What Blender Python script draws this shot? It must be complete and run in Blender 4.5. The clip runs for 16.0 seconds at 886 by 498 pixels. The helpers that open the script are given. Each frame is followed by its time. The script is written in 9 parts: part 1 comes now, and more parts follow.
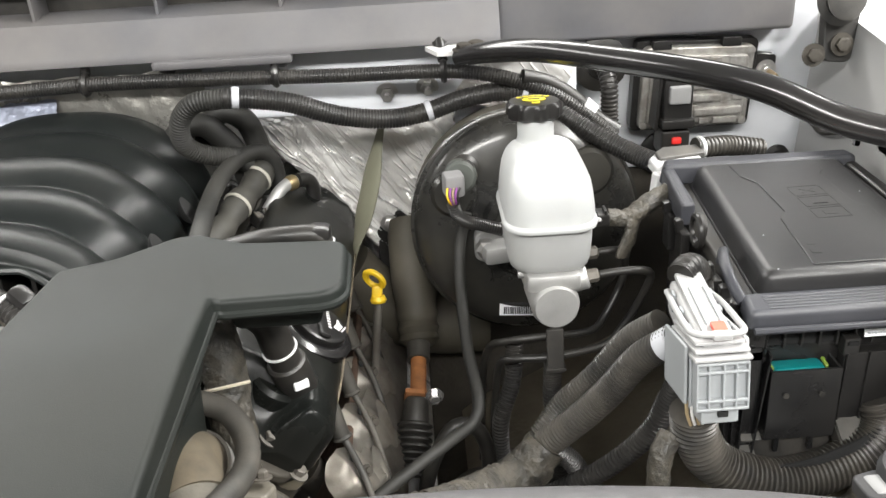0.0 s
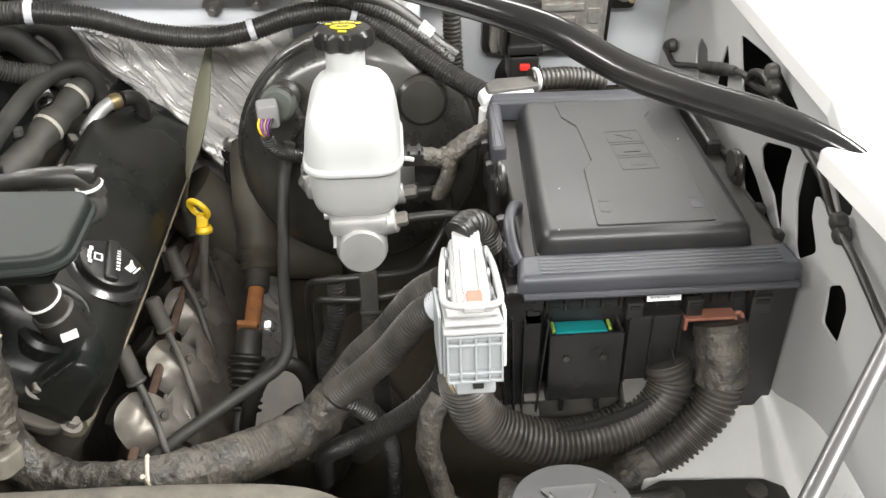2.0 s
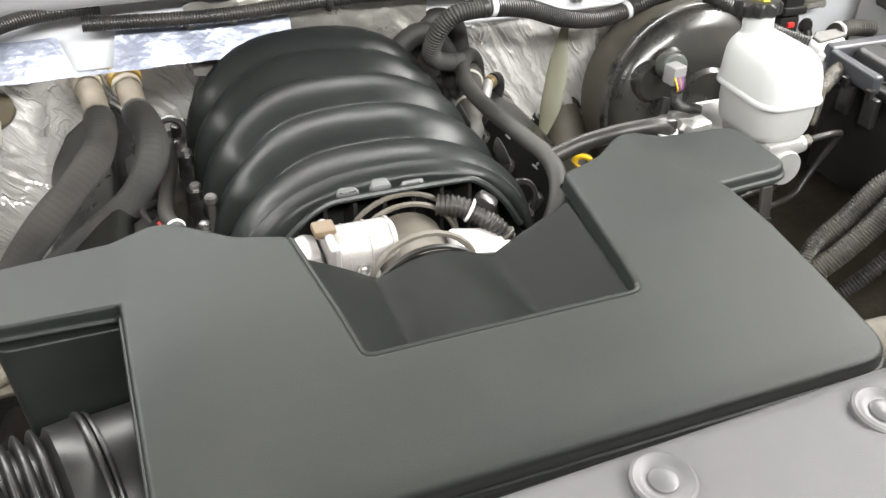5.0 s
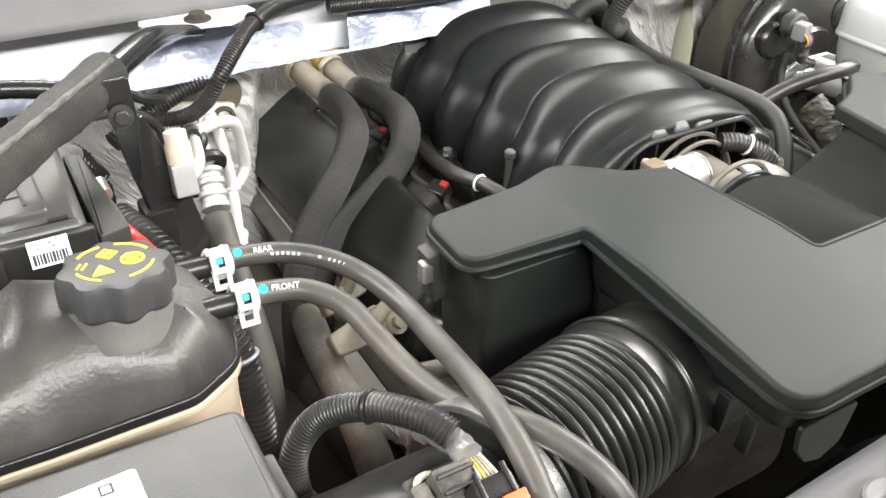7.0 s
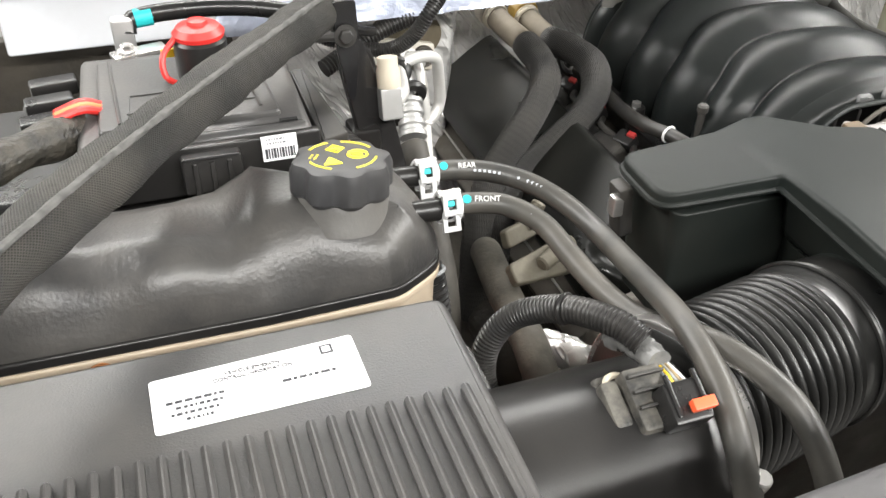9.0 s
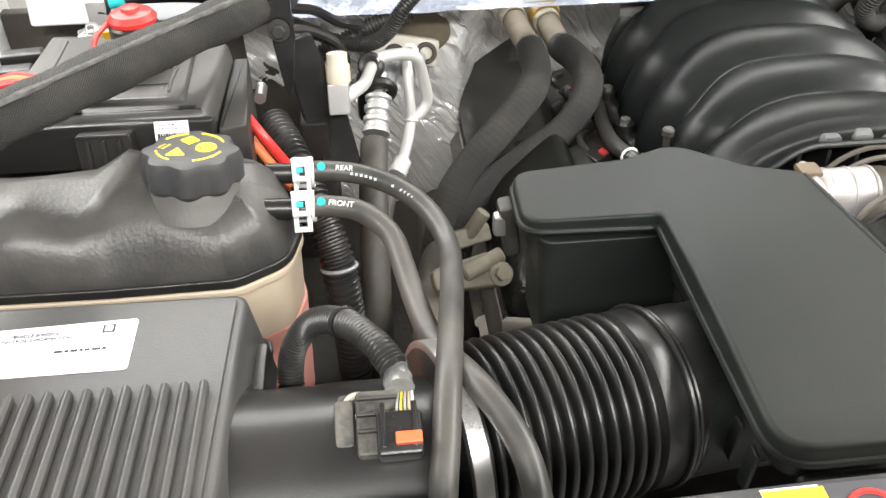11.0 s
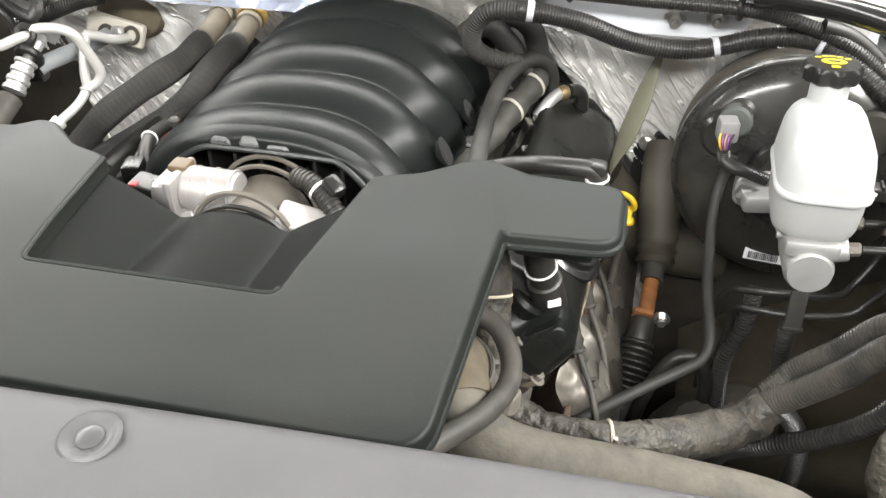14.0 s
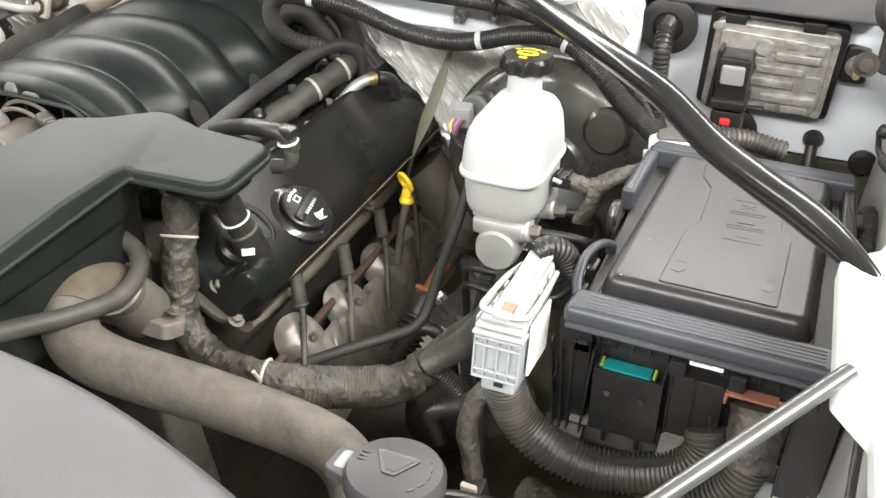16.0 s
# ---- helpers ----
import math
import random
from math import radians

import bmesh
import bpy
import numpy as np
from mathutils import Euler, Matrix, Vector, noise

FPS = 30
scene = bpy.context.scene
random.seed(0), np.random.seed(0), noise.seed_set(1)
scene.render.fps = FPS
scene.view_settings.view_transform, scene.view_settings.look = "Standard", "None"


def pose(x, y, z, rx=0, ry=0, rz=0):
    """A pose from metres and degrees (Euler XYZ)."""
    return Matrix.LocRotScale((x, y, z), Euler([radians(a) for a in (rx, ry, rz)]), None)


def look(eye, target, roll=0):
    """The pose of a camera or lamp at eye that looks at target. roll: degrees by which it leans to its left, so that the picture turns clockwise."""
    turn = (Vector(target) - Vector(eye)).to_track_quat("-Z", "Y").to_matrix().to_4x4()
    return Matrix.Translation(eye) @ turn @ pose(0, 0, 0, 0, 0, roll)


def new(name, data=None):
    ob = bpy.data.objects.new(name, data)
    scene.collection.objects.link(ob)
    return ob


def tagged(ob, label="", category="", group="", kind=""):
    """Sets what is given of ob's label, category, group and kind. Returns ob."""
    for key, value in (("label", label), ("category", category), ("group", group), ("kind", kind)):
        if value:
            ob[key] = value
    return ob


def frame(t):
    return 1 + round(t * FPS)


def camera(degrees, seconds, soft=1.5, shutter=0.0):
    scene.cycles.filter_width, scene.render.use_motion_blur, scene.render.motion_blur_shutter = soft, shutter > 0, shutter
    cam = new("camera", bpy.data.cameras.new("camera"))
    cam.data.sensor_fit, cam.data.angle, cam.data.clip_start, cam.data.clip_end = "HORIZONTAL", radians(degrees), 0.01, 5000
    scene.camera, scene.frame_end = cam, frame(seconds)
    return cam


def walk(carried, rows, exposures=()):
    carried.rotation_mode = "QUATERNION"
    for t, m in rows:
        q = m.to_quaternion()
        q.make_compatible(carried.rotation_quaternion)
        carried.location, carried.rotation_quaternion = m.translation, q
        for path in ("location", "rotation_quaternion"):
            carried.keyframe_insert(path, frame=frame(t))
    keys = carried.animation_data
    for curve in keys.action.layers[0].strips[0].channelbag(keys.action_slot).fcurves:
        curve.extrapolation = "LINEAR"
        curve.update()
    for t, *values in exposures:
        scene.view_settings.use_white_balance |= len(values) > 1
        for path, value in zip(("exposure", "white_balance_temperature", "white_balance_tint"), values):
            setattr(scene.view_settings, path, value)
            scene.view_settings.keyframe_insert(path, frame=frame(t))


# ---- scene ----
cam = camera(53.7, 16.0)
PATH = [
    (0, (0.019, -0.018, 1.509), (0.047, 1.77, 0.612), -3.4),
    (0.5, (0.078, 0.02, 1.515), (0.075, 1.728, 0.473), -3.6),
    (1, (0.135, 0.029, 1.522), (0.136, 1.713, 0.443), -2.9),
    (1.5, (0.177, 0.043, 1.522), (0.205, 1.707, 0.413), -2.3),
    (2, (0.185, 0.042, 1.53), (0.26, 1.691, 0.401), -1.3),
    (2.5, (0.121, 0.021, 1.55), (0.246, 1.666, 0.42), -1.6),
    (3, (-0.005, -0.044, 1.588), (0.188, 1.59, 0.452), -1.6),
    (3.5, (-0.164, -0.078, 1.612), (0.143, 1.535, 0.47), -0.8),
    (4, (-0.308, -0.044, 1.595), (0.098, 1.547, 0.452), 0.2),
    (4.2, (-0.366, -0.038, 1.59), (0.077, 1.545, 0.452), 0.6),
    (6.3, (-0.912, 0.041, 1.615), (-0.098, 1.461, 0.466), 1.9),
    (6.5, (-0.957, 0.052, 1.61), (-0.104, 1.455, 0.469), 2.5),
    (7, (-1.037, 0.064, 1.596), (-0.18, 1.473, 0.463), 1.7),
    (7.5, (-1.082, 0.065, 1.584), (-0.306, 1.516, 0.446), -0.2),
    (8, (-1.097, 0.053, 1.572), (-0.43, 1.554, 0.431), -0.0),
    (8.2, (-1.102, 0.049, 1.573), (-0.472, 1.561, 0.425), 0.5),
    (10.3, (-0.992, 0.003, 1.585), (-0.614, 1.559, 0.387), -0.2),
    (10.5, (-0.952, 0.0, 1.593), (-0.638, 1.567, 0.391), -0.3),
    (11, (-0.844, -0.015, 1.592), (-0.705, 1.577, 0.389), -0.9),
    (11.5, (-0.749, -0.025, 1.587), (-0.748, 1.573, 0.385), -1.3),
    (12, (-0.612, -0.048, 1.605), (-0.704, 1.549, 0.405), -1.3),
    (12.5, (-0.488, -0.089, 1.623), (-0.66, 1.507, 0.429), -1.2),
    (13, (-0.351, -0.069, 1.614), (-0.579, 1.529, 0.433), -1.0),
    (13.5, (-0.179, -0.038, 1.612), (-0.488, 1.548, 0.433), -1.0),
    (14, (-0.036, -0.039, 1.602), (-0.455, 1.531, 0.435), -1.3),
    (14.5, (0.105, -0.063, 1.602), (-0.401, 1.494, 0.453), -1.8),
    (15, (0.243, -0.069, 1.61), (-0.335, 1.48, 0.484), -1.7),
    (15.5, (0.346, -0.033, 1.597), (-0.287, 1.5, 0.48), -0.6),
    (16, (0.413, 0.004, 1.588), (-0.282, 1.508, 0.467), -1.2),
]
walk(cam, [(t, look(eye, target, roll)) for t, eye, target, roll in PATH], [(0.0, -0.06), (0.5, 0.34), (1.0, 0.28), (2.0, -0.02), (3.0, -0.04), (4.0, 0.25), (6.5, 0.42), (7.5, 0.36), (8.2, 0.2), (10.5, -0.15), (11.2, 0.09), (12.5, 0.1), (13.5, 0.17), (14.5, 0.14), (16.0, 0.12)])

# ---- world, light, exposure ----
world = bpy.data.worlds.new("garage_air")
scene.world = world
world.use_nodes = True
world.node_tree.nodes["Background"].inputs[0].default_value = (0.9, 0.95, 1.0, 1)
world.node_tree.nodes["Background"].inputs[1].default_value = 0.12


def tube_light(x, y, z, sx, sy, watts, color=(1.0, 0.985, 0.95)):
    data = bpy.data.lights.new("ceiling_lamp", "AREA")
    data.shape, data.size, data.size_y, data.energy, data.color = "RECTANGLE", sx, sy, watts, color
    ob = new("ceiling_lamp", data)
    ob.location = (x, y, z)
    return ob


tube_light(-0.4, -1.6, 2.95, 3.6, 0.5, 275)
tube_light(-0.9, 2.7, 2.95, 4.0, 0.5, 170)
tube_light(1.8, 0.4, 2.95, 0.5, 3.2, 280)
tube_light(-3.1, 2.2, 2.95, 1.1, 4.0, 215)

# ---- materials ----
MATS = {}


def nodes_of(m):
    return m.node_tree.nodes, m.node_tree.links


def surface(name, color, rough=0.5, metal=0.0, vary=0.15, scale=14.0, dirt=None, dirt_amount=0.0, dirt_scale=6.0,
            bump=0.1, bump_scale=400.0, coat=0.0, bump_dist=0.0006, sss=0.0, trans=0.0, spec=0.5):
    """A painted, moulded or cast surface: colour with broad and fine variation, dust patches, fine relief."""
    if name in MATS:
        return MATS[name]
    m = bpy.data.materials.new(name)
    m.use_nodes = True
    n, l = nodes_of(m)
    b = n["Principled BSDF"]
    co = n.new("ShaderNodeTexCoord")
    n1 = n.new("ShaderNodeTexNoise")
    n1.inputs["Scale"].default_value, n1.inputs["Detail"].default_value = scale, 5
    l.new(co.outputs["Object"], n1.inputs["Vector"])
    ramp = n.new("ShaderNodeMapRange")
    ramp.inputs[1].default_value, ramp.inputs[2].default_value = 0.3, 0.7
    ramp.inputs[3].default_value, ramp.inputs[4].default_value = 1 - vary, 1 + vary
    l.new(n1.outputs["Fac"], ramp.inputs[0])
    mul = n.new("ShaderNodeMix")
    mul.data_type, mul.blend_type = "RGBA", "MULTIPLY"
    mul.inputs["Factor"].default_value = 1
    mul.inputs["A"].default_value = (*color, 1)
    l.new(ramp.outputs[0], mul.inputs["B"])
    out = mul.outputs["Result"]
    n2 = n.new("ShaderNodeTexNoise")
    n2.inputs["Scale"].default_value, n2.inputs["Detail"].default_value = dirt_scale, 9
    n2.inputs["Roughness"].default_value = 0.65
    l.new(co.outputs["Object"], n2.inputs["Vector"])
    if dirt:
        dr = n.new("ShaderNodeMapRange")
        dr.inputs[1].default_value, dr.inputs[2].default_value = 0.35, 0.72
        dr.inputs[4].default_value = dirt_amount
        l.new(n2.outputs["Fac"], dr.inputs[0])
        dm = n.new("ShaderNodeMix")
        dm.data_type = "RGBA"
        dm.inputs["B"].default_value = (*dirt, 1)
        l.new(dr.outputs[0], dm.inputs["Factor"])
        l.new(out, dm.inputs["A"])
        out = dm.outputs["Result"]
    l.new(out, b.inputs["Base Color"])
    rr = n.new("ShaderNodeMapRange")
    rr.inputs[1].default_value, rr.inputs[2].default_value = 0.3, 0.7
    rr.inputs[3].default_value, rr.inputs[4].default_value = max(0.03, rough - 0.07), min(1, rough + 0.09)
    l.new(n2.outputs["Fac"], rr.inputs[0])
    l.new(rr.outputs[0], b.inputs["Roughness"])
    b.inputs["Metallic"].default_value = metal
    b.inputs["Coat Weight"].default_value = coat
    b.inputs["Coat Roughness"].default_value = 0.12
    b.inputs["Specular IOR Level"].default_value = spec
    b.inputs["Transmission Weight"].default_value = trans
    if sss:
        b.inputs["Subsurface Weight"].default_value = sss
        b.inputs["Subsurface Radius"].default_value = (0.02, 0.018, 0.015)
    if bump:
        n3 = n.new("ShaderNodeTexNoise")
        n3.inputs["Scale"].default_value, n3.inputs["Detail"].default_value = bump_scale, 3
        l.new(co.outputs["Object"], n3.inputs["Vector"])
        bp = n.new("ShaderNodeBump")
        bp.inputs["Strength"].default_value, bp.inputs["Distance"].default_value = bump, bump_dist
        l.new(n3.outputs["Fac"], bp.inputs["Height"])
        l.new(bp.outputs[0], b.inputs["Normal"])
    MATS[name] = m
    return m


DUST = (0.21, 0.185, 0.15)
COVER = surface("resonator_plastic", (0.0080, 0.0108, 0.0100), 0.47, vary=0.12, scale=5, dirt=DUST, dirt_amount=0.05, dirt_scale=4, bump=0.3, bump_scale=1400, spec=0.27)
BLACK = surface("black_plastic", (0.010, 0.010, 0.0105), 0.3, vary=0.2, dirt=DUST, dirt_amount=0.07, bump=0.15, bump_scale=900)
DARK = surface("dusty_dark_plastic", (0.016, 0.016, 0.016), 0.5, vary=0.3, dirt=DUST, dirt_amount=0.2, dirt_scale=18, bump=0.3, bump_scale=500)
MANIFOLD = surface("manifold_nylon", (0.016, 0.0195, 0.0195), 0.33, vary=0.1, dirt=DUST, dirt_amount=0.04, bump=0.2, bump_scale=1100)
GRILLE = surface("grille_cover_plastic", (0.148, 0.146, 0.153), 0.42, vary=0.06, dirt=(0.3, 0.28, 0.27), dirt_amount=0.2, dirt_scale=3, bump=0.25, bump_scale=1600)
COWL = surface("cowl_plastic", (0.10, 0.10, 0.108), 0.55, vary=0.12, dirt=(0.22, 0.2, 0.18), dirt_amount=0.4, bump=0.3, bump_scale=900)
LIDM = surface("fuse_lid_plastic", (0.015, 0.015, 0.016), 0.34, vary=0.06, dirt=DUST, dirt_amount=0.03, bump=0.2, bump_scale=1000)
RIMM = surface("fuse_rim_plastic", (0.032, 0.034, 0.042), 0.42, vary=0.1, dirt=DUST, dirt_amount=0.08, bump=0.15)
WHITE = surface("white_paint", (0.74, 0.74, 0.73), 0.3, vary=0.04, dirt=(0.5, 0.46, 0.4), dirt_amount=0.18, dirt_scale=9, bump=0.04, coat=0.4)
FIREW = surface("firewall_paint", (0.66, 0.68, 0.72), 0.35, vary=0.05, dirt=(0.4, 0.38, 0.36), dirt_amount=0.25, dirt_scale=8, bump=0.05, coat=0.3)
ALU = surface("cast_aluminium", (0.50, 0.50, 0.495), 0.46, 0.7, vary=0.12, scale=30, dirt=(0.3, 0.28, 0.25), dirt_amount=0.25, bump=0.35, bump_scale=700)
ALUD = surface("dusty_cast_aluminium", (0.15, 0.14, 0.125), 0.6, 0.3, vary=0.25, scale=25, dirt=(0.09, 0.075, 0.055), dirt_amount=0.8, dirt_scale=14, bump=0.5, bump_scale=400)
STEEL = surface("zinc_steel", (0.62, 0.61, 0.6), 0.3, 0.9, vary=0.12, scale=40, dirt=(0.3, 0.26, 0.2), dirt_amount=0.25, bump=0.1)
SHIELD = surface("heat_shield_steel", (0.46, 0.435, 0.39), 0.46, 0.6, vary=0.2, scale=20, dirt=(0.19, 0.155, 0.115), dirt_amount=0.8, dirt_scale=12, bump=0.3, bump_scale=120, bump_dist=0.002)
RUBBER = surface("black_rubber", (0.010, 0.010, 0.010), 0.4, vary=0.2, dirt=DUST, dirt_amount=0.12, dirt_scale=16, bump=0.2, bump_scale=600)
GREYHOSE = surface("dusty_rubber_hose", (0.032, 0.031, 0.028), 0.6, vary=0.2, dirt=DUST, dirt_amount=0.35, dirt_scale=14, bump=0.25, bump_scale=500)
RADHOSE = surface("dust_caked_hose", (0.060, 0.056, 0.047), 0.75, vary=0.35, scale=45, dirt=(0.17, 0.152, 0.122), dirt_amount=0.75, dirt_scale=30, bump=0.6, bump_scale=220, bump_dist=0.001)
LOOM = surface("corrugated_loom", (0.015, 0.015, 0.0155), 0.36, vary=0.15, dirt=DUST, dirt_amount=0.13, dirt_scale=20, bump=0)
LOOMD = surface("dusty_corrugated_loom", (0.020, 0.0195, 0.0185), 0.38, vary=0.25, scale=40, dirt=DUST, dirt_amount=0.30, dirt_scale=24, bump=0.25, bump_scale=500)
INNER = surface("inner_fender_paint", (0.36, 0.364, 0.366), 0.42, vary=0.05, scale=5, dirt=(0.36, 0.345, 0.32), dirt_amount=0.35, dirt_scale=5, bump=0.08, bump_scale=300, coat=0.15)
TAPE = surface("harness_tape", (0.020, 0.019, 0.017), 0.5, vary=0.35, scale=90, dirt=(0.15, 0.132, 0.10), dirt_amount=0.55, dirt_scale=55, bump=1.0, bump_scale=170, bump_dist=0.003)
RUST = surface("rusty_steel", (0.36, 0.14, 0.045), 0.8, 0.1, vary=0.3, scale=40, dirt=(0.13, 0.07, 0.04), dirt_amount=0.6, dirt_scale=30, bump=0.5, bump_scale=300)
YELLOW = surface("yellow_plastic", (0.8, 0.53, 0.02), 0.4, vary=0.08)
YPRINT = surface("yellow_print", (0.78, 0.66, 0.04), 0.5, vary=0.1, bump=0)
DIMRED = surface("faded_red_plastic", (0.42, 0.03, 0.03), 0.5, vary=0.2, dirt=DUST, dirt_amount=0.3)
DUSTYB = surface("dusty_black_plastic", (0.058, 0.058, 0.059), 0.38, vary=0.25, scale=7, dirt=DUST, dirt_amount=0.28, dirt_scale=7, bump=0.3, bump_scale=350, bump_dist=0.0008)
BLUEFOIL = surface("blue_grey_foil", (0.29, 0.32, 0.41), 0.36, 0.55, vary=0.18, scale=20, dirt=(0.35, 0.35, 0.36), dirt_amount=0.35, dirt_scale=12, bump=0.5, bump_scale=110, bump_dist=0.003)
RED = surface("red_plastic", (0.7, 0.035, 0.03), 0.35, vary=0.1)
ORANGE = surface("orange_plastic", (0.75, 0.11, 0.04), 0.4, vary=0.1)
ORWIRE = surface("orange_conduit", (0.75, 0.22, 0.08), 0.5, vary=0.1)
TEAL = surface("teal_plastic", (0.0, 0.145, 0.15), 0.4, vary=0.1)
LIME = surface("lime_plastic", (0.16, 0.23, 0.035), 0.45, vary=0.1)
COPPER = surface("copper_plastic", (0.25, 0.09, 0.055), 0.5, vary=0.15, dirt=DUST, dirt_amount=0.2)
WPLAST = surface("white_plastic", (0.62, 0.62, 0.62), 0.4, vary=0.05, dirt=DUST, dirt_amount=0.08)
GPLAST = surface("grey_plastic", (0.27, 0.285, 0.295), 0.45, vary=0.08, dirt=DUST, dirt_amount=0.15)
CREAM = surface("cream_plastic", (0.62, 0.56, 0.45), 0.45, vary=0.1, dirt=DUST, dirt_amount=0.3)
TAN = surface("tan_plastic", (0.38, 0.28, 0.15), 0.6, vary=0.2, dirt=DUST, dirt_amount=0.5)
RESV = surface("reservoir_plastic", (0.42, 0.43, 0.43), 0.4, vary=0.04, bump=0.08, sss=0.12, dirt=(0.55, 0.54, 0.50), dirt_amount=0.1)
RESVL = surface("reservoir_filled_plastic", (0.33, 0.335, 0.335), 0.4, vary=0.05, bump=0.08, sss=0.1, dirt=(0.5, 0.48, 0.42), dirt_amount=0.12)
TANKL = surface("tank_plastic", (0.40, 0.335, 0.255), 0.42, vary=0.15, bump=0.1, sss=0.15, dirt=(0.34, 0.25, 0.17), dirt_amount=0.45)
COOLANT = surface("tank_with_coolant", (0.58, 0.26, 0.215), 0.42, vary=0.1, bump=0.1, sss=0.15, dirt=(0.4, 0.2, 0.14), dirt_amount=0.3)
PAPER = surface("white_sticker", (0.84, 0.85, 0.86), 0.45, vary=0.03, bump=0.05)
INK = surface("printed_ink", (0.04, 0.04, 0.045), 0.6, vary=0.1, bump=0)
GREYINK = surface("grey_printed_ink", (0.16, 0.165, 0.175), 0.6, vary=0.1, bump=0)
GINK = surface("pale_printed_ink", (0.42, 0.44, 0.47), 0.6, vary=0.1, bump=0)
WPRINT = surface("white_print", (0.78, 0.78, 0.77), 0.55, vary=0.05, bump=0)
CYAN = surface("cyan_mark", (0.02, 0.5, 0.52), 0.5, vary=0.05, bump=0)
GLOSSB = surface("gloss_black_paint", (0.009, 0.009, 0.010), 0.2, vary=0.2, dirt=DUST, dirt_amount=0.06, bump=0.04, coat=0.35)
VCOVER = surface("valve_cover_paint", (0.007, 0.0078, 0.0072), 0.30, vary=0.2, dirt=DUST, dirt_amount=0.05, dirt_scale=9, bump=0.12, bump_scale=700, spec=0.24)
BOOST = surface("booster_black", (0.012, 0.0122, 0.0125), 0.28, vary=0.25, dirt=(0.12, 0.11, 0.085), dirt_amount=0.28, dirt_scale=9, bump=0.08, coat=0.3)
BOOTM = surface("olive_rubber_boot", (0.045, 0.040, 0.028), 0.65, vary=0.2, dirt=DUST, dirt_amount=0.3)
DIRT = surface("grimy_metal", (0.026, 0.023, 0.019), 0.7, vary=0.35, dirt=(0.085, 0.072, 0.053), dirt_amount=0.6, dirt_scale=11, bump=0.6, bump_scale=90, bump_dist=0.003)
MUD = surface("dried_mud", (0.10, 0.088, 0.064), 0.8, vary=0.4, scale=10, dirt=(0.20, 0.17, 0.125), dirt_amount=0.7, dirt_scale=8, bump=0.6, bump_scale=90, bump_dist=0.003)
# black for slots, holes and gaps: their shade is put into the colour
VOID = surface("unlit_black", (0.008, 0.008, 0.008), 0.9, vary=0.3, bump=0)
CONC = surface("concrete", (0.20, 0.197, 0.19), 0.8, vary=0.1, scale=3, dirt=(0.3, 0.29, 0.27), dirt_amount=0.5, dirt_scale=2, bump=0.3, bump_scale=60)
WALLP = surface("wall_paint", (0.50, 0.50, 0.49), 0.7, vary=0.04, scale=1, bump=0.1, bump_scale=200)


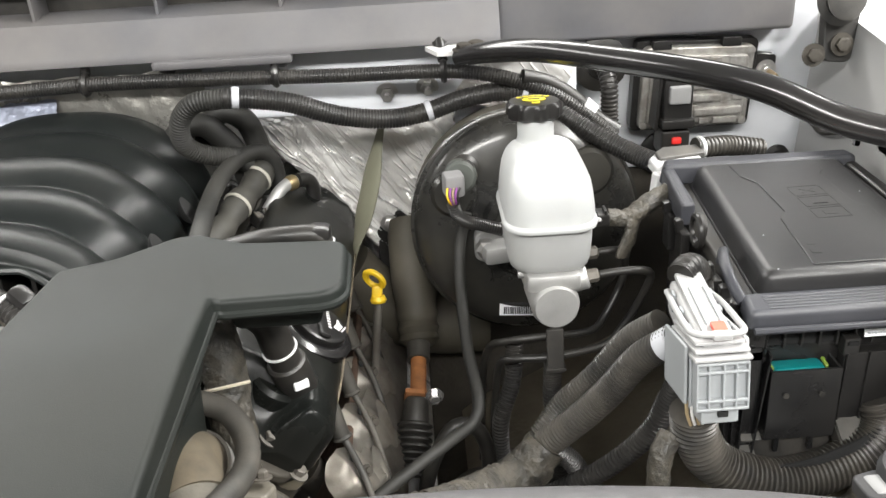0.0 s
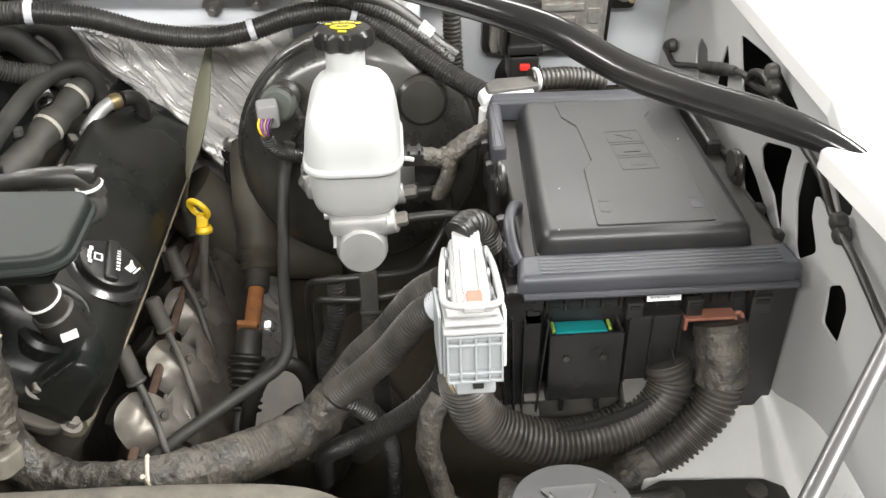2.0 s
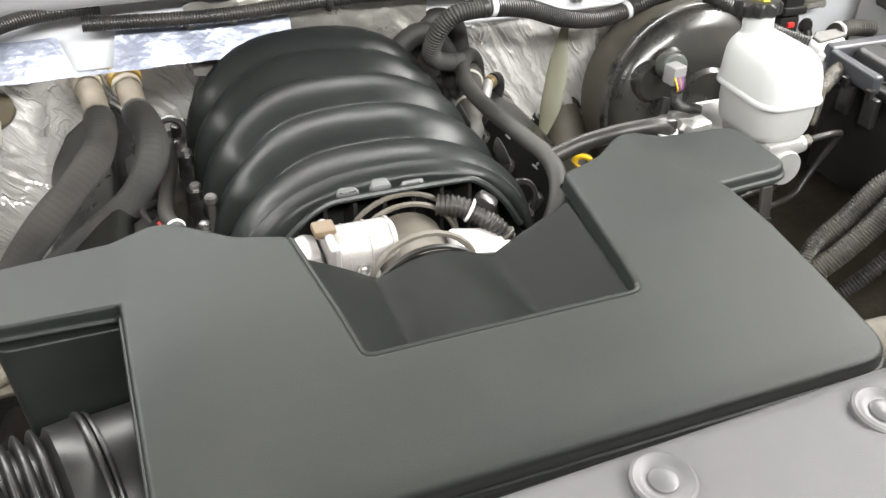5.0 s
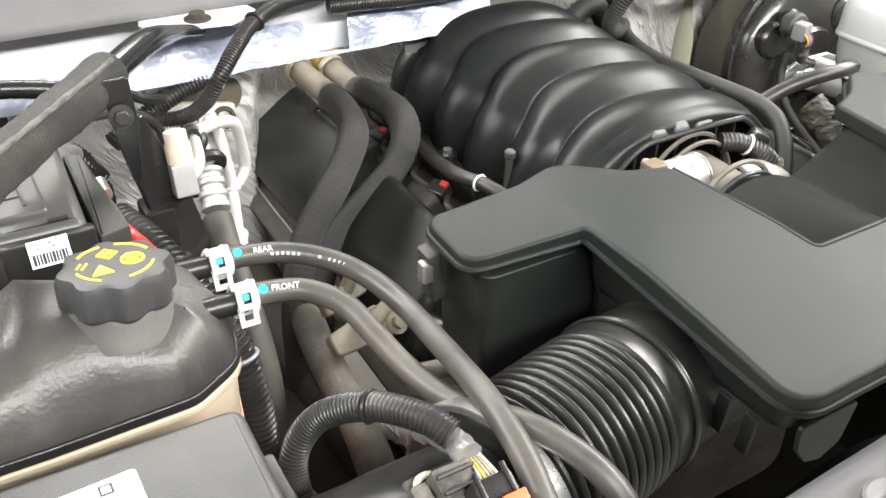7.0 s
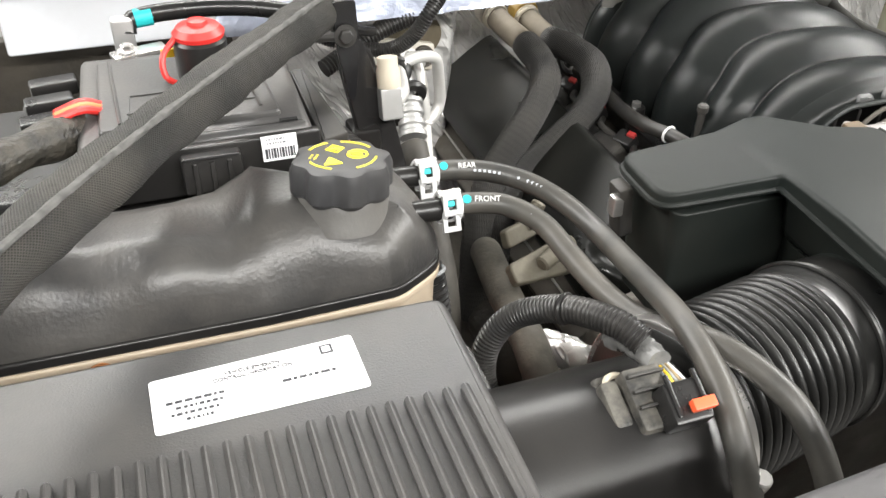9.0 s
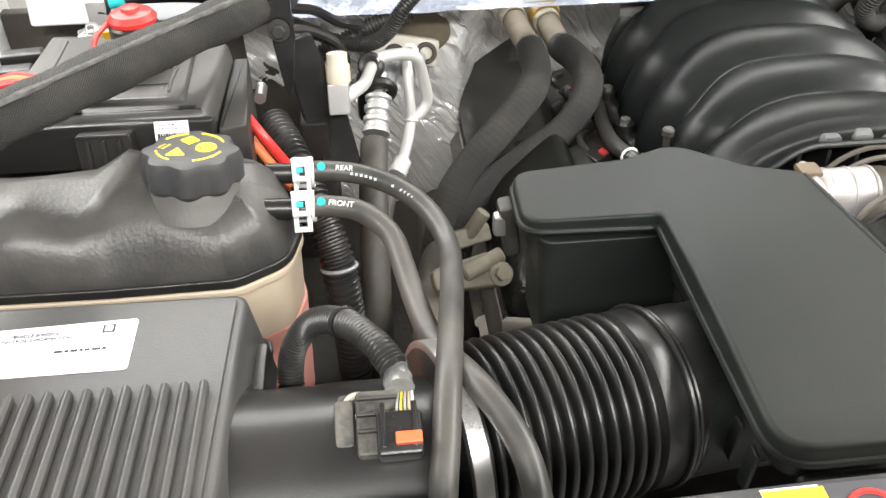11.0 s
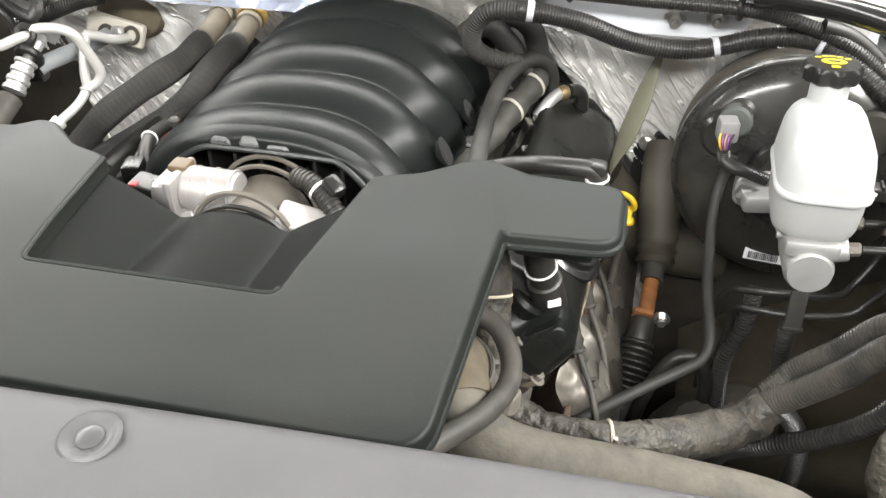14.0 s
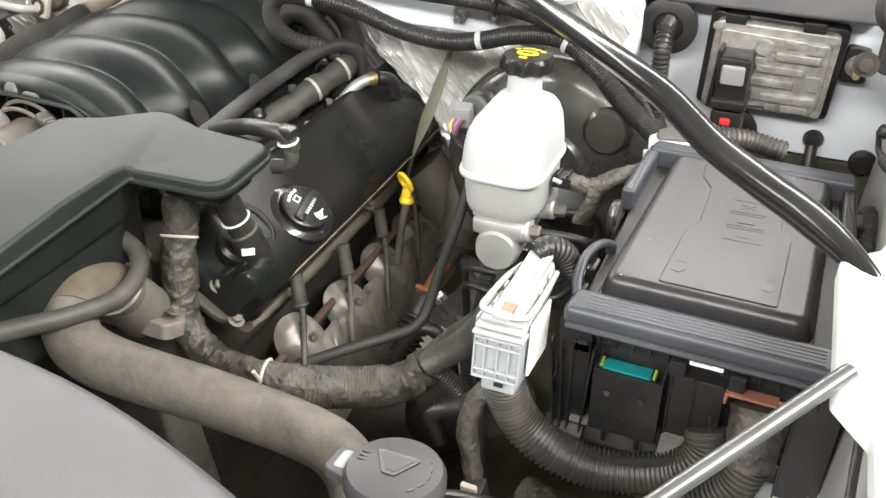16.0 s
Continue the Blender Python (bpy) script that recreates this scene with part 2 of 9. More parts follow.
def foil_material():
    m = surface("crumpled_foil", (0.97, 0.96, 0.94), 0.18, 0.42, vary=0.06, dirt=(0.45, 0.42, 0.36), dirt_amount=0.2, dirt_scale=7, bump=0)
    n, l = nodes_of(m)
    co = n.new("ShaderNodeTexCoord")
    v = n.new("ShaderNodeTexVoronoi")
    v.feature, v.inputs["Scale"].default_value = "F1", 60
    w = n.new("ShaderNodeTexNoise")
    w.inputs["Scale"].default_value, w.inputs["Detail"].default_value = 45, 6
    w.inputs["Distortion"].default_value = 1.5
    l.new(co.outputs["Object"], v.inputs["Vector"])
    l.new(co.outputs["Object"], w.inputs["Vector"])
    add = n.new("ShaderNodeMath")
    add.operation = "ADD"
    few = n.new("ShaderNodeMath")
    few.operation, few.inputs[1].default_value = "MULTIPLY", 0.3
    l.new(v.outputs["Distance"], few.inputs[0])
    l.new(few.outputs[0], add.inputs[0])
    l.new(w.outputs["Fac"], add.inputs[1])
    # long fine folds: ridges along the contour lines of a slow, slanted noise
    mp = n.new("ShaderNodeMapping")
    mp.inputs["Scale"].default_value = (1.0, 0.3, 0.13)
    turn = n.new("ShaderNodeMapping")
    turn.inputs["Rotation"].default_value = (0, math.radians(35), 0)
    l.new(co.outputs["Object"], turn.inputs[0])
    l.new(turn.outputs[0], mp.inputs[0])
    slow = n.new("ShaderNodeTexNoise")
    slow.inputs["Scale"].default_value, slow.inputs["Detail"].default_value = 38, 2.5
    l.new(mp.outputs[0], slow.inputs["Vector"])
    many = n.new("ShaderNodeMath")
    many.operation, many.inputs[1].default_value = "MULTIPLY", 9
    l.new(slow.outputs["Fac"], many.inputs[0])
    ping = n.new("ShaderNodeMath")
    ping.operation, ping.inputs[1].default_value = "PINGPONG", 0.5
    l.new(many.outputs[0], ping.inputs[0])
    thin = n.new("ShaderNodeMapRange")
    thin.interpolation_type = "SMOOTHSTEP"
    for key, val in (("From Min", 0.30), ("From Max", 0.5), ("To Min", 0.0), ("To Max", 1.3)):
        thin.inputs[key].default_value = val
    l.new(ping.outputs[0], thin.inputs["Value"])
    # the folds gather in patches and leave smoother stretches between
    patch = n.new("ShaderNodeTexNoise")
    patch.inputs["Scale"].default_value, patch.inputs["Detail"].default_value = 7, 2
    l.new(co.outputs["Object"], patch.inputs["Vector"])
    where = n.new("ShaderNodeMapRange")
    where.interpolation_type = "SMOOTHSTEP"
    for key, val in (("From Min", 0.42), ("From Max", 0.58), ("To Min", 0.15), ("To Max", 1.0)):
        where.inputs[key].default_value = val
    l.new(patch.outputs["Fac"], where.inputs["Value"])
    put = n.new("ShaderNodeMath")
    put.operation = "MULTIPLY"
    l.new(thin.outputs[0], put.inputs[0])
    l.new(where.outputs[0], put.inputs[1])
    both = n.new("ShaderNodeMath")
    l.new(add.outputs[0], both.inputs[0])
    l.new(put.outputs[0], both.inputs[1])
    bp = n.new("ShaderNodeBump")
    bp.inputs["Strength"].default_value, bp.inputs["Distance"].default_value = 0.7, 0.003
    l.new(both.outputs[0], bp.inputs["Height"])
    l.new(bp.outputs[0], n["Principled BSDF"].inputs["Normal"])
    return m


def braid_material(name, color, scale, dirt_amount, steep=0.75, depth=0.0018):
    """A woven sleeve: crossing diagonal threads as relief, darker in the gaps between them."""
    m = surface(name, color, 0.6, vary=0.2, dirt=DUST, dirt_amount=dirt_amount, dirt_scale=14, bump=0)
    n, l = nodes_of(m)
    b = n["Principled BSDF"]
    uv = n.new("ShaderNodeUVMap")
    mp = n.new("ShaderNodeMapping")
    mp.inputs["Scale"].default_value = (scale, scale, 1)
    l.new(uv.outputs[0], mp.inputs[0])
    waves = []
    for turn in (steep, -steep):
        r = n.new("ShaderNodeMapping")
        r.inputs["Rotation"].default_value = (0, 0, turn)
        l.new(mp.outputs[0], r.inputs[0])
        w = n.new("ShaderNodeTexWave")
        w.inputs["Scale"].default_value = 1.0
        l.new(r.outputs[0], w.inputs["Vector"])
        waves.append(w)
    mx = n.new("ShaderNodeMath")
    mx.operation = "MAXIMUM"
    l.new(waves[0].outputs["Fac"], mx.inputs[0])
    l.new(waves[1].outputs["Fac"], mx.inputs[1])
    gap = n.new("ShaderNodeMapRange")
    gap.inputs[1].default_value, gap.inputs[2].default_value, gap.inputs[3].default_value, gap.inputs[4].default_value = 0.30, 0.95, 0.35, 1.15
    l.new(mx.outputs[0], gap.inputs[0])
    mul = n.new("ShaderNodeMix")
    mul.data_type, mul.blend_type = "RGBA", "MULTIPLY"
    mul.inputs["Factor"].default_value = 1
    l.new(b.inputs["Base Color"].links[0].from_socket, mul.inputs["A"])
    l.new(gap.outputs[0], mul.inputs["B"])
    l.new(mul.outputs["Result"], b.inputs["Base Color"])
    bp = n.new("ShaderNodeBump")
    bp.inputs["Strength"].default_value, bp.inputs["Distance"].default_value = 1.0, depth
    l.new(mx.outputs[0], bp.inputs["Height"])
    l.new(bp.outputs[0], b.inputs["Normal"])
    return m


FOIL = foil_material()
BRAID = braid_material("braided_sleeve", (0.042, 0.041, 0.039), 190, 0.3)
PALEALU = surface("pale_aluminium_pipe", (0.64, 0.63, 0.61), 0.42, 0.35, vary=0.06, dirt=(0.5, 0.47, 0.4), dirt_amount=0.2, dirt_scale=25)
BRAIDH = braid_material("braided_heater_sleeve", (0.019, 0.0185, 0.0175), 150, 0.13, 0.16, 0.0010)

# ---- mesh helpers ----
BASE = {}


def thing(name, label, category, loc, group="", kind=""):
    root = new(name)
    root.empty_display_size = 0.02
    root.location = loc
    BASE[root.name] = Matrix.Translation(loc)
    return tagged(root, label, category, group, kind)


def part(name, bm, material, parent=None, label="", angle=38):
    """Links a bmesh as one mesh object under a thing or under a part."""
    me = bpy.data.meshes.new(name)
    if not (isinstance(bm, bpy.types.Mesh)):
        bmesh.ops.recalc_face_normals(bm, faces=bm.faces)
        bm.to_mesh(me)
        bm.free()
    else:
        me = bm
    for p in me.polygons:
        p.use_smooth = True
    me.set_sharp_from_angle(angle=radians(angle))
    me.materials.append(material)
    ob = new(name, me)
    if len(me.polygons) < 2500:
        flat = ob.modifiers.new("flat_faces", "WEIGHTED_NORMAL")
        flat.keep_sharp, flat.weight = True, 80
    if parent:
        ob.parent = parent
        if parent.name in BASE:
            ob.matrix_parent_inverse = BASE[parent.name].inverted()
    if label:
        ob["label"] = label
    return ob


def structure(ob, label, category):
    return tagged(ob, label, category, kind="structure")


def rot(rx=0, ry=0, rz=0):
    return pose(0, 0, 0, rx, ry, rz)


def at(p, rx=0, ry=0, rz=0):
    return pose(*p, rx, ry, rz)


def along(p, q):
    """The pose at p whose z axis points to q."""
    d = Vector(q) - Vector(p)
    return Matrix.Translation(p) @ d.to_track_quat("Z", "Y").to_matrix().to_4x4()


def box(sx, sy, sz, m=Matrix(), bevel=0.0, seg=2, bm=None, taper=1.0):
    """A bevelled box centred on the pose m."""
    own = bmesh.new()
    bmesh.ops.create_cube(own, size=1)
    for v in own.verts:
        k = taper if v.co.z > 0 else 1
        v.co = Vector((v.co.x * sx * k, v.co.y * sy * k, v.co.z * sz))
    if bevel:
        bmesh.ops.bevel(own, geom=own.edges, offset=min(bevel, 0.45 * min(sx, sy, sz)), segments=seg, affect="EDGES", profile=0.5)
    own.transform(m)
    return merge(bm, own)


def merge(bm, own):
    if bm is None:
        return own
    me = bpy.data.meshes.new("tmp")
    own.to_mesh(me)
    own.free()
    bm.from_mesh(me)
    bpy.data.meshes.remove(me)
    return bm


def fillet(poly, r, n=5):
    """Rounds the corners of a 2D polygon; r is one radius or one per corner."""
    out = []
    k = len(poly)
    for i in range(k):
        p, a, b = Vector(poly[i]), Vector(poly[i - 1]), Vector(poly[(i + 1) % k])
        ri = r[i] if isinstance(r, (list, tuple)) else r
        u, w = (a - p), (b - p)
        lu, lw = u.length, w.length
        u.normalize(), w.normalize()
        ang = max(0.05, u.angle(w))
        if ri <= 0 or ang > 3.1:
            out.append(p)
            continue
        d = min(ri / math.tan(ang / 2), 0.47 * lu, 0.47 * lw)
        for s in range(n + 1):
            t = s / n
            out.append((p + u * d) * (1 - t) ** 2 + p * 2 * t * (1 - t) + (p + w * d) * t * t)
    return out


def offset(poly, d):
    """Moves a closed 2D outline inwards by d (counter-clockwise outlines)."""
    area = sum(a.x * b.y - a.y * b.x for a, b in zip(poly, poly[1:] + poly[:1]))
    s = 1 if area > 0 else -1
    out = []
    for i, p in enumerate(poly):
        e1, e2 = (p - poly[i - 1]), (poly[(i + 1) % len(poly)] - p)
        n1 = Vector((-e1.y, e1.x)).normalized() if e1.length > 1e-7 else Vector((0, 0))
        n2 = Vector((-e2.y, e2.x)).normalized() if e2.length > 1e-7 else Vector((0, 0))
        nn = n1 + n2
        if nn.length < 1e-6:
            out.append(p.copy())
            continue
        nn.normalize()
        c = max(0.5, nn.dot(n1 if n1.length else n2))
        out.append(p + nn * (s * d / c))
    return out


def prism(poly, z0, z1, r=0.0, top=0.0, bottom=0.0, draft=0.0, seg=3, m=Matrix(), n=5, bm=None):
    """An upright block with the 2D outline poly, rounded corners r, rounded top and bottom rims, and drafted sides."""
    base = fillet([Vector(p[:2]) for p in poly], r, n) if r else [Vector(p[:2]) for p in poly]
    rings = []
    if bottom:
        for s in range(seg + 1):
            a = s / seg * math.pi / 2
            rings.append((bottom * (1 - math.sin(a)) + draft, z0 + bottom * (1 - math.cos(a))))
    else:
        rings.append((draft, z0))
    if top:
        for s in range(seg + 1):
            a = s / seg * math.pi / 2
            rings.append((top * (1 - math.cos(a)), z1 - top * (1 - math.sin(a))))
    else:
        rings.append((0, z1))
    own = bmesh.new()
    loops = []
    for d, z in rings:
        loops.append([own.verts.new((p.x, p.y, z)) for p in (offset(base, d) if d else base)])
    k = len(base)
    for a, b in zip(loops, loops[1:]):
        for i in range(k):
            own.faces.new((a[i], a[(i + 1) % k], b[(i + 1) % k], b[i]))
    own.faces.new(loops[0][::-1])
    own.faces.new(loops[-1])
    own.transform(m)
    return merge(bm, own)


def lathe(profile, m=Matrix(), n=24, bm=None, wave=0, amp=0.0, wave_from=0, wave_to=99):
    """Turns a profile of (radius, z) round the pose's z axis; wave lobes give a knurled grip."""
    own = bmesh.new()
    rings = []
    for i, (r, z) in enumerate(profile):
        ring = []
        for k in range(n):
            a = 2 * math.pi * k / n
            q = r + (amp * math.cos(wave * a) if wave and wave_from <= i <= wave_to else 0)
            ring.append(own.verts.new((q * math.cos(a), q * math.sin(a), z)))
        rings.append(ring)
    for a, b in zip(rings, rings[1:]):
        for k in range(n):
            own.faces.new((a[k], a[(k + 1) % n], b[(k + 1) % n], b[k]))
    own.faces.new(rings[0][::-1])
    own.faces.new(rings[-1])
    own.transform(m)
    return merge(bm, own)


def rod(p, q, r, n=14, bevel=0.0, bm=None, r2=None):
    d = (Vector(q) - Vector(p)).length
    r2 = r if r2 is None else r2
    b = min(bevel, 0.4 * d, 0.6 * min(r, r2))
    prof = [(r - b, 0), (r, b), (r2, d - b), (r2 - b, d)] if b else [(r, 0), (r2, d)]
    return lathe(prof, along(p, q), n, bm)


def spline(pts, step):
    """Points along a smooth curve through pts, step apart."""
    P = [Vector(p) for p in pts]
    if len(P) == 2:
        dense = [P[0].lerp(P[1], i / 40) for i in range(41)]
    else:
        P = [2 * P[0] - P[1]] + P + [2 * P[-1] - P[-2]]
        dense = []
        for i in range(1, len(P) - 2):
            a, b, c, d = P[i - 1:i + 3]
            for s in range(24):
                t = s / 24
                dense.append(0.5 * (2 * b + (c - a) * t + (2 * a - 5 * b + 4 * c - d) * t * t + (3 * b - a - 3 * c + d) * t ** 3))
        dense.append(P[-2])
    length = sum((b - a).length for a, b in zip(dense, dense[1:]))
    count = max(2, int(length / step))
    out, want, run, i = [dense[0]], length / count, 0.0, 0
    for a, b in zip(dense, dense[1:]):
        d = (b - a).length
        while d > 0 and run + d >= want * len(out) - 1e-9 and len(out) <= count:
            out.append(a.lerp(b, (want * len(out) - run) / d))
        run += d
    if len(out) < count + 1:
        out.append(dense[-1])
    return out


def sweep(pts, r, n=12, pitch=0.0, amp=0.0, step=0.008, bm=None, rad=None, flat=1.0, crinkle=0.0, wind=0.0):
    """A hose along a smooth curve through pts. pitch and amp give a corrugated conduit; rad(u) scales the radius;
    crinkle and wind give wrinkled tape wound in overlapping turns."""
    line = spline(pts, pitch / 4 if pitch else step)
    own = bmesh.new()
    lay = own.loops.layers.uv.new("UVMap")
    tang = [(line[min(i + 1, len(line) - 1)] - line[max(i - 1, 0)]).normalized() for i in range(len(line))]
    side = tang[0].orthogonal().normalized()
    rings, run = [], 0.0
    for i, p in enumerate(line):
        side = (side - tang[i] * side.dot(tang[i])).normalized()
        up = tang[i].cross(side)
        u = i / (len(line) - 1)
        q = r * (rad(u) if rad else 1)
        if pitch:
            q += amp if i % 4 in (0, 1) else -amp
        ring = []
        for k in range(n):
            a = 2 * math.pi * k / n
            out = side * math.cos(a) + up * (flat * math.sin(a))
            g = 1.0
            if crinkle:
                s = p + out * r
                run_ = i * step
                fold = 1 - abs(noise.noise(Vector((1.3 * math.cos(a) + run_ * 60, 1.3 * math.sin(a) + run_ * 25, run_ * 15))))
                g += crinkle * (0.8 * noise.noise(s * 34) + 0.8 * fold ** 4 + 0.2 * noise.noise(s * 110))
            if wind:
                turn = i * step / wind + k / n + 0.25 * noise.noise(p * 40)
                g += 0.06 * (turn - math.floor(turn))
            ring.append(own.verts.new(p + out * (q * g)))
        rings.append(ring)
    for i, (a, b) in enumerate(zip(rings, rings[1:])):
        d = (line[i + 1] - line[i]).length
        for k in range(n):
            f = own.faces.new((a[k], a[(k + 1) % n], b[(k + 1) % n], b[k]))
            w = 2 * math.pi * r / n
            for loop, c in zip(f.loops, ((k * w, run), (k * w + w, run), (k * w + w, run + d), (k * w, run + d))):
                loop[lay].uv = c
        run += d
    own.faces.new(rings[0][::-1])
    own.faces.new(rings[-1])
    return merge(bm, own)


def plate(outer, holes, depth, m=Matrix(), bevel=0.0):
    """A flat plate with holes cut through it, as a mesh; outlines in its own xy plane."""
    cu = bpy.data.curves.new("plate", "CURVE")
    cu.dimensions, cu.fill_mode, cu.extrude, cu.bevel_depth = "2D", "BOTH", depth / 2, bevel
    for loop in [outer] + holes:
        s = cu.splines.new("POLY")
        s.points.add(len(loop) - 1)
        for pt, p in zip(s.points, loop):
            pt.co = (p[0], p[1], 0, 1)
        s.use_cyclic_u = True
    ob = bpy.data.objects.new("plate", cu)
    me = ob.to_mesh().copy()
    ob.to_mesh_clear()
    bpy.data.objects.remove(ob)
    me.transform(m)
    me.materials.clear()
    return me


def lettering(text, size, m, material, name, parent, depth=0.0003):
    cu = bpy.data.curves.new(name, "FONT")
    cu.body, cu.size, cu.extrude, cu.align_x, cu.align_y = text, size, depth, "CENTER", "CENTER"
    ob = bpy.data.objects.new(name, cu)
    me = ob.to_mesh().copy()
    ob.to_mesh_clear()
    bpy.data.objects.remove(ob)
    me.transform(m)
    me.materials.clear()
    return part(name, me, material, parent)


def bars(rows, width, height, m, material, name, parent, seed=1, fill=0.9, depth=0.0003, words=True):
    """Writing too small to read, as rows of plain bars."""
    rnd = random.Random(seed)
    bm = bmesh.new()
    pitch = height / rows
    for i in range(rows):
        x, end = -width / 2, -width / 2 + width * rnd.uniform(fill - 0.25, fill)
        while x < end:
            w = rnd.uniform(0.04, 0.12) * width if words else end - x
            w = min(w, end - x)
            box(w, pitch * 0.5, depth, m @ at((x + w / 2, height / 2 - pitch * (i + 0.5), 0)), bm=bm)
            x += w + pitch * 0.3
    return part(name, bm, material, parent)


def ring_tube(center, m, R, r, n=28, k=8, bm=None, arc=2 * math.pi, start=0.0):
    """A torus, or an arc of one, round the pose's z axis."""
    own = bmesh.new()
    rings = []
    full = arc > 6.28
    cnt = n if full else n + 1
    for i in range(cnt):
        a = start + arc * i / n
        c = Vector((R * math.cos(a), R * math.sin(a), 0))
        u = Vector((math.cos(a), math.sin(a), 0))
        rings.append([own.verts.new(c + u * (r * math.cos(2 * math.pi * j / k)) + Vector((0, 0, r * math.sin(2 * math.pi * j / k)))) for j in range(k)])
    pairs = list(zip(rings, rings[1:] + rings[:1])) if full else list(zip(rings, rings[1:]))
    for a, b in pairs:
        for j in range(k):
            own.faces.new((a[j], b[j], b[(j + 1) % k], a[(j + 1) % k]))
    if not full:
        own.faces.new(rings[0])
        own.faces.new(rings[-1][::-1])
    own.transform(Matrix.Translation(center) @ m)
    return merge(bm, own)


def bolt(p, m, r=0.007, h=0.006, washer=1.6, bm=None):
    bm = lathe([(r * washer, 0), (r * washer, 0.0015), (r * 1.1, 0.0016)], Matrix.Translation(p) @ m, 18, bm)
    return lathe([(r, 0.001), (r, h - 0.001), (r * 0.8, h)], Matrix.Translation(p) @ m, 6, bm)


def grid_surface(f, nu, nv, thick=0.0):
    """A sheet from f(u, v), u and v from 0 to 1."""
    bm = bmesh.new()
    vs = [[bm.verts.new(f(i / nu, j / nv)) for j in range(nv + 1)] for i in range(nu + 1)]
    for i in range(nu):
        for j in range(nv):
            bm.faces.new((vs[i][j], vs[i + 1][j], vs[i + 1][j + 1], vs[i][j + 1]))
    if thick:
        bmesh.ops.solidify(bm, geom=bm.faces[:], thickness=thick)
    return bm


def smooth(a, b, x):
    t = min(1, max(0, (x - a) / (b - a)))
    return t * t * (3 - 2 * t)


CX = -0.385  # the engine's centre line

# ---- structure ----
def build_room():
    structure(part("floor", box(12, 12, 0.1, at((-0.4, 0.5, -0.05))), CONC), "pale grey concrete workshop floor", "floor")
    structure(part("ceiling", box(12, 12, 0.1, at((-0.4, 0.5, 3.15))), WALLP), "white painted workshop ceiling", "ceiling")
    for nm, sx, sy, x, y in (("wall_north", 12, 0.1, -0.4, 6.5), ("wall_south", 12, 0.1, -0.4, -5.5), ("wall_east", 0.1, 11.8, 5.6, 0.5), ("wall_west", 0.1, 11.8, -6.4, 0.5)):
        structure(part(nm, box(sx, sy, 3.1, at((x, y, 1.55))), WALLP), "plain white painted workshop wall", "wall")


def foil_y(x, z):
    """How far back the foil-covered bulkhead lies: deep behind the engine, shallow at the sides and top."""
    edge = -0.185 + (1.14 - z) * 0.8
    deep = smooth(-0.73, -0.67, x) * (1 - smooth(edge - 0.03, edge + 0.01, x))
    return 1.042 + 0.10 * deep + 0.02 * (1 - smooth(1.0, 1.19, z))


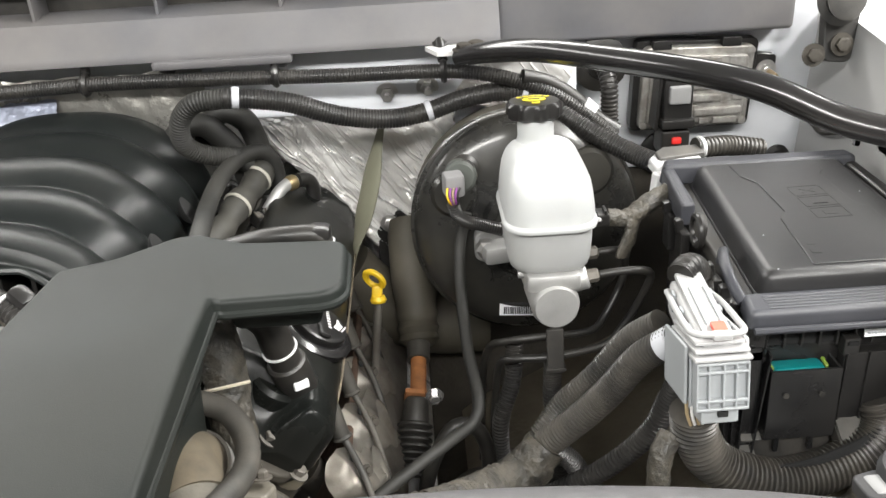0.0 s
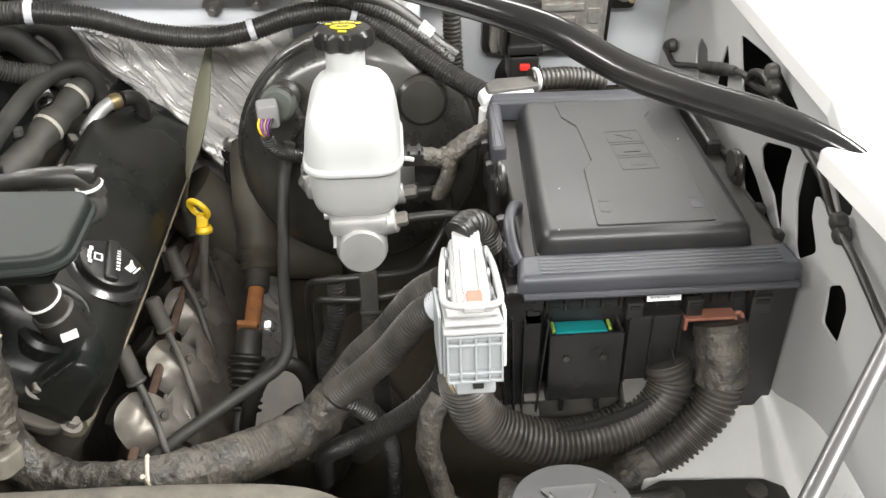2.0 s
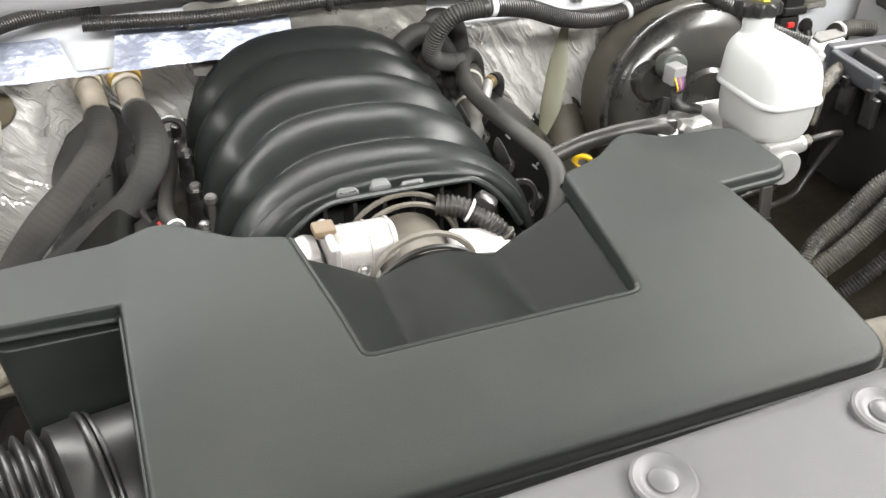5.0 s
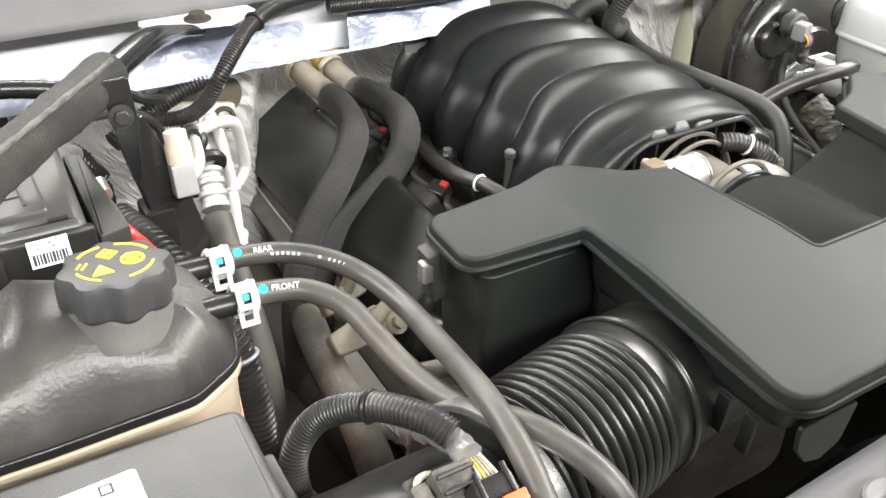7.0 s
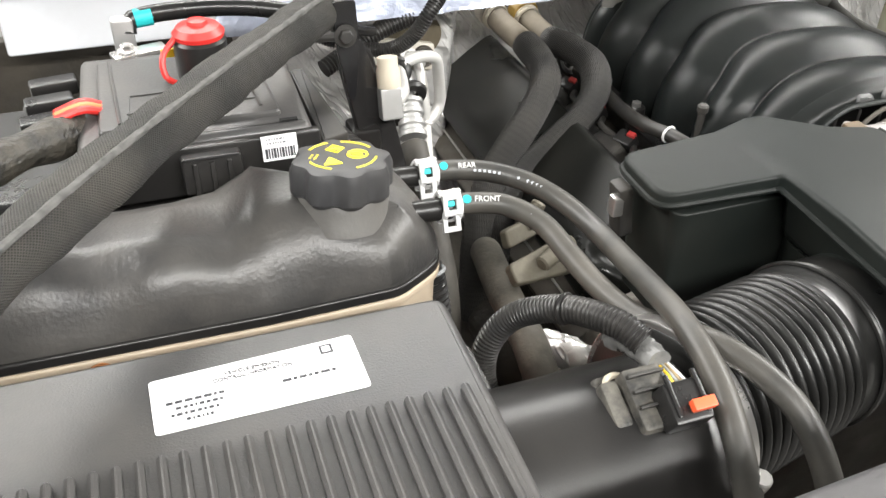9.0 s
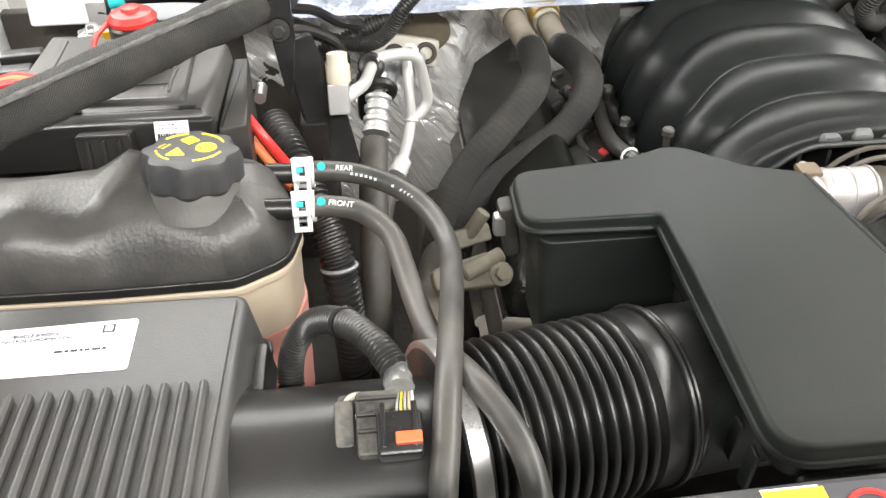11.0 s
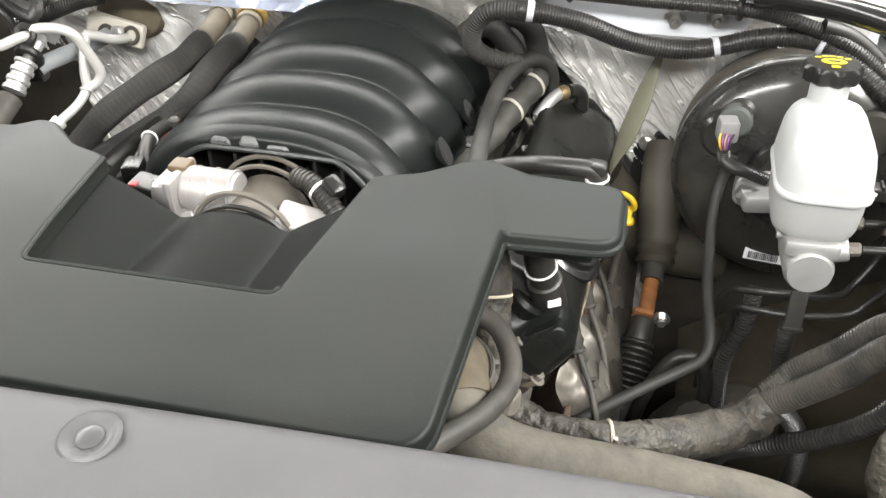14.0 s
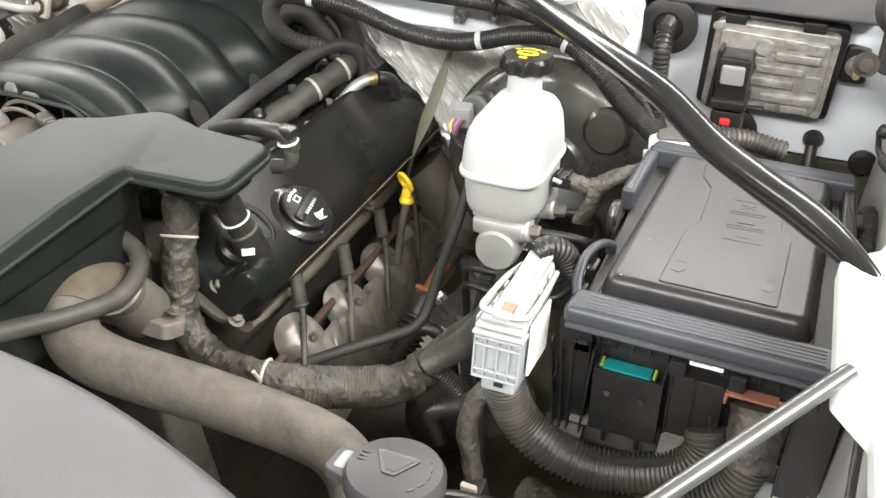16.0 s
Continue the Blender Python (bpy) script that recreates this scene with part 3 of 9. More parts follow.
def build_bulkhead():
    wall = thing("bulkhead", "white painted firewall panel behind the engine", "firewall", (CX, 1.04, 0.6), kind="structure")
    part("upper_panel", box(1.45, 0.012, 0.115, at((-0.515, 1.030, 1.240), -12), 0.004), FIREW, wall)
    part("side_panel", box(0.62, 0.02, 0.265, at((0.315, 1.07, 1.2025)), 0.004), FIREW, wall)
    # the lower and the battery-side panel are dark brown instead of white
    part("lower_panel", box(0.62, 0.02, 0.60, at((0.315, 1.072, 0.768)), 0.004), DIRT, wall, "dark brown lower firewall panel")
    part("side_panel", box(0.55, 0.02, 0.65, at((-1.18, 1.07, 0.86)), 0.004), DIRT, wall, "dark brown side firewall panel")

    def f(u, v):
        x, z = -1.0 + 1.06 * u, 0.55 + 0.645 * v
        w = noise.noise(Vector((x * 9, z * 5, 3))) * 0.010 + noise.noise(Vector((x * 26, z * 16, 7))) * 0.006
        s, l = x * 0.8 + z * 0.6, z * 0.8 - x * 0.6
        bend = 0.030 * noise.noise(Vector((x * 11, z * 11, 2))) + 0.008 * noise.noise(Vector((x * 34, z * 34, 8)))
        crease = (1 - abs(noise.noise(Vector(((s + bend) * 55, l * 5, 1))))) * 0.010 * (0.5 + 0.8 * smooth(-0.5, -0.1, x)) + (1 - abs(noise.noise(Vector(((s + bend) * 130, l * 9, 4))))) * 0.006
        crease += abs(noise.noise(Vector((x * 45, z * 45, 5)))) * 0.003 - 0.012
        return (x, foil_y(x, z) + w - crease, z)

    foil = thing("firewall_insulation", "crumpled silver foil heat insulation on the firewall", "heat shield", (CX, 1.06, 0.55))
    for u0, u1 in ((0.0, 0.42), (0.42, 0.76), (0.76, 1.0)):
        part("foil_panel", grid_surface(lambda u, v: f(u0 + (u1 - u0) * u, v), int(380 * (u1 - u0)), 210), FOIL, foil, angle=30)

    def band(u, v):
        x = -1.02 + 0.61 * u
        notch = smooth(-0.672, -0.654, x) * (1 - smooth(-0.622, -0.606, x))
        tall = 0.026 + 0.022 * smooth(-0.87, -0.84, x) - 0.010 * smooth(-0.77, -0.74, x) + 0.008 * smooth(-0.60, -0.5, x) - 0.040 * notch
        z = 1.193 + (max(0.004, tall) + 0.004 * noise.noise(Vector((u * 8, 1, 1)))) * v
        return (x, 0.980 + 0.73 * (z - 1.193) + 0.005 * noise.noise(Vector((x * 25, z * 25, 4))), z)

    tagged(part("foil_band", grid_surface(band, 240, 16), BLUEFOIL, angle=30), "silver foil heat strip along the firewall top", "heat shield")

    # darker copy of FOIL: shade on the flap behind the manifold, put into its colour
    SHADEFOIL = surface("shaded_foil", (0.42, 0.41, 0.38), 0.3, 0.6, vary=0.2, dirt=(0.1, 0.09, 0.07), dirt_amount=0.5, dirt_scale=14, bump=0.6, bump_scale=110, bump_dist=0.003)
    # foil folded up over the panel on either side of the bare stretch
    for x0, x1, z0, z1, sl in ((-0.53, -0.235, 1.165, 1.252, 0.0), (0.068, 0.20, 1.185, 1.246, 0.25)):
        def flap(u, v, x0=x0, x1=x1, z0=z0, z1=z1, sl=sl):
            x = x0 + (x1 - x0) * u + sl * 0.1 * (v - 0.5)
            z = z0 + (z1 - z0) * v + 0.008 * noise.noise(Vector((x * 30, 1, v * 2)))
            k = 0.006 * noise.noise(Vector((x * 28, z * 28, 2))) + 0.004 * (1 - abs(noise.noise(Vector(((x * 0.8 + z * 0.6) * 60, (z - x) * 12, 6)))))
            return (x, 1.008 - k, z)

        tagged(part("foil_flap", grid_surface(flap, 90, 40), FOIL if x0 > 0 else SHADEFOIL, angle=30), "crumpled silver foil flap folded over the firewall edge", "heat shield")

    strap = thing("ground_strap", "flat olive braided ground strap over the foil", "strap", (-0.06, 0.99, 1.0))
    part("strap", sweep([(-0.031, 1.012, 1.168), (-0.042, 1.0, 1.129), (-0.050, 0.99, 1.098), (-0.060, 0.98, 1.066), (-0.068, 0.975, 1.042), (-0.079, 0.972, 1.01), (-0.09, 0.972, 0.97)], 0.0032, 14, step=0.004, flat=4.0, rad=lambda u: 0.45 + 0.75 * smooth(0.0, 0.35, u) - 0.75 * smooth(0.5, 0.78, u)), surface("olive_strap", (0.13, 0.13, 0.09), 0.6, vary=0.2, dirt=DUST, dirt_amount=0.3), strap)


def build_cowl():
    cowl = thing("cowl_panel", "grey plastic cowl panel with a slotted air intake", "cowl", (CX, 1.0, 1.27))
    x0, x1 = -1.25, 0.115
    part("lower_lip", prism([(0, 0), (0.055, 0.0), (0.06, 0.05), (0.02, 0.045), (0, 0.01)], x0, x1, m=Matrix(((0, 0, 1, 0), (1, 0, 0, 0.985), (0, 1, 0, 1.268), (0, 0, 0, 1)))), COWL, cowl)
    part("intake_channel", box(x1 - x0, 0.02, 0.06, at(((x0 + x1) / 2, 1.075, 1.335)), 0.003), DARK, cowl)
    part("channel_floor", box(x1 - x0, 0.06, 0.006, at(((x0 + x1) / 2, 1.045, 1.311), 8), 0.002), COWL, cowl)
    part("upper_lip", box(x1 - x0, 0.045, 0.03, at(((x0 + x1) / 2, 1.045, 1.365), -12), 0.008), COWL, cowl)
    x = -1.13
    while x < x1:
        part("intake_fin", box(0.004, 0.05, 0.05, at((x, 1.045, 1.336)), 0.001), COWL, cowl)
        x += 0.142
    part("end_panel", prism([(0.115, 1.022), (0.47, 1.018), (0.475, 1.10), (0.115, 1.10)], 1.252, 1.345, 0.008, 0.012, 0.006), COWL, cowl, "smooth dark grey end panel")
    part("end_ridge", sweep([(0.12, 1.022, 1.325), (0.22, 1.019, 1.318), (0.34, 1.019, 1.326), (0.46, 1.017, 1.322)], 0.006, 8), COWL, cowl)
    for cx in (-0.27, -0.14):
        part("push_clip", lathe([(0.011, 0), (0.012, 0.003), (0.008, 0.008), (0.004, 0.009)], at((cx, 0.992, 1.262), 150), 16), DARK, cowl)
    tongue = box(0.16, 0.025, 0.01, at((-0.205, 0.99, 1.264)), 0.003)
    part("mounting_tongue", tongue, COWL, cowl)
    for bx in (0.085, -0.80):
        br = thing("brace_bracket", "white painted brace bracket bolted under the cowl", "bracket", (bx, 0.96, 1.262))
        part("bracket_plate", prism([(bx - 0.06, 0.99), (bx - 0.045, 0.955), (bx + 0.03, 0.945), (bx + 0.065, 0.965), (bx + 0.06, 0.99)], 1.262, 1.267, 0.006), WHITE, br)
        part("bracket_bolt", bolt((bx, 0.965, 1.267), rot(), 0.009, 0.008), DIRT, br)


def lobe(cx, cy, w, h, tip=0.0, lean=0.0, n=14):
    """A rounded slot outline; tip pulls its upper end to a point."""
    out = []
    for i in range(n):
        a = 2 * math.pi * i / n
        s = math.sin(a)
        k = 1 - tip * max(0, s)
        out.append((cx + 0.5 * w * math.cos(a) * k + lean * s, cy + 0.5 * h * s))
    return out


def build_fenders():
    # plate plane: first axis runs back along the car, second runs up
    # the wall stands slightly outwards at the top
    m = Matrix(((0, 0.055, 1, 0.437), (1, 0, 0, 0), (0, 1, 0, 0), (0, 0, 0, 1)))
    outer = [(0.20, 0.62), (1.03, 0.62), (1.03, 1.285), (0.80, 1.258), (0.62, 1.248), (0.20, 1.245)]
    # pressed slots: a row of teardrops above, curved struts between larger windows below
    shapes = [[(0.910, 1.190), (0.886, 1.186), (0.876, 1.170), (0.878, 1.151), (0.893, 1.147), (0.911, 1.160), (0.917, 1.177)],
              [(0.840, 1.212), (0.826, 1.197), (0.816, 1.175), (0.820, 1.160), (0.845, 1.160), (0.845, 1.184)],
              [(0.817, 1.229), (0.750, 1.234), (0.724, 1.234), (0.668, 1.219), (0.672, 1.196), (0.715, 1.187), (0.778, 1.182)],
              [(0.748, 1.138), (0.738, 1.141), (0.711, 1.134), (0.664, 1.116), (0.637, 1.099), (0.660, 1.086), (0.722, 1.107), (0.744, 1.123)],
              [(0.716, 1.160), (0.708, 1.171), (0.660, 1.189), (0.662, 1.172), (0.659, 1.152), (0.640, 1.117), (0.652, 1.122), (0.673, 1.138), (0.703, 1.146)],
              [(0.638, 1.188), (0.624, 1.199), (0.573, 1.181), (0.580, 1.172), (0.609, 1.178), (0.603, 1.159), (0.581, 1.140), (0.605, 1.117), (0.614, 1.124), (0.634, 1.157)],
              [(0.603, 1.209), (0.575, 1.220), (0.562, 1.217), (0.555, 1.189), (0.570, 1.182)],
              [(0.554, 1.129), (0.539, 1.141), (0.530, 1.139), (0.522, 1.130), (0.519, 1.100), (0.546, 1.100), (0.549, 1.115)]]
    holes = [[(q.x, q.y) for q in fillet([Vector(p) for p in s], 0.006, 4)] for s in shapes]
    f = thing("fender_inner_panel", "white painted inner fender panel with pressed slots", "fender", (0.49, 0.6, 0.62), kind="structure")
    part("slotted_wall", plate(outer, holes, 0.0014, m, 0.0004), INNER, f)
    # added black sheet: stands in for the shade seen through the slots
    part("slot_backing", box(0.02, 0.8, 0.62, at((0.575, 0.62, 0.93)), 0.01), VOID, f)
    part("fender_top", prism([(0.49, 0.12), (0.95, 0.05), (1.05, 1.2), (0.52, 1.12), (0.503, 0.83), (0.49, 0.6), (0.475, 0.55), (0.452, 0.53), (0.458, 0.40), (0.478, 0.375)], 1.247, 1.264, 0.008, 0.005), WHITE, f)
    part("fender_skirt", box(0.03, 1.2, 0.6, at((0.97, 0.6, 0.97)), 0.01), WHITE, f)
    part("fender_bolt", bolt((0.545, 0.52, 1.264), rot(), 0.011, 0.01), STEEL, f)
    part("deck", prism([(0.36, 0.18), (0.52, 0.18), (0.52, 0.86), (0.40, 0.86), (0.40, 0.60), (0.36, 0.52)], 0.955, 0.982, 0.02, 0.006), WHITE, f)

    def terrace(u, v):
        y = 0.18 + 0.68 * v
        x0 = 0.452 + 0.026 * smooth(0.46, 0.60, y)
        x = x0 + (0.500 - x0) * u
        return (x, y, 0.9825 + 0.010 * smooth(0.0, 0.3, u) + 0.060 * smooth(0.45, 1.0, u) ** 1.5)

    part("deck_terrace", grid_surface(terrace, 24, 40), WHITE, f, angle=60)
    pad = thing("splash_flap", "black rubber flap below the washer bottle", "flap", (0.41, 0.46, 0.98))
    part("flap_sheet", prism([(0.345, 0.44), (0.472, 0.44), (0.468, 0.482), (0.452, 0.492), (0.372, 0.496), (0.352, 0.486)], 0.9825, 0.992, 0.012, 0.004), RUBBER, pad)
    for x in (0.378, 0.442):
        part("flap_stud", lathe([(0.008, 0), (0.008, 0.003), (0.004, 0.005)], at((x, 0.478, 0.991)), 14), DARK, pad)
    w = thing("fender_wire", "thin taped black wire clipped along the inner fender", "cable", (0.49, 0.7, 1.2))
    part("wire", sweep([(0.488, 0.985, 1.149), (0.489, 0.970, 1.146), (0.490, 0.949, 1.144), (0.490, 0.896, 1.164), (0.491, 0.861, 1.177), (0.492, 0.780, 1.206), (0.492, 0.754, 1.211), (0.492, 0.734, 1.212), (0.492, 0.700, 1.219), (0.492, 0.676, 1.218), (0.492, 0.662, 1.214), (0.492, 0.626, 1.209), (0.492, 0.592, 1.203), (0.491, 0.563, 1.189), (0.490, 0.540, 1.183), (0.489, 0.500, 1.175), (0.487, 0.40, 1.14), (0.484, 0.28, 1.08)], 0.0030, 10, step=0.005, crinkle=0.12), RUBBER, w)
    part("wire_loop", sweep([(0.491, 0.748, 1.210), (0.489, 0.739, 1.222), (0.488, 0.716, 1.231), (0.489, 0.703, 1.229), (0.491, 0.697, 1.220)], 0.0034, 10, step=0.005, crinkle=0.12), RUBBER, w)
    part("wire_joint", sweep([(0.490, 0.868, 1.174), (0.490, 0.850, 1.181), (0.491, 0.800, 1.199), (0.491, 0.780, 1.206)], 0.0062, 16, step=0.003, crinkle=0.2, rad=lambda u: 0.55 + 0.45 * math.sin(math.pi * u) ** 0.5), RUBBER, w, "tape-wrapped splice")
    for y, z in ((0.985, 1.150), (0.975, 1.156), (0.708, 1.236), (0.700, 1.226), (0.553, 1.187), (0.545, 1.181)):
        part("wire_clip", lathe([(0.006, 0), (0.008, 0.003), (0.0065, 0.009), (0.003, 0.011)], at((0.497, y, z), 0, -90), 12), DARK, w)
    sl = thing("side_harness", "dark taped harness along the side of the fuse box", "wiring harness", (0.487, 0.7, 1.12))
    part("taped_run", sweep([(0.490, 0.856, 1.118), (0.490, 0.814, 1.119), (0.490, 0.777, 1.114), (0.490, 0.748, 1.105), (0.490, 0.708, 1.104), (0.490, 0.670, 1.104), (0.490, 0.634, 1.105)], 0.0085, 18, step=0.003, crinkle=0.25, wind=0.02), TAPE, sl, angle=30)
    for y, z in ((0.777, 1.114), (0.670, 1.104)):
        part("run_clip", box(0.016, 0.014, 0.020, at((0.486, y, z), 20, 0, 5), 0.003), BLACK, sl)
    g = thing("fender_outer_panel", "white painted fender on the battery side", "fender", (-1.35, 0.6, 0.62), kind="structure")
    part("wall", box(0.02, 1.0, 0.66, at((-1.30, 0.6, 0.94)), 0.004), WHITE, g)
    part("top", prism([(-1.29, 0.1), (-1.29, 1.12), (-1.75, 1.2), (-1.7, 0.05)], 1.263, 1.285, 0.01, 0.006), WHITE, g)
    part("deck", box(0.55, 0.9, 0.02, at((-1.05, 0.62, 0.86)), 0.004), DIRT, g)


def build_grille_cover():
    g = thing("grille_cover", "grey plastic radiator grille cover across the front", "front cover", (CX, 0.1, 1.2))
    rear = [(-1.30, 0.165), (-1.1, 0.19), (-0.76, 0.212), (-0.5, 0.22), (-0.25, 0.231), (-0.05, 0.238), (0.05, 0.238), (0.12, 0.230), (0.175, 0.217), (0.235, 0.198), (0.32, 0.16), (0.40, 0.11)]
    line = spline([(x, y, 0) for x, y in rear], 0.02)

    def f(u, v):
        i = u * (len(line) - 1)
        a = line[int(i)].lerp(line[min(int(i) + 1, len(line) - 1)], i - int(i))
        w = v * 0.46
        drop = 0.0
        z = 1.284
        y = a.y + 0.012
        if w < 0.05:
            t = w / 0.05
            y, z = a.y + 0.010 - 0.012 * (1 - math.cos(t * 1.57)) - 0.008 * t, 1.232 + 0.052 * math.sin(t * 1.57)
        else:
            d = w - 0.05
            y, z = a.y - 0.010 - d * 0.98, 1.284 + 0.012 * math.sin(min(d / 0.2, 1) * 1.57) - 0.25 * max(0, d - 0.22) ** 1.5
        return (a.x, y, z)

    bm = grid_surface(f, 90, 60, 0.004)
    part("cover_panel", bm, GRILLE, g, angle=50)
    part("front_groove", sweep([(-0.25, 0.055, 1.2955), (0.0, 0.06, 1.2955), (0.12, 0.05, 1.295), (0.3, 0.01, 1.29)], 0.003, 6), VOID, g)
    for x, y in ((-0.402, 0.196), (-0.276, 0.197), (0.041, 0.203), (-0.728, 0.178), (-1.1, 0.15)):
        c = part("push_pin", lathe([(0.0185, 0.0), (0.0182, 0.0022), (0.0165, 0.0034), (0.0145, 0.0030), (0.0125, 0.0012), (0.0095, 0.0008), (0.002, 0.0008)], at((x, y, 1.2868), 5) @ Matrix.Diagonal((0.86, 0.86, 0.8, 1)), 40), surface("pin_plastic", (0.075, 0.074, 0.078), 0.45, vary=0.12, dirt=(0.2, 0.19, 0.18), dirt_amount=0.15, dirt_scale=30), g)
        part("pin_head", lathe([(0.0092, 0), (0.0088, 0.0020), (0.0070, 0.0032), (0.003, 0.0036), (0.001, 0.0036)], at((x, y, 1.2870), 5) @ Matrix.Diagonal((0.8, 0.8, 0.7, 1)), 28), surface("pin_head_plastic", (0.07, 0.069, 0.072), 0.38, vary=0.15), c)
    build_warning_label(g)


def build_warning_label(parent):
    """The service warning sticker on the cover: pictograms and lines of small writing."""
    w, h = 0.205, 0.088
    m = at((-0.598, 0.153, 1.2978), 2.5, 0, 1.0)
    s = part("warning_sticker", prism([(-w / 2, -h / 2), (w / 2, -h / 2), (w / 2, h / 2), (-w / 2, h / 2)], 0, 0.0006, 0.004, m=m), INK, parent, "black warning sticker with white and yellow pictograms")
    m = m @ at((0, 0, 0.0006))
    part("hazard_field", prism([(-w / 2, -h / 2), (-w / 2 + 0.032, -h / 2), (-w / 2 + 0.026, h / 2), (-w / 2 + 0.002, h / 2)], 0, 0.0004, m=m), WPRINT, s)
    part("hazard_head", box(0.026, 0.024, 0.0006, m @ at((-w / 2 + 0.015, h / 2 - 0.013, 0.0003))), surface("amber_print", (0.85, 0.42, 0.02), 0.5, bump=0), s)
    part("hazard_triangle", prism([(-0.009, -0.008), (0.009, -0.008), (0, 0.008)], 0, 0.0005, 0.002, m=m @ at((-w / 2 + 0.015, h / 2 - 0.013, 0.0006))), INK, s)
    part("hazard_drop", prism([(-0.005, -0.005), (0.005, -0.005), (0.004, 0.003), (0, 0.006), (-0.004, 0.002)], 0, 0.0005, 0.001, m=m @ at((-w / 2 + 0.014, h / 2 - 0.042, 0.0006))), COPPER, s)
    part("ban_ring", ring_tube((0, 0, 0), m @ at((-w / 2 + 0.044, h / 2 - 0.015, 0.0002)), 0.010, 0.0013, 24, 6), RED, s)
    part("ban_figure", prism([(-0.005, -0.006), (0.005, -0.004), (0.006, 0.004), (-0.002, 0.006)], 0, 0.0005, 0.002, m=m @ at((-w / 2 + 0.044, h / 2 - 0.015, 0.0))), WPRINT, s)
    k = m @ at((-w / 2 + 0.068, h / 2 - 0.015, 0))
    bm = box(0.011, 0.004, 0.0005, k @ at((0, 0.007, 0), 0, 0, 15))
    box(0.010, 0.005, 0.0005, k @ at((0.001, 0, 0), 0, 0, -20), bm=bm)
    box(0.012, 0.004, 0.0005, k @ at((-0.002, -0.007, 0)), bm=bm)
    part("vapour_pictogram", bm, WPRINT, s)
    k = m @ at((-w / 2 + 0.088, h / 2 - 0.015, 0))
    bm = box(0.006, 0.010, 0.0005, k @ at((0.004, 0.004, 0), 0, 0, 10))
    box(0.013, 0.006, 0.0005, k @ at((-0.001, -0.004, 0), 0, 0, 12), bm=bm)
    part("hand_tool_pictogram", bm, WPRINT, s)
    k = m @ at((-w / 2 + 0.109, h / 2 - 0.015, 0))
    bm = bmesh.new()
    for dx in (-0.0045, 0.0045):
        for dy in (-0.005, 0.005):
            box(0.008, 0.0014, 0.0005, k @ at((dx, dy, 0), 0, 0, 6 if dx < 0 else -6), bm=bm)
    for dx in (-0.0085, 0, 0.0085):
        box(0.0014, 0.011, 0.0005, k @ at((dx, 0, 0)), bm=bm)
    part("manual_pictogram", bm, WPRINT, s)
    part("rule", box(w - 0.036, 0.0009, 0.0005, m @ at((0.016, h / 2 - 0.032, 0))), WPRINT, s)
    part("rule", box(0.0009, h - 0.006, 0.0005, m @ at((0.022, 0, 0))), WPRINT, s)
    k = m @ at((-w / 2 + 0.058, h / 2 - 0.052, 0))
    part("sun_pictogram", lathe([(0.008, 0), (0.008, 0.0005)], k, 40, wave=10, amp=0.0018), WPRINT, s)
    bars(1, 0.036, 0.006, m @ at((-w / 2 + 0.09, h / 2 - 0.052, 0)), WPRINT, "caption", s, 3)
    for i, (x, y) in enumerate(((0.042, 0.022), (0.081, 0.022), (0.042, -0.018), (0.081, -0.018))):
        bars(8, 0.032, 0.030, m @ at((x, y, 0.0001)), WPRINT, "small_print", s, 10 + i, 1.0)


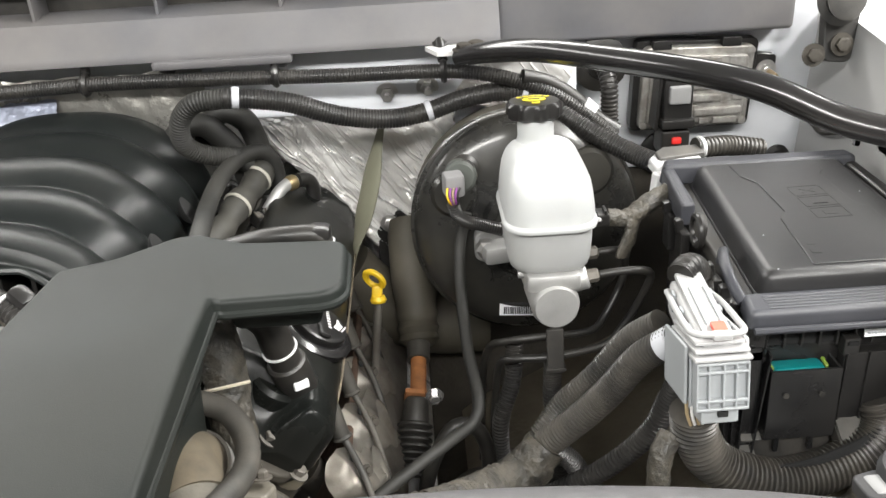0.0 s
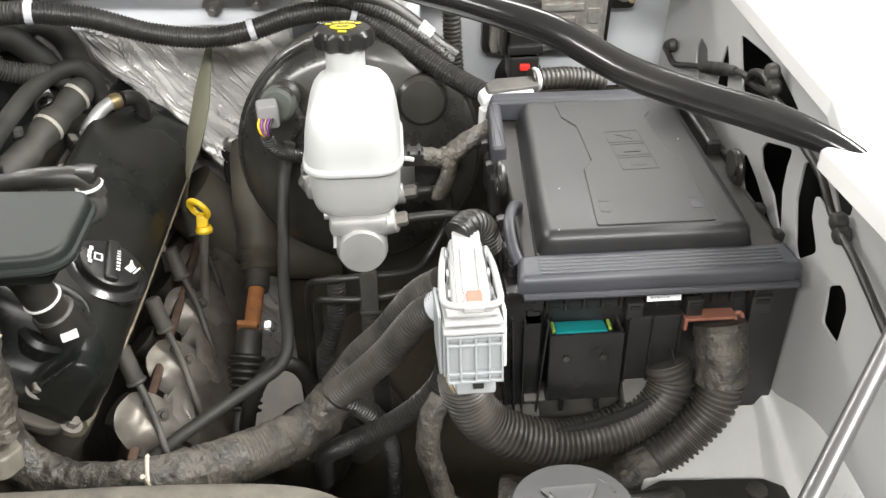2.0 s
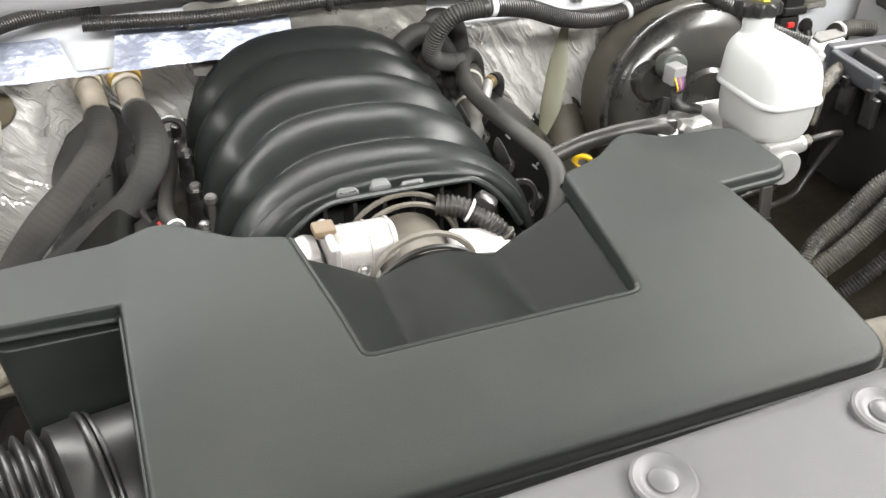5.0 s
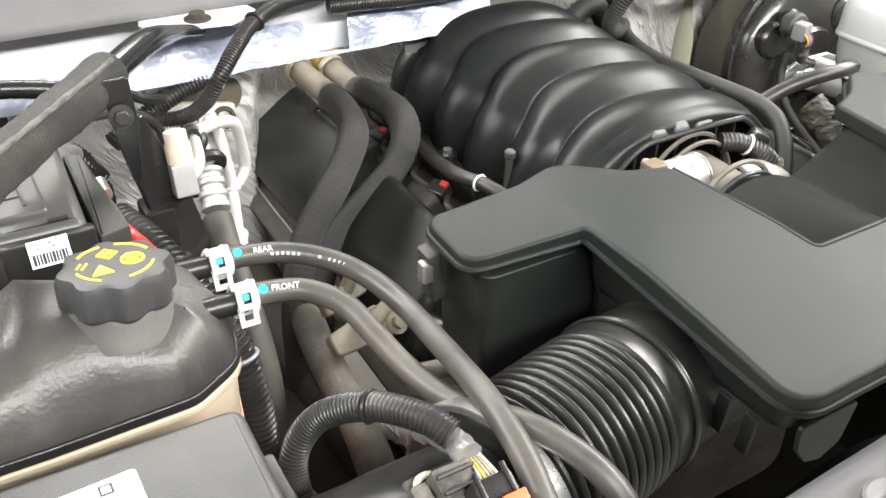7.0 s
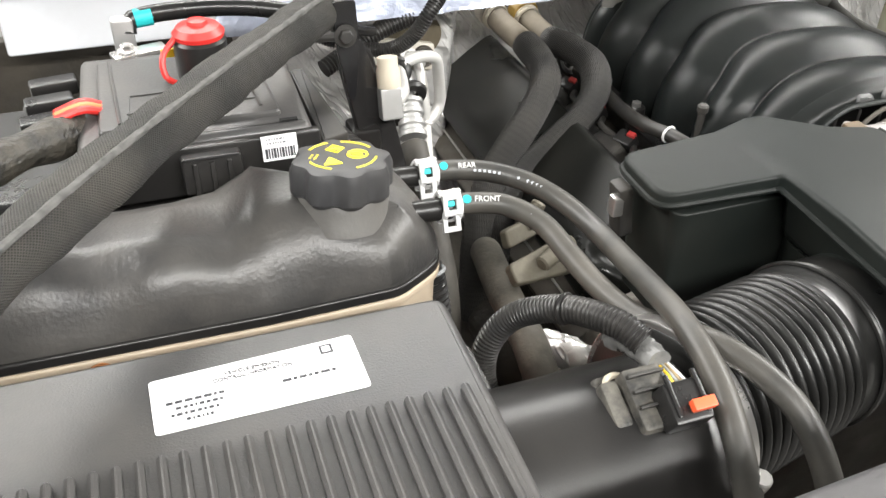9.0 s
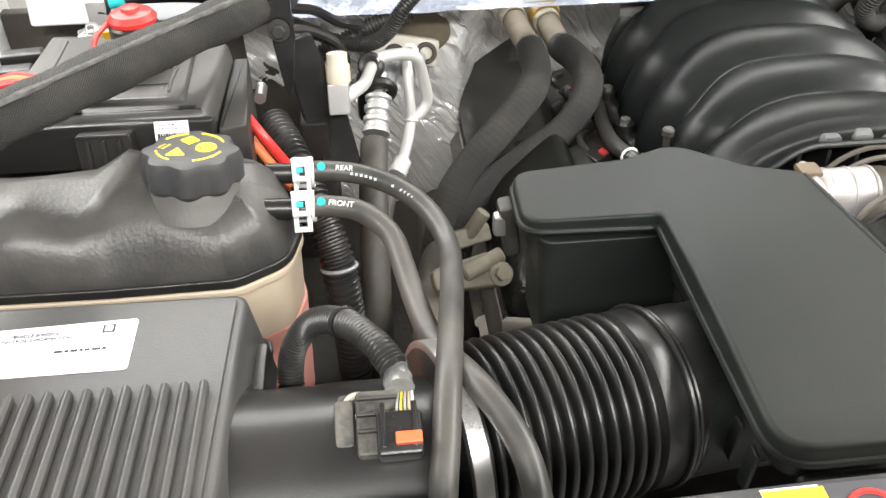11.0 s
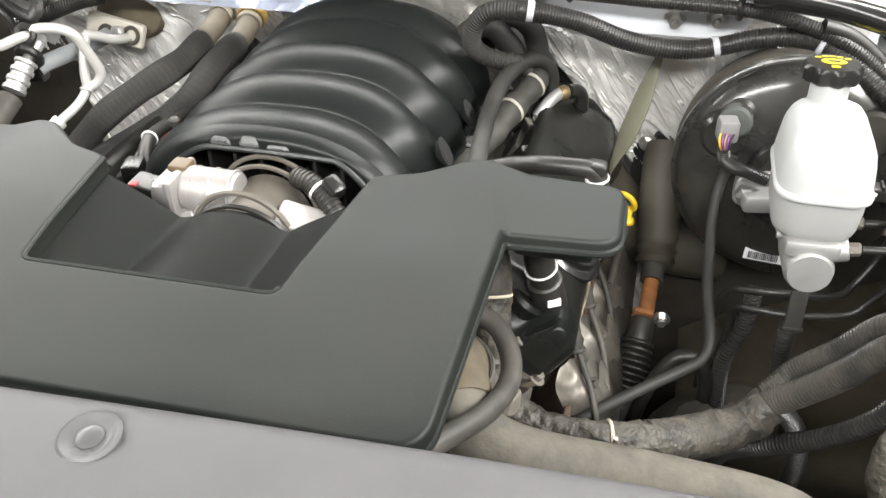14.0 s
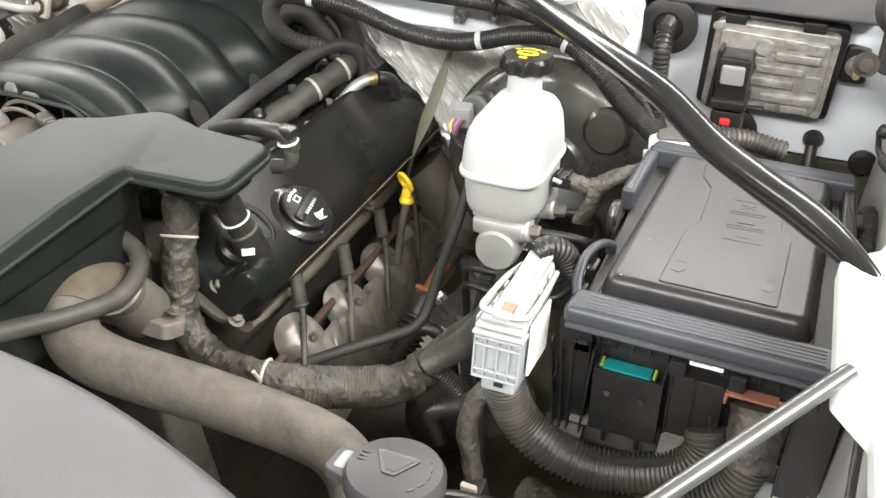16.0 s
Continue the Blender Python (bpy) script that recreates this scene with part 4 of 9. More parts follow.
# ---- engine ----
def build_resonator():
    r = thing("air_resonator", "dark grey plastic air intake resonator over the engine front", "air resonator", (CX, 0.45, 1.1))
    P = [(-0.243, 0.290), (0.245, 0.296), (0.250, 0.518), (0.340, 0.532), (0.338, 0.618), (0.205, 0.618), (0.165, 0.585), (0.125, 0.570), (0.105, 0.404), (-0.101, 0.402),
         (-0.120, 0.553), (-0.160, 0.566), (-0.205, 0.603), (-0.348, 0.598), (-0.350, 0.524), (-0.249, 0.510)]
    full = [(CX + x, y) for x, y in P]
    rr = [0.028, 0.028, 0.006, 0.022, 0.02, 0.03, 0.04, 0.012, 0.008, 0.008, 0.012, 0.04, 0.03, 0.02, 0.022, 0.006]
    bm = prism(full, 1.1965, 1.212, rr, 0.0045, 0.0, draft=-0.001, seg=4, n=6)
    for y in (0.33, 0.38, 0.44, 0.50):
        bmesh.ops.bisect_plane(bm, geom=bm.verts[:] + bm.edges[:] + bm.faces[:], plane_co=(0, y, 0), plane_no=(0, 1, 0))
    for x in (-0.252, -0.222, 0.222, 0.254):
        bmesh.ops.bisect_plane(bm, geom=bm.verts[:] + bm.edges[:] + bm.faces[:], plane_co=(CX + x, 0, 0), plane_no=(1, 0, 0))
    for v in bm.verts:
        x, y = v.co.x - CX, v.co.y
        k = 1.0
        z = 0.006 * smooth(0.36, 0.46, y) - 0.010 * (1 - smooth(0.28, 0.40, y)) - 0.012 * smooth(0.235, 0.262, abs(x)) * smooth(0.5, 0.53, y)
        v.co.z += z * k
    part("cover", bm, COVER, r, angle=32)
    rim = [p for p in fillet([Vector(p) for p in full], rr, 6)]

    def rim_z(p):
        x, y = p.x - CX, p.y
        return 1.1985 + 0.006 * smooth(0.36, 0.46, y) - 0.010 * (1 - smooth(0.28, 0.40, y)) - 0.010 * smooth(0.235, 0.262, abs(x)) * smooth(0.5, 0.53, y)

    cut = [i for i, p in enumerate(rim) if abs(p.x - CX) < 0.121 and 0.395 < p.y < 0.56]
    edge = rim[max(cut) + 1:] + rim[:min(cut)]
    bm = bmesh.new()
    ring = []
    for a, b in zip(edge, edge[1:]):
        if (b - a).length > 1e-5:
            ring.append((a.x, a.y, rim_z(a)))
    long = []
    for a, b in zip(ring, ring[1:]):
        cnt = max(1, int(math.dist(a, b) / 0.02))
        long += [tuple(Vector(a).lerp(Vector(b), i / cnt)) for i in range(cnt)]
    part("edge_bead", sweep(long, 0.0032, 8, step=0.004), COVER, r)
    inner = [rim[i] for i in cut]
    track = []
    for p, q in zip(inner, inner[1:]):
        cnt = max(1, int((q - p).length / 0.006))
        track += [p.lerp(q, i / cnt) for i in range(cnt)]
    part("recess_bead", sweep([(p.x, p.y, rim_z(p) + 0.0118) for p in track], 0.0022, 8, step=0.003), COVER, r)
    # the recess behind the front wall, with the duct to the throttle
    def recess(u, v):
        x = -0.124 + 0.248 * v
        a = abs(x + 0.001)
        edge = 0.104 + 0.016 * u
        side = 1.172 - 0.008 * u + (0.0305 + 0.008 * u) * min(1, max(0, (a - 0.054) / (edge - 0.054))) ** 0.9
        arch = 1.150 + (0.0500 - 0.023 * u) * math.cos(min(1, a / 0.070) * 1.57)
        k = 0.005
        h = min(1, max(0, 0.5 + 0.5 * (arch - side) / k))
        return (CX + x, 0.396 + 0.150 * u, side * (1 - h) + arch * h + k * h * (1 - h))

    part("recess_floor", grid_surface(recess, 22, 110, 0.003), COVER, r)

    def duct(u, v):
        a = math.pi * v
        rad = 0.056
        return (CX - 0.002 + rad * 1.02 * math.cos(a), 0.50 + 0.056 * u, 1.123 + 0.052 * math.sin(a) ** 0.8 * (1 - 0.12 * (1 - smooth(0, 0.25, u))) * (1 - 0.06 * u))

    part("throttle_duct", grid_surface(duct, 16, 24, 0.003), COVER, r)
    part("duct_lip", ring_tube((CX - 0.002, 0.556, 1.121), rot(90, 0, 0), 0.055, 0.0028, 30, 6, arc=math.pi), RUBBER, r)
    for s, x0, x1, y0, y1 in ((-1, -0.338, -0.205, 0.515, 0.596), (1, 0.245, 0.325, 0.545, 0.612)):
        d = prism([(CX + x0, y0), (CX + x1, y0), (CX + x1, y1), (CX + x0, y1)], 1.07 if s < 0 else 1.165, 1.190, 0.014, 0.002, 0.006, draft=0.006)
        part("side_chamber", d, COVER, r)
    part("body_wall", prism([(CX + x, y) for x, y in ((-0.235, 0.299), (0.237, 0.305), (0.242, 0.512), (0.200, 0.600), (0.165, 0.576), (0.134, 0.562), (0.114, 0.394), (-0.110, 0.392), (-0.129, 0.545), (-0.160, 0.557), (-0.200, 0.590), (-0.241, 0.505))], 1.150, 1.193, [0.026, 0.026, 0.006, 0.02, 0.02, 0.01, 0.006, 0.006, 0.01, 0.02, 0.02, 0.006], 0.0, 0.012, draft=0.006), COVER, r)
    part("body_core", prism([(CX + x, y) for x, y in ((-0.226, 0.372), (0.226, 0.376), (0.234, 0.505), (0.190, 0.585), (0.120, 0.545), (0.108, 0.40), (-0.104, 0.398), (-0.118, 0.53), (-0.190, 0.575), (-0.232, 0.50))], 1.07, 1.151, 0.02, 0.0, 0.012, draft=0.004), COVER, r)
    for y in (0.327, 0.352):
        part("skirt_tab", box(0.004, 0.012, 0.034, at((CX - 0.236, y, 1.142), 0, 4), 0.002), COVER, r)
    part("corner_lug", prism([(-0.030, 0.018), (0.030, 0.018), (0.024, -0.020), (0.006, -0.030), (-0.012, -0.024), (-0.026, -0.006)], 0, 0.004, 0.006, 0.001, m=at((CX - 0.190, 0.302, 1.146), 90)), COVER, r)
    part("inlet_collar", rod((-0.655, 0.4115, 1.1255), (-0.572, 0.430, 1.117), 0.0625, 36, 0.004), COVER, r)
    part("hold_down_clip", box(0.014, 0.022, 0.05, at((CX - 0.352, 0.575, 1.165), 0, -8), 0.004), DARK, r)
    part("hold_down_clip", box(0.012, 0.012, 0.02, at((CX - 0.36, 0.57, 1.172)), 0.003), STEEL, r)


def build_manifold():
    man = thing("intake_manifold", "black ribbed nylon intake manifold on the engine", "intake manifold", (CX, 0.83, 1.05))
    y0, y1, ribs = 0.640, 1.045, 6

    row = (-0.16, 0.055, 0.265, 0.47, 0.655, 0.84, 1.03)

    def ridge(row, u):
        for c, d in zip(row, row[1:]):
            if c <= u <= d:
                return (math.cos(math.pi * (u - c) / (d - c)) ** 2 + 0.02) ** 0.32
        return 1.0

    def shell(u, v):
        y = y0 + (y1 - y0) * u
        a = math.pi * (1 - v)
        cs, sn = math.cos(a), math.sin(a)
        flank = 1 - sn
        bow = (0.055 * smooth(0.0, 0.4, flank) if cs < 0 else 0.015 * smooth(0.0, 0.3, flank) - 0.035 * smooth(0.3, 0.95, flank))
        wave = ridge(row, u + bow * smooth(0.05, 0.25, u))
        edge = 1 - smooth(0.94, 1, u)
        amp = 0.027 * (0.66 + 0.45 * smooth(0.0, 0.6, flank)) * edge
        half, high = 0.150, 0.128
        e = 0.82
        px = half * (abs(cs) ** e) * (1 if cs > 0 else -1)
        pz = high * (abs(sn) ** e)
        nx, nz = cs, sn
        rad = amp * (wave - 0.75)
        taper = 1 - 0.10 * smooth(0.85, 1, u)
        return (CX - 0.012 + (px + nx * rad) * taper, y + 0.012 * abs(sn) * (1 - u), 1.078 + (pz + nz * rad) * taper + 0.006 * u)

    part("runner_shell", grid_surface(shell, 240, 72, 0.004), MANIFOLD, man, angle=60)
    part("plenum_floor", box(0.30, 0.40, 0.05, at((CX - 0.012, 0.85, 1.06)), 0.02), BLACK, man)
    for s in (-1, 1):
        part("flange", box(0.025, 0.40, 0.035, at((CX - 0.012 + s * 0.155, 0.85, 1.075), 0, s * 20), 0.006), BLACK, man)
        for i in range(5):
            y = 0.685 + i * 0.082
            b = part("bolt_tower", lathe([(0.012, 0), (0.011, 0.03), (0.006, 0.031)], at((CX - 0.012 + s * 0.16, y, 1.072)), 12), BLACK, man)
            part("tower_bolt", lathe([(0.006, 0), (0.006, 0.008), (0.003, 0.009)], at((CX - 0.012 + s * 0.16, y, 1.100)), 6), STEEL, b)
    # the open front edge: a bent lip over dark fins
    lip = [(CX - 0.135, 0.632, 1.128), (CX - 0.108, 0.632, 1.163), (CX - 0.075, 0.634, 1.186), (CX - 0.04, 0.635, 1.189), (CX + 0.05, 0.635, 1.188), (CX + 0.072, 0.634, 1.184), (CX + 0.096, 0.632, 1.162), (CX + 0.118, 0.632, 1.128)]
    part("front_lip", sweep(lip, 0.0035, 8, step=0.004), MANIFOLD, man)
    run = spline(lip, 0.002)

    def front(u, v):
        a = Vector(shell(0.0, 0.04 + 0.92 * v))
        i = v * (len(run) - 1)
        b = run[int(i)].lerp(run[min(int(i) + 1, len(run) - 1)], i - int(i))
        return a.lerp(b, u) + Vector((0, -0.006 * math.sin(math.pi * u), 0.004 * math.sin(math.pi * u)))

    part("front_face", grid_surface(front, 8, 48, 0.003), MANIFOLD, man, angle=60)
    # black sheet behind the fins paints the shade inside the opening
    part("shade_backing", prism([(p[0], p[2] - 0.004) for p in lip] + [(CX + 0.118, 1.08), (CX - 0.135, 1.08)], -0.69, -0.684, m=rot(90)), VOID, man)
    for i in range(8):
        x = CX - 0.10 + i * 0.028
        part("front_fin", box(0.004, 0.045, 0.10, at((x, 0.665, 1.128)), 0.001), BLACK, man)
    # tabs paler than the shell: dust and the light it catches, put into the colour
    for x, w, t in ((-0.052, 0.024, 0.009), (-0.022, 0.024, 0.013), (0.008, 0.026, 0.006)):
        part("moulded_tab", prism([(CX + x - w / 2, 0), (CX + x + w / 2, 0), (CX + x + w / 2 - 0.004, t), (CX + x - w / 2 + 0.003, t)], -0.002, 0.008, 0.006, 0.004, m=at((0, 0.637, 1.189), 52)), surface("pale_dust_nylon", (0.085, 0.088, 0.087), 0.45, vary=0.15, bump=0.1), man)
    # black discs on the flank, coloured like the shade in the hollows between runners
    for y, z in ((0.742, 1.147), (0.858, 1.135)):
        part("runner_hollow", lathe([(0.004, -0.010), (0.009, -0.004), (0.011, 0.0), (0.009, 0.0015), (0.002, 0.0005)], at((-0.2385, y, z), 0, 66, 0) @ Matrix.Diagonal((1.7, 1.1, 1, 1)), 20), VOID, man, "moulded hollow drawn black for its shade")
    part("stud", rod((CX - 0.164, 0.735, 1.09), (CX - 0.164, 0.735, 1.155), 0.004, 10), DARK, man)
    part("stud_cap", rod((CX - 0.164, 0.735, 1.148), (CX - 0.164, 0.735, 1.158), 0.0062, 14, 0.002), DARK, man)
    for s, y in ((-1, 0.72), (1, 0.72), (-1, 1.0), (1, 1.0)):
        part("loop_bracket", ring_tube((CX - 0.012 + s * 0.172, y, 1.10), rot(70, 0, 0), 0.016, 0.0045, 16, 6), BLACK, man)


def build_throttle():
    t = thing("throttle_unit", "cast aluminium throttle body with its motor", "throttle body", (CX, 0.61, 1.1))
    CASTG = surface("cast_throttle_metal", (0.40, 0.385, 0.38), 0.42, 0.45, vary=0.12, dirt=(0.16, 0.14, 0.115), dirt_amount=0.4, dirt_scale=26, bump=0.4, bump_scale=350)
    part("motor_housing", lathe([(0.012, 0), (0.021, 0.002), (0.0225, 0.006), (0.0225, 0.052), (0.020, 0.056), (0.012, 0.058)], along((CX - 0.078, 0.60, 1.160), (CX + 0.0, 0.602, 1.158)), 26), CASTG, t)
    part("flange_plate", box(0.010, 0.055, 0.060, at((CX - 0.080, 0.597, 1.152)), 0.006), CASTG, t)
    part("flange_foot", box(0.045, 0.024, 0.010, at((CX - 0.062, 0.572, 1.142), 12), 0.004), CASTG, t)
    part("foot_bolt", bolt((CX - 0.062, 0.568, 1.146), rot(12), 0.006, 0.006), STEEL, t)
    for i in range(3):
        part("housing_rib", ring_tube((CX - 0.066 + 0.020 * i, 0.601, 1.1595), rot(0, 90), 0.0222, 0.0012, 26, 6), CASTG, t)
    part("flange_foot", box(0.062, 0.034, 0.012, at((CX + 0.056, 0.582, 1.150), 14, 16, 8), 0.005), CASTG, t)
    for q, rr in ((0.622, 0.052), (0.634, 0.056)):
        part("bore_flange", ring_tube((CX - 0.004, q, 1.128), rot(90), rr, 0.0026, 32, 6, arc=math.pi), ALUD, t)
    part("bore", rod((CX - 0.004, 0.56, 1.125), (CX - 0.004, 0.635, 1.125), 0.041, 30, 0.004), ALUD, t)
    part("bore_band", ring_tube((CX - 0.004, 0.566, 1.134), rot(90), 0.050, 0.003, 28, 6), ALUD, t)
    part("motor_cap", box(0.020, 0.020, 0.008, at((CX - 0.082, 0.606, 1.181)), 0.003), surface("brown_plastic", (0.12, 0.085, 0.05), 0.5), t)
    part("gear_cover", box(0.024, 0.046, 0.040, at((CX - 0.098, 0.604, 1.150)), 0.01), CASTG, t)
    part("throttle_plug", box(0.030, 0.030, 0.026, at((CX - 0.122, 0.60, 1.150), 0, 10), 0.004), BLACK, t)
    part("plug_lock", box(0.008, 0.008, 0.004, at((CX - 0.128, 0.590, 1.163)), 0.001), DIMRED, t)
    part("cover_screw", bolt((CX - 0.055, 0.578, 1.150), rot(90), 0.004, 0.004), STEEL, t)
    e = thing("throttle_hose", "short black breather hose with a white clip", "hose", (CX + 0.05, 0.62, 1.13))
    part("hose_body", sweep([(CX + 0.028, 0.625, 1.172), (CX + 0.05, 0.615, 1.170), (CX + 0.072, 0.600, 1.158), (CX + 0.086, 0.592, 1.140)], 0.0098, 14, 0.0045, 0.0006), RUBBER, e)
    part("clip_band", ring_tube((CX + 0.056, 0.612, 1.168), along((0, 0, 0), (0.7, -0.4, -0.35)).to_3x3().to_4x4(), 0.0108, 0.0016, 18, 6), WPLAST, e)
    part("spring_clamp", ring_tube((CX + 0.082, 0.594, 1.146), along((0, 0, 0), (0.4, -0.3, -0.7)).to_3x3().to_4x4(), 0.0108, 0.0018, 18, 6), ALUD, e)
    part("elbow", box(0.022, 0.018, 0.02, at((CX + 0.07, 0.612, 1.172), 0, 30, -30), 0.006), BLACK, e)


def build_intake_hose():
    BELLOWS = surface("bellows_rubber", (0.0065, 0.0068, 0.0068), 0.33, vary=0.2, dirt=DUST, dirt_amount=0.035, dirt_scale=22, bump=0.15, bump_scale=700)
    h = thing("intake_bellows", "black ribbed rubber air intake bellows", "intake hose", (-0.72, 0.36, 1.05))
    prof = [(0.066, 0.0), (0.069, 0.004), (0.069, 0.016)]
    x, nr, p = 0.018, 12, 0.0098
    for i in range(nr):
        prof += [(0.0575, x), (0.0572, x + 0.0014), (0.0625, x + 0.0026), (0.0652, x + 0.0040), (0.0658, x + 0.0052), (0.0652, x + 0.0064), (0.0625, x + 0.0078), (0.0575, x + 0.0092)]
        x += p
    prof += [(0.060, x + 0.002), (0.0640, x + 0.004), (0.0645, x + 0.022), (0.0620, x + 0.024)]
    m = along((-0.819, 0.367, 1.1395), (-0.652, 0.412, 1.127))
    part("bellows", lathe(prof, m, 48), BELLOWS, h, angle=60)
    part("collar_ring", ring_tube(m @ Vector((0, 0, x + 0.024)), m.to_3x3().to_4x4(), 0.0650, 0.0024, 48, 8), BELLOWS, h)
    part("collar_ring", ring_tube(m @ Vector((0, 0, x + 0.029)), m.to_3x3().to_4x4(), 0.0635, 0.0020, 48, 8), BELLOWS, h)
    part("collar_sleeve", lathe([(0.060, x + 0.022), (0.0615, x + 0.026), (0.0610, x + 0.060), (0.058, x + 0.062)], m, 48), BELLOWS, h)
    c = part("band_clamp", lathe([(0.0700, 0.001), (0.0715, 0.002), (0.0715, 0.013), (0.0700, 0.014)], m, 48), STEEL, h, "bright steel band clamp")
    part("clamp_screw", rod((-0.813, 0.285, 1.150), (-0.813, 0.275, 1.185), 0.006, 10, 0.001), STEEL, c)
    CAKED = surface("dust_caked_plastic", (0.022, 0.022, 0.022), 0.55, vary=0.35, scale=60, dirt=(0.20, 0.185, 0.155), dirt_amount=0.75, dirt_scale=70, bump=0.6, bump_scale=300, bump_dist=0.001)
    f = thing("air_flow_meter", "black plastic air flow meter tube", "air flow sensor", (-0.88, 0.36, 1.05))
    part("tube_body", lathe([(0.070, 0), (0.070, 0.06), (0.071, 0.075), (0.071, 0.13), (0.067, 0.14)], Matrix.Translation((-0.955, 0.348, 1.126)) @ rot(0, 90), 40), BLACK, f)
    part("sensor_base", box(0.046, 0.046, 0.014, at((-0.8550, 0.3460, 1.1850), 22), 0.004), CAKED, f)
    s = part("sensor", box(0.026, 0.040, 0.016, at((-0.8530, 0.3380, 1.1980), 24), 0.003), CAKED, f)
    part("sensor_side", box(0.012, 0.030, 0.012, at((-0.8730, 0.3420, 1.1950), 24), 0.003), CAKED, s)
    for i in range(3):
        part("sensor_rib", box(0.024, 0.002, 0.004, at((-0.853, 0.328 + i * 0.009, 1.205 + i * 0.004), 24), 0.0006), DARK, s)
    part("sensor_boss", lathe([(0.006, 0), (0.006, 0.006), (0.003, 0.007)], at((-0.8470, 0.3300, 1.2020), 24), 14), DARK, s)
    part("sensor_screw", bolt((-0.8650, 0.3540, 1.1960), rot(20), 0.0055, 0.004), DIRT, s)
    part("sensor_eyelet", ring_tube((-0.8650, 0.3540, 1.1985), rot(20), 0.0075, 0.0022, 18, 6), CREAM, s)
    k = part("connector", box(0.026, 0.026, 0.020, at((-0.8410, 0.3220, 1.2060), 28), 0.003), BLACK, f)
    for dx in (-0.009, 0.009):
        part("connector_rib", box(0.003, 0.026, 0.003, at((-0.841 + dx, 0.321, 1.217), 28), 0.001), BLACK, k)
    part("lock_tab", box(0.015, 0.007, 0.006, at((-0.836, 0.311, 1.2165), 28), 0.001), ORANGE, k, "orange connector lock")
    for i in range(5):
        part("pin_wire", sweep([(-0.853 + i * 0.003 + 0.011, 0.324, 1.205), (-0.853 + i * 0.0025 + 0.011, 0.336, 1.211), (-0.851 + i * 0.002 + 0.011, 0.356, 1.208)], 0.0009, 6, step=0.006), (GPLAST, YELLOW, GPLAST, TAN, WPRINT)[i], k)
    part("tape_wrap", sweep([(-0.8390, 0.3530, 1.2110), (-0.8420, 0.3760, 1.2080), (-0.8490, 0.3930, 1.2030)], 0.0085, 20, step=0.002, crinkle=0.25), surface("clear_tape", (0.13, 0.13, 0.127), 0.25, vary=0.3, scale=50, bump=0.8, bump_scale=90, bump_dist=0.003), k)
    w = thing("sensor_loom", "looped corrugated wiring loom to the air flow sensor", "wiring loom", (-0.87, 0.44, 1.1))
    part("conduit", sweep([(-0.842, 0.368, 1.216), (-0.852, 0.385, 1.220), (-0.872, 0.415, 1.213), (-0.895, 0.443, 1.190), (-0.912, 0.448, 1.160), (-0.915, 0.435, 1.130), (-0.905, 0.405, 1.105), (-0.88, 0.40, 1.09)], 0.0090, 16, 0.0030, 0.0006), LOOM, w)
    part("loom_tie", ring_tube((-0.872, 0.415, 1.213), along((0, 0, 0), (-0.5, 0.75, -0.25)), 0.0098, 0.0016, 18, 6), BLACK, w)
    part("loom_tie", ring_tube((-0.915, 0.435, 1.130), along((0, 0, 0), (0.05, -0.5, -0.9)), 0.0098, 0.0016, 18, 6), BLACK, w)


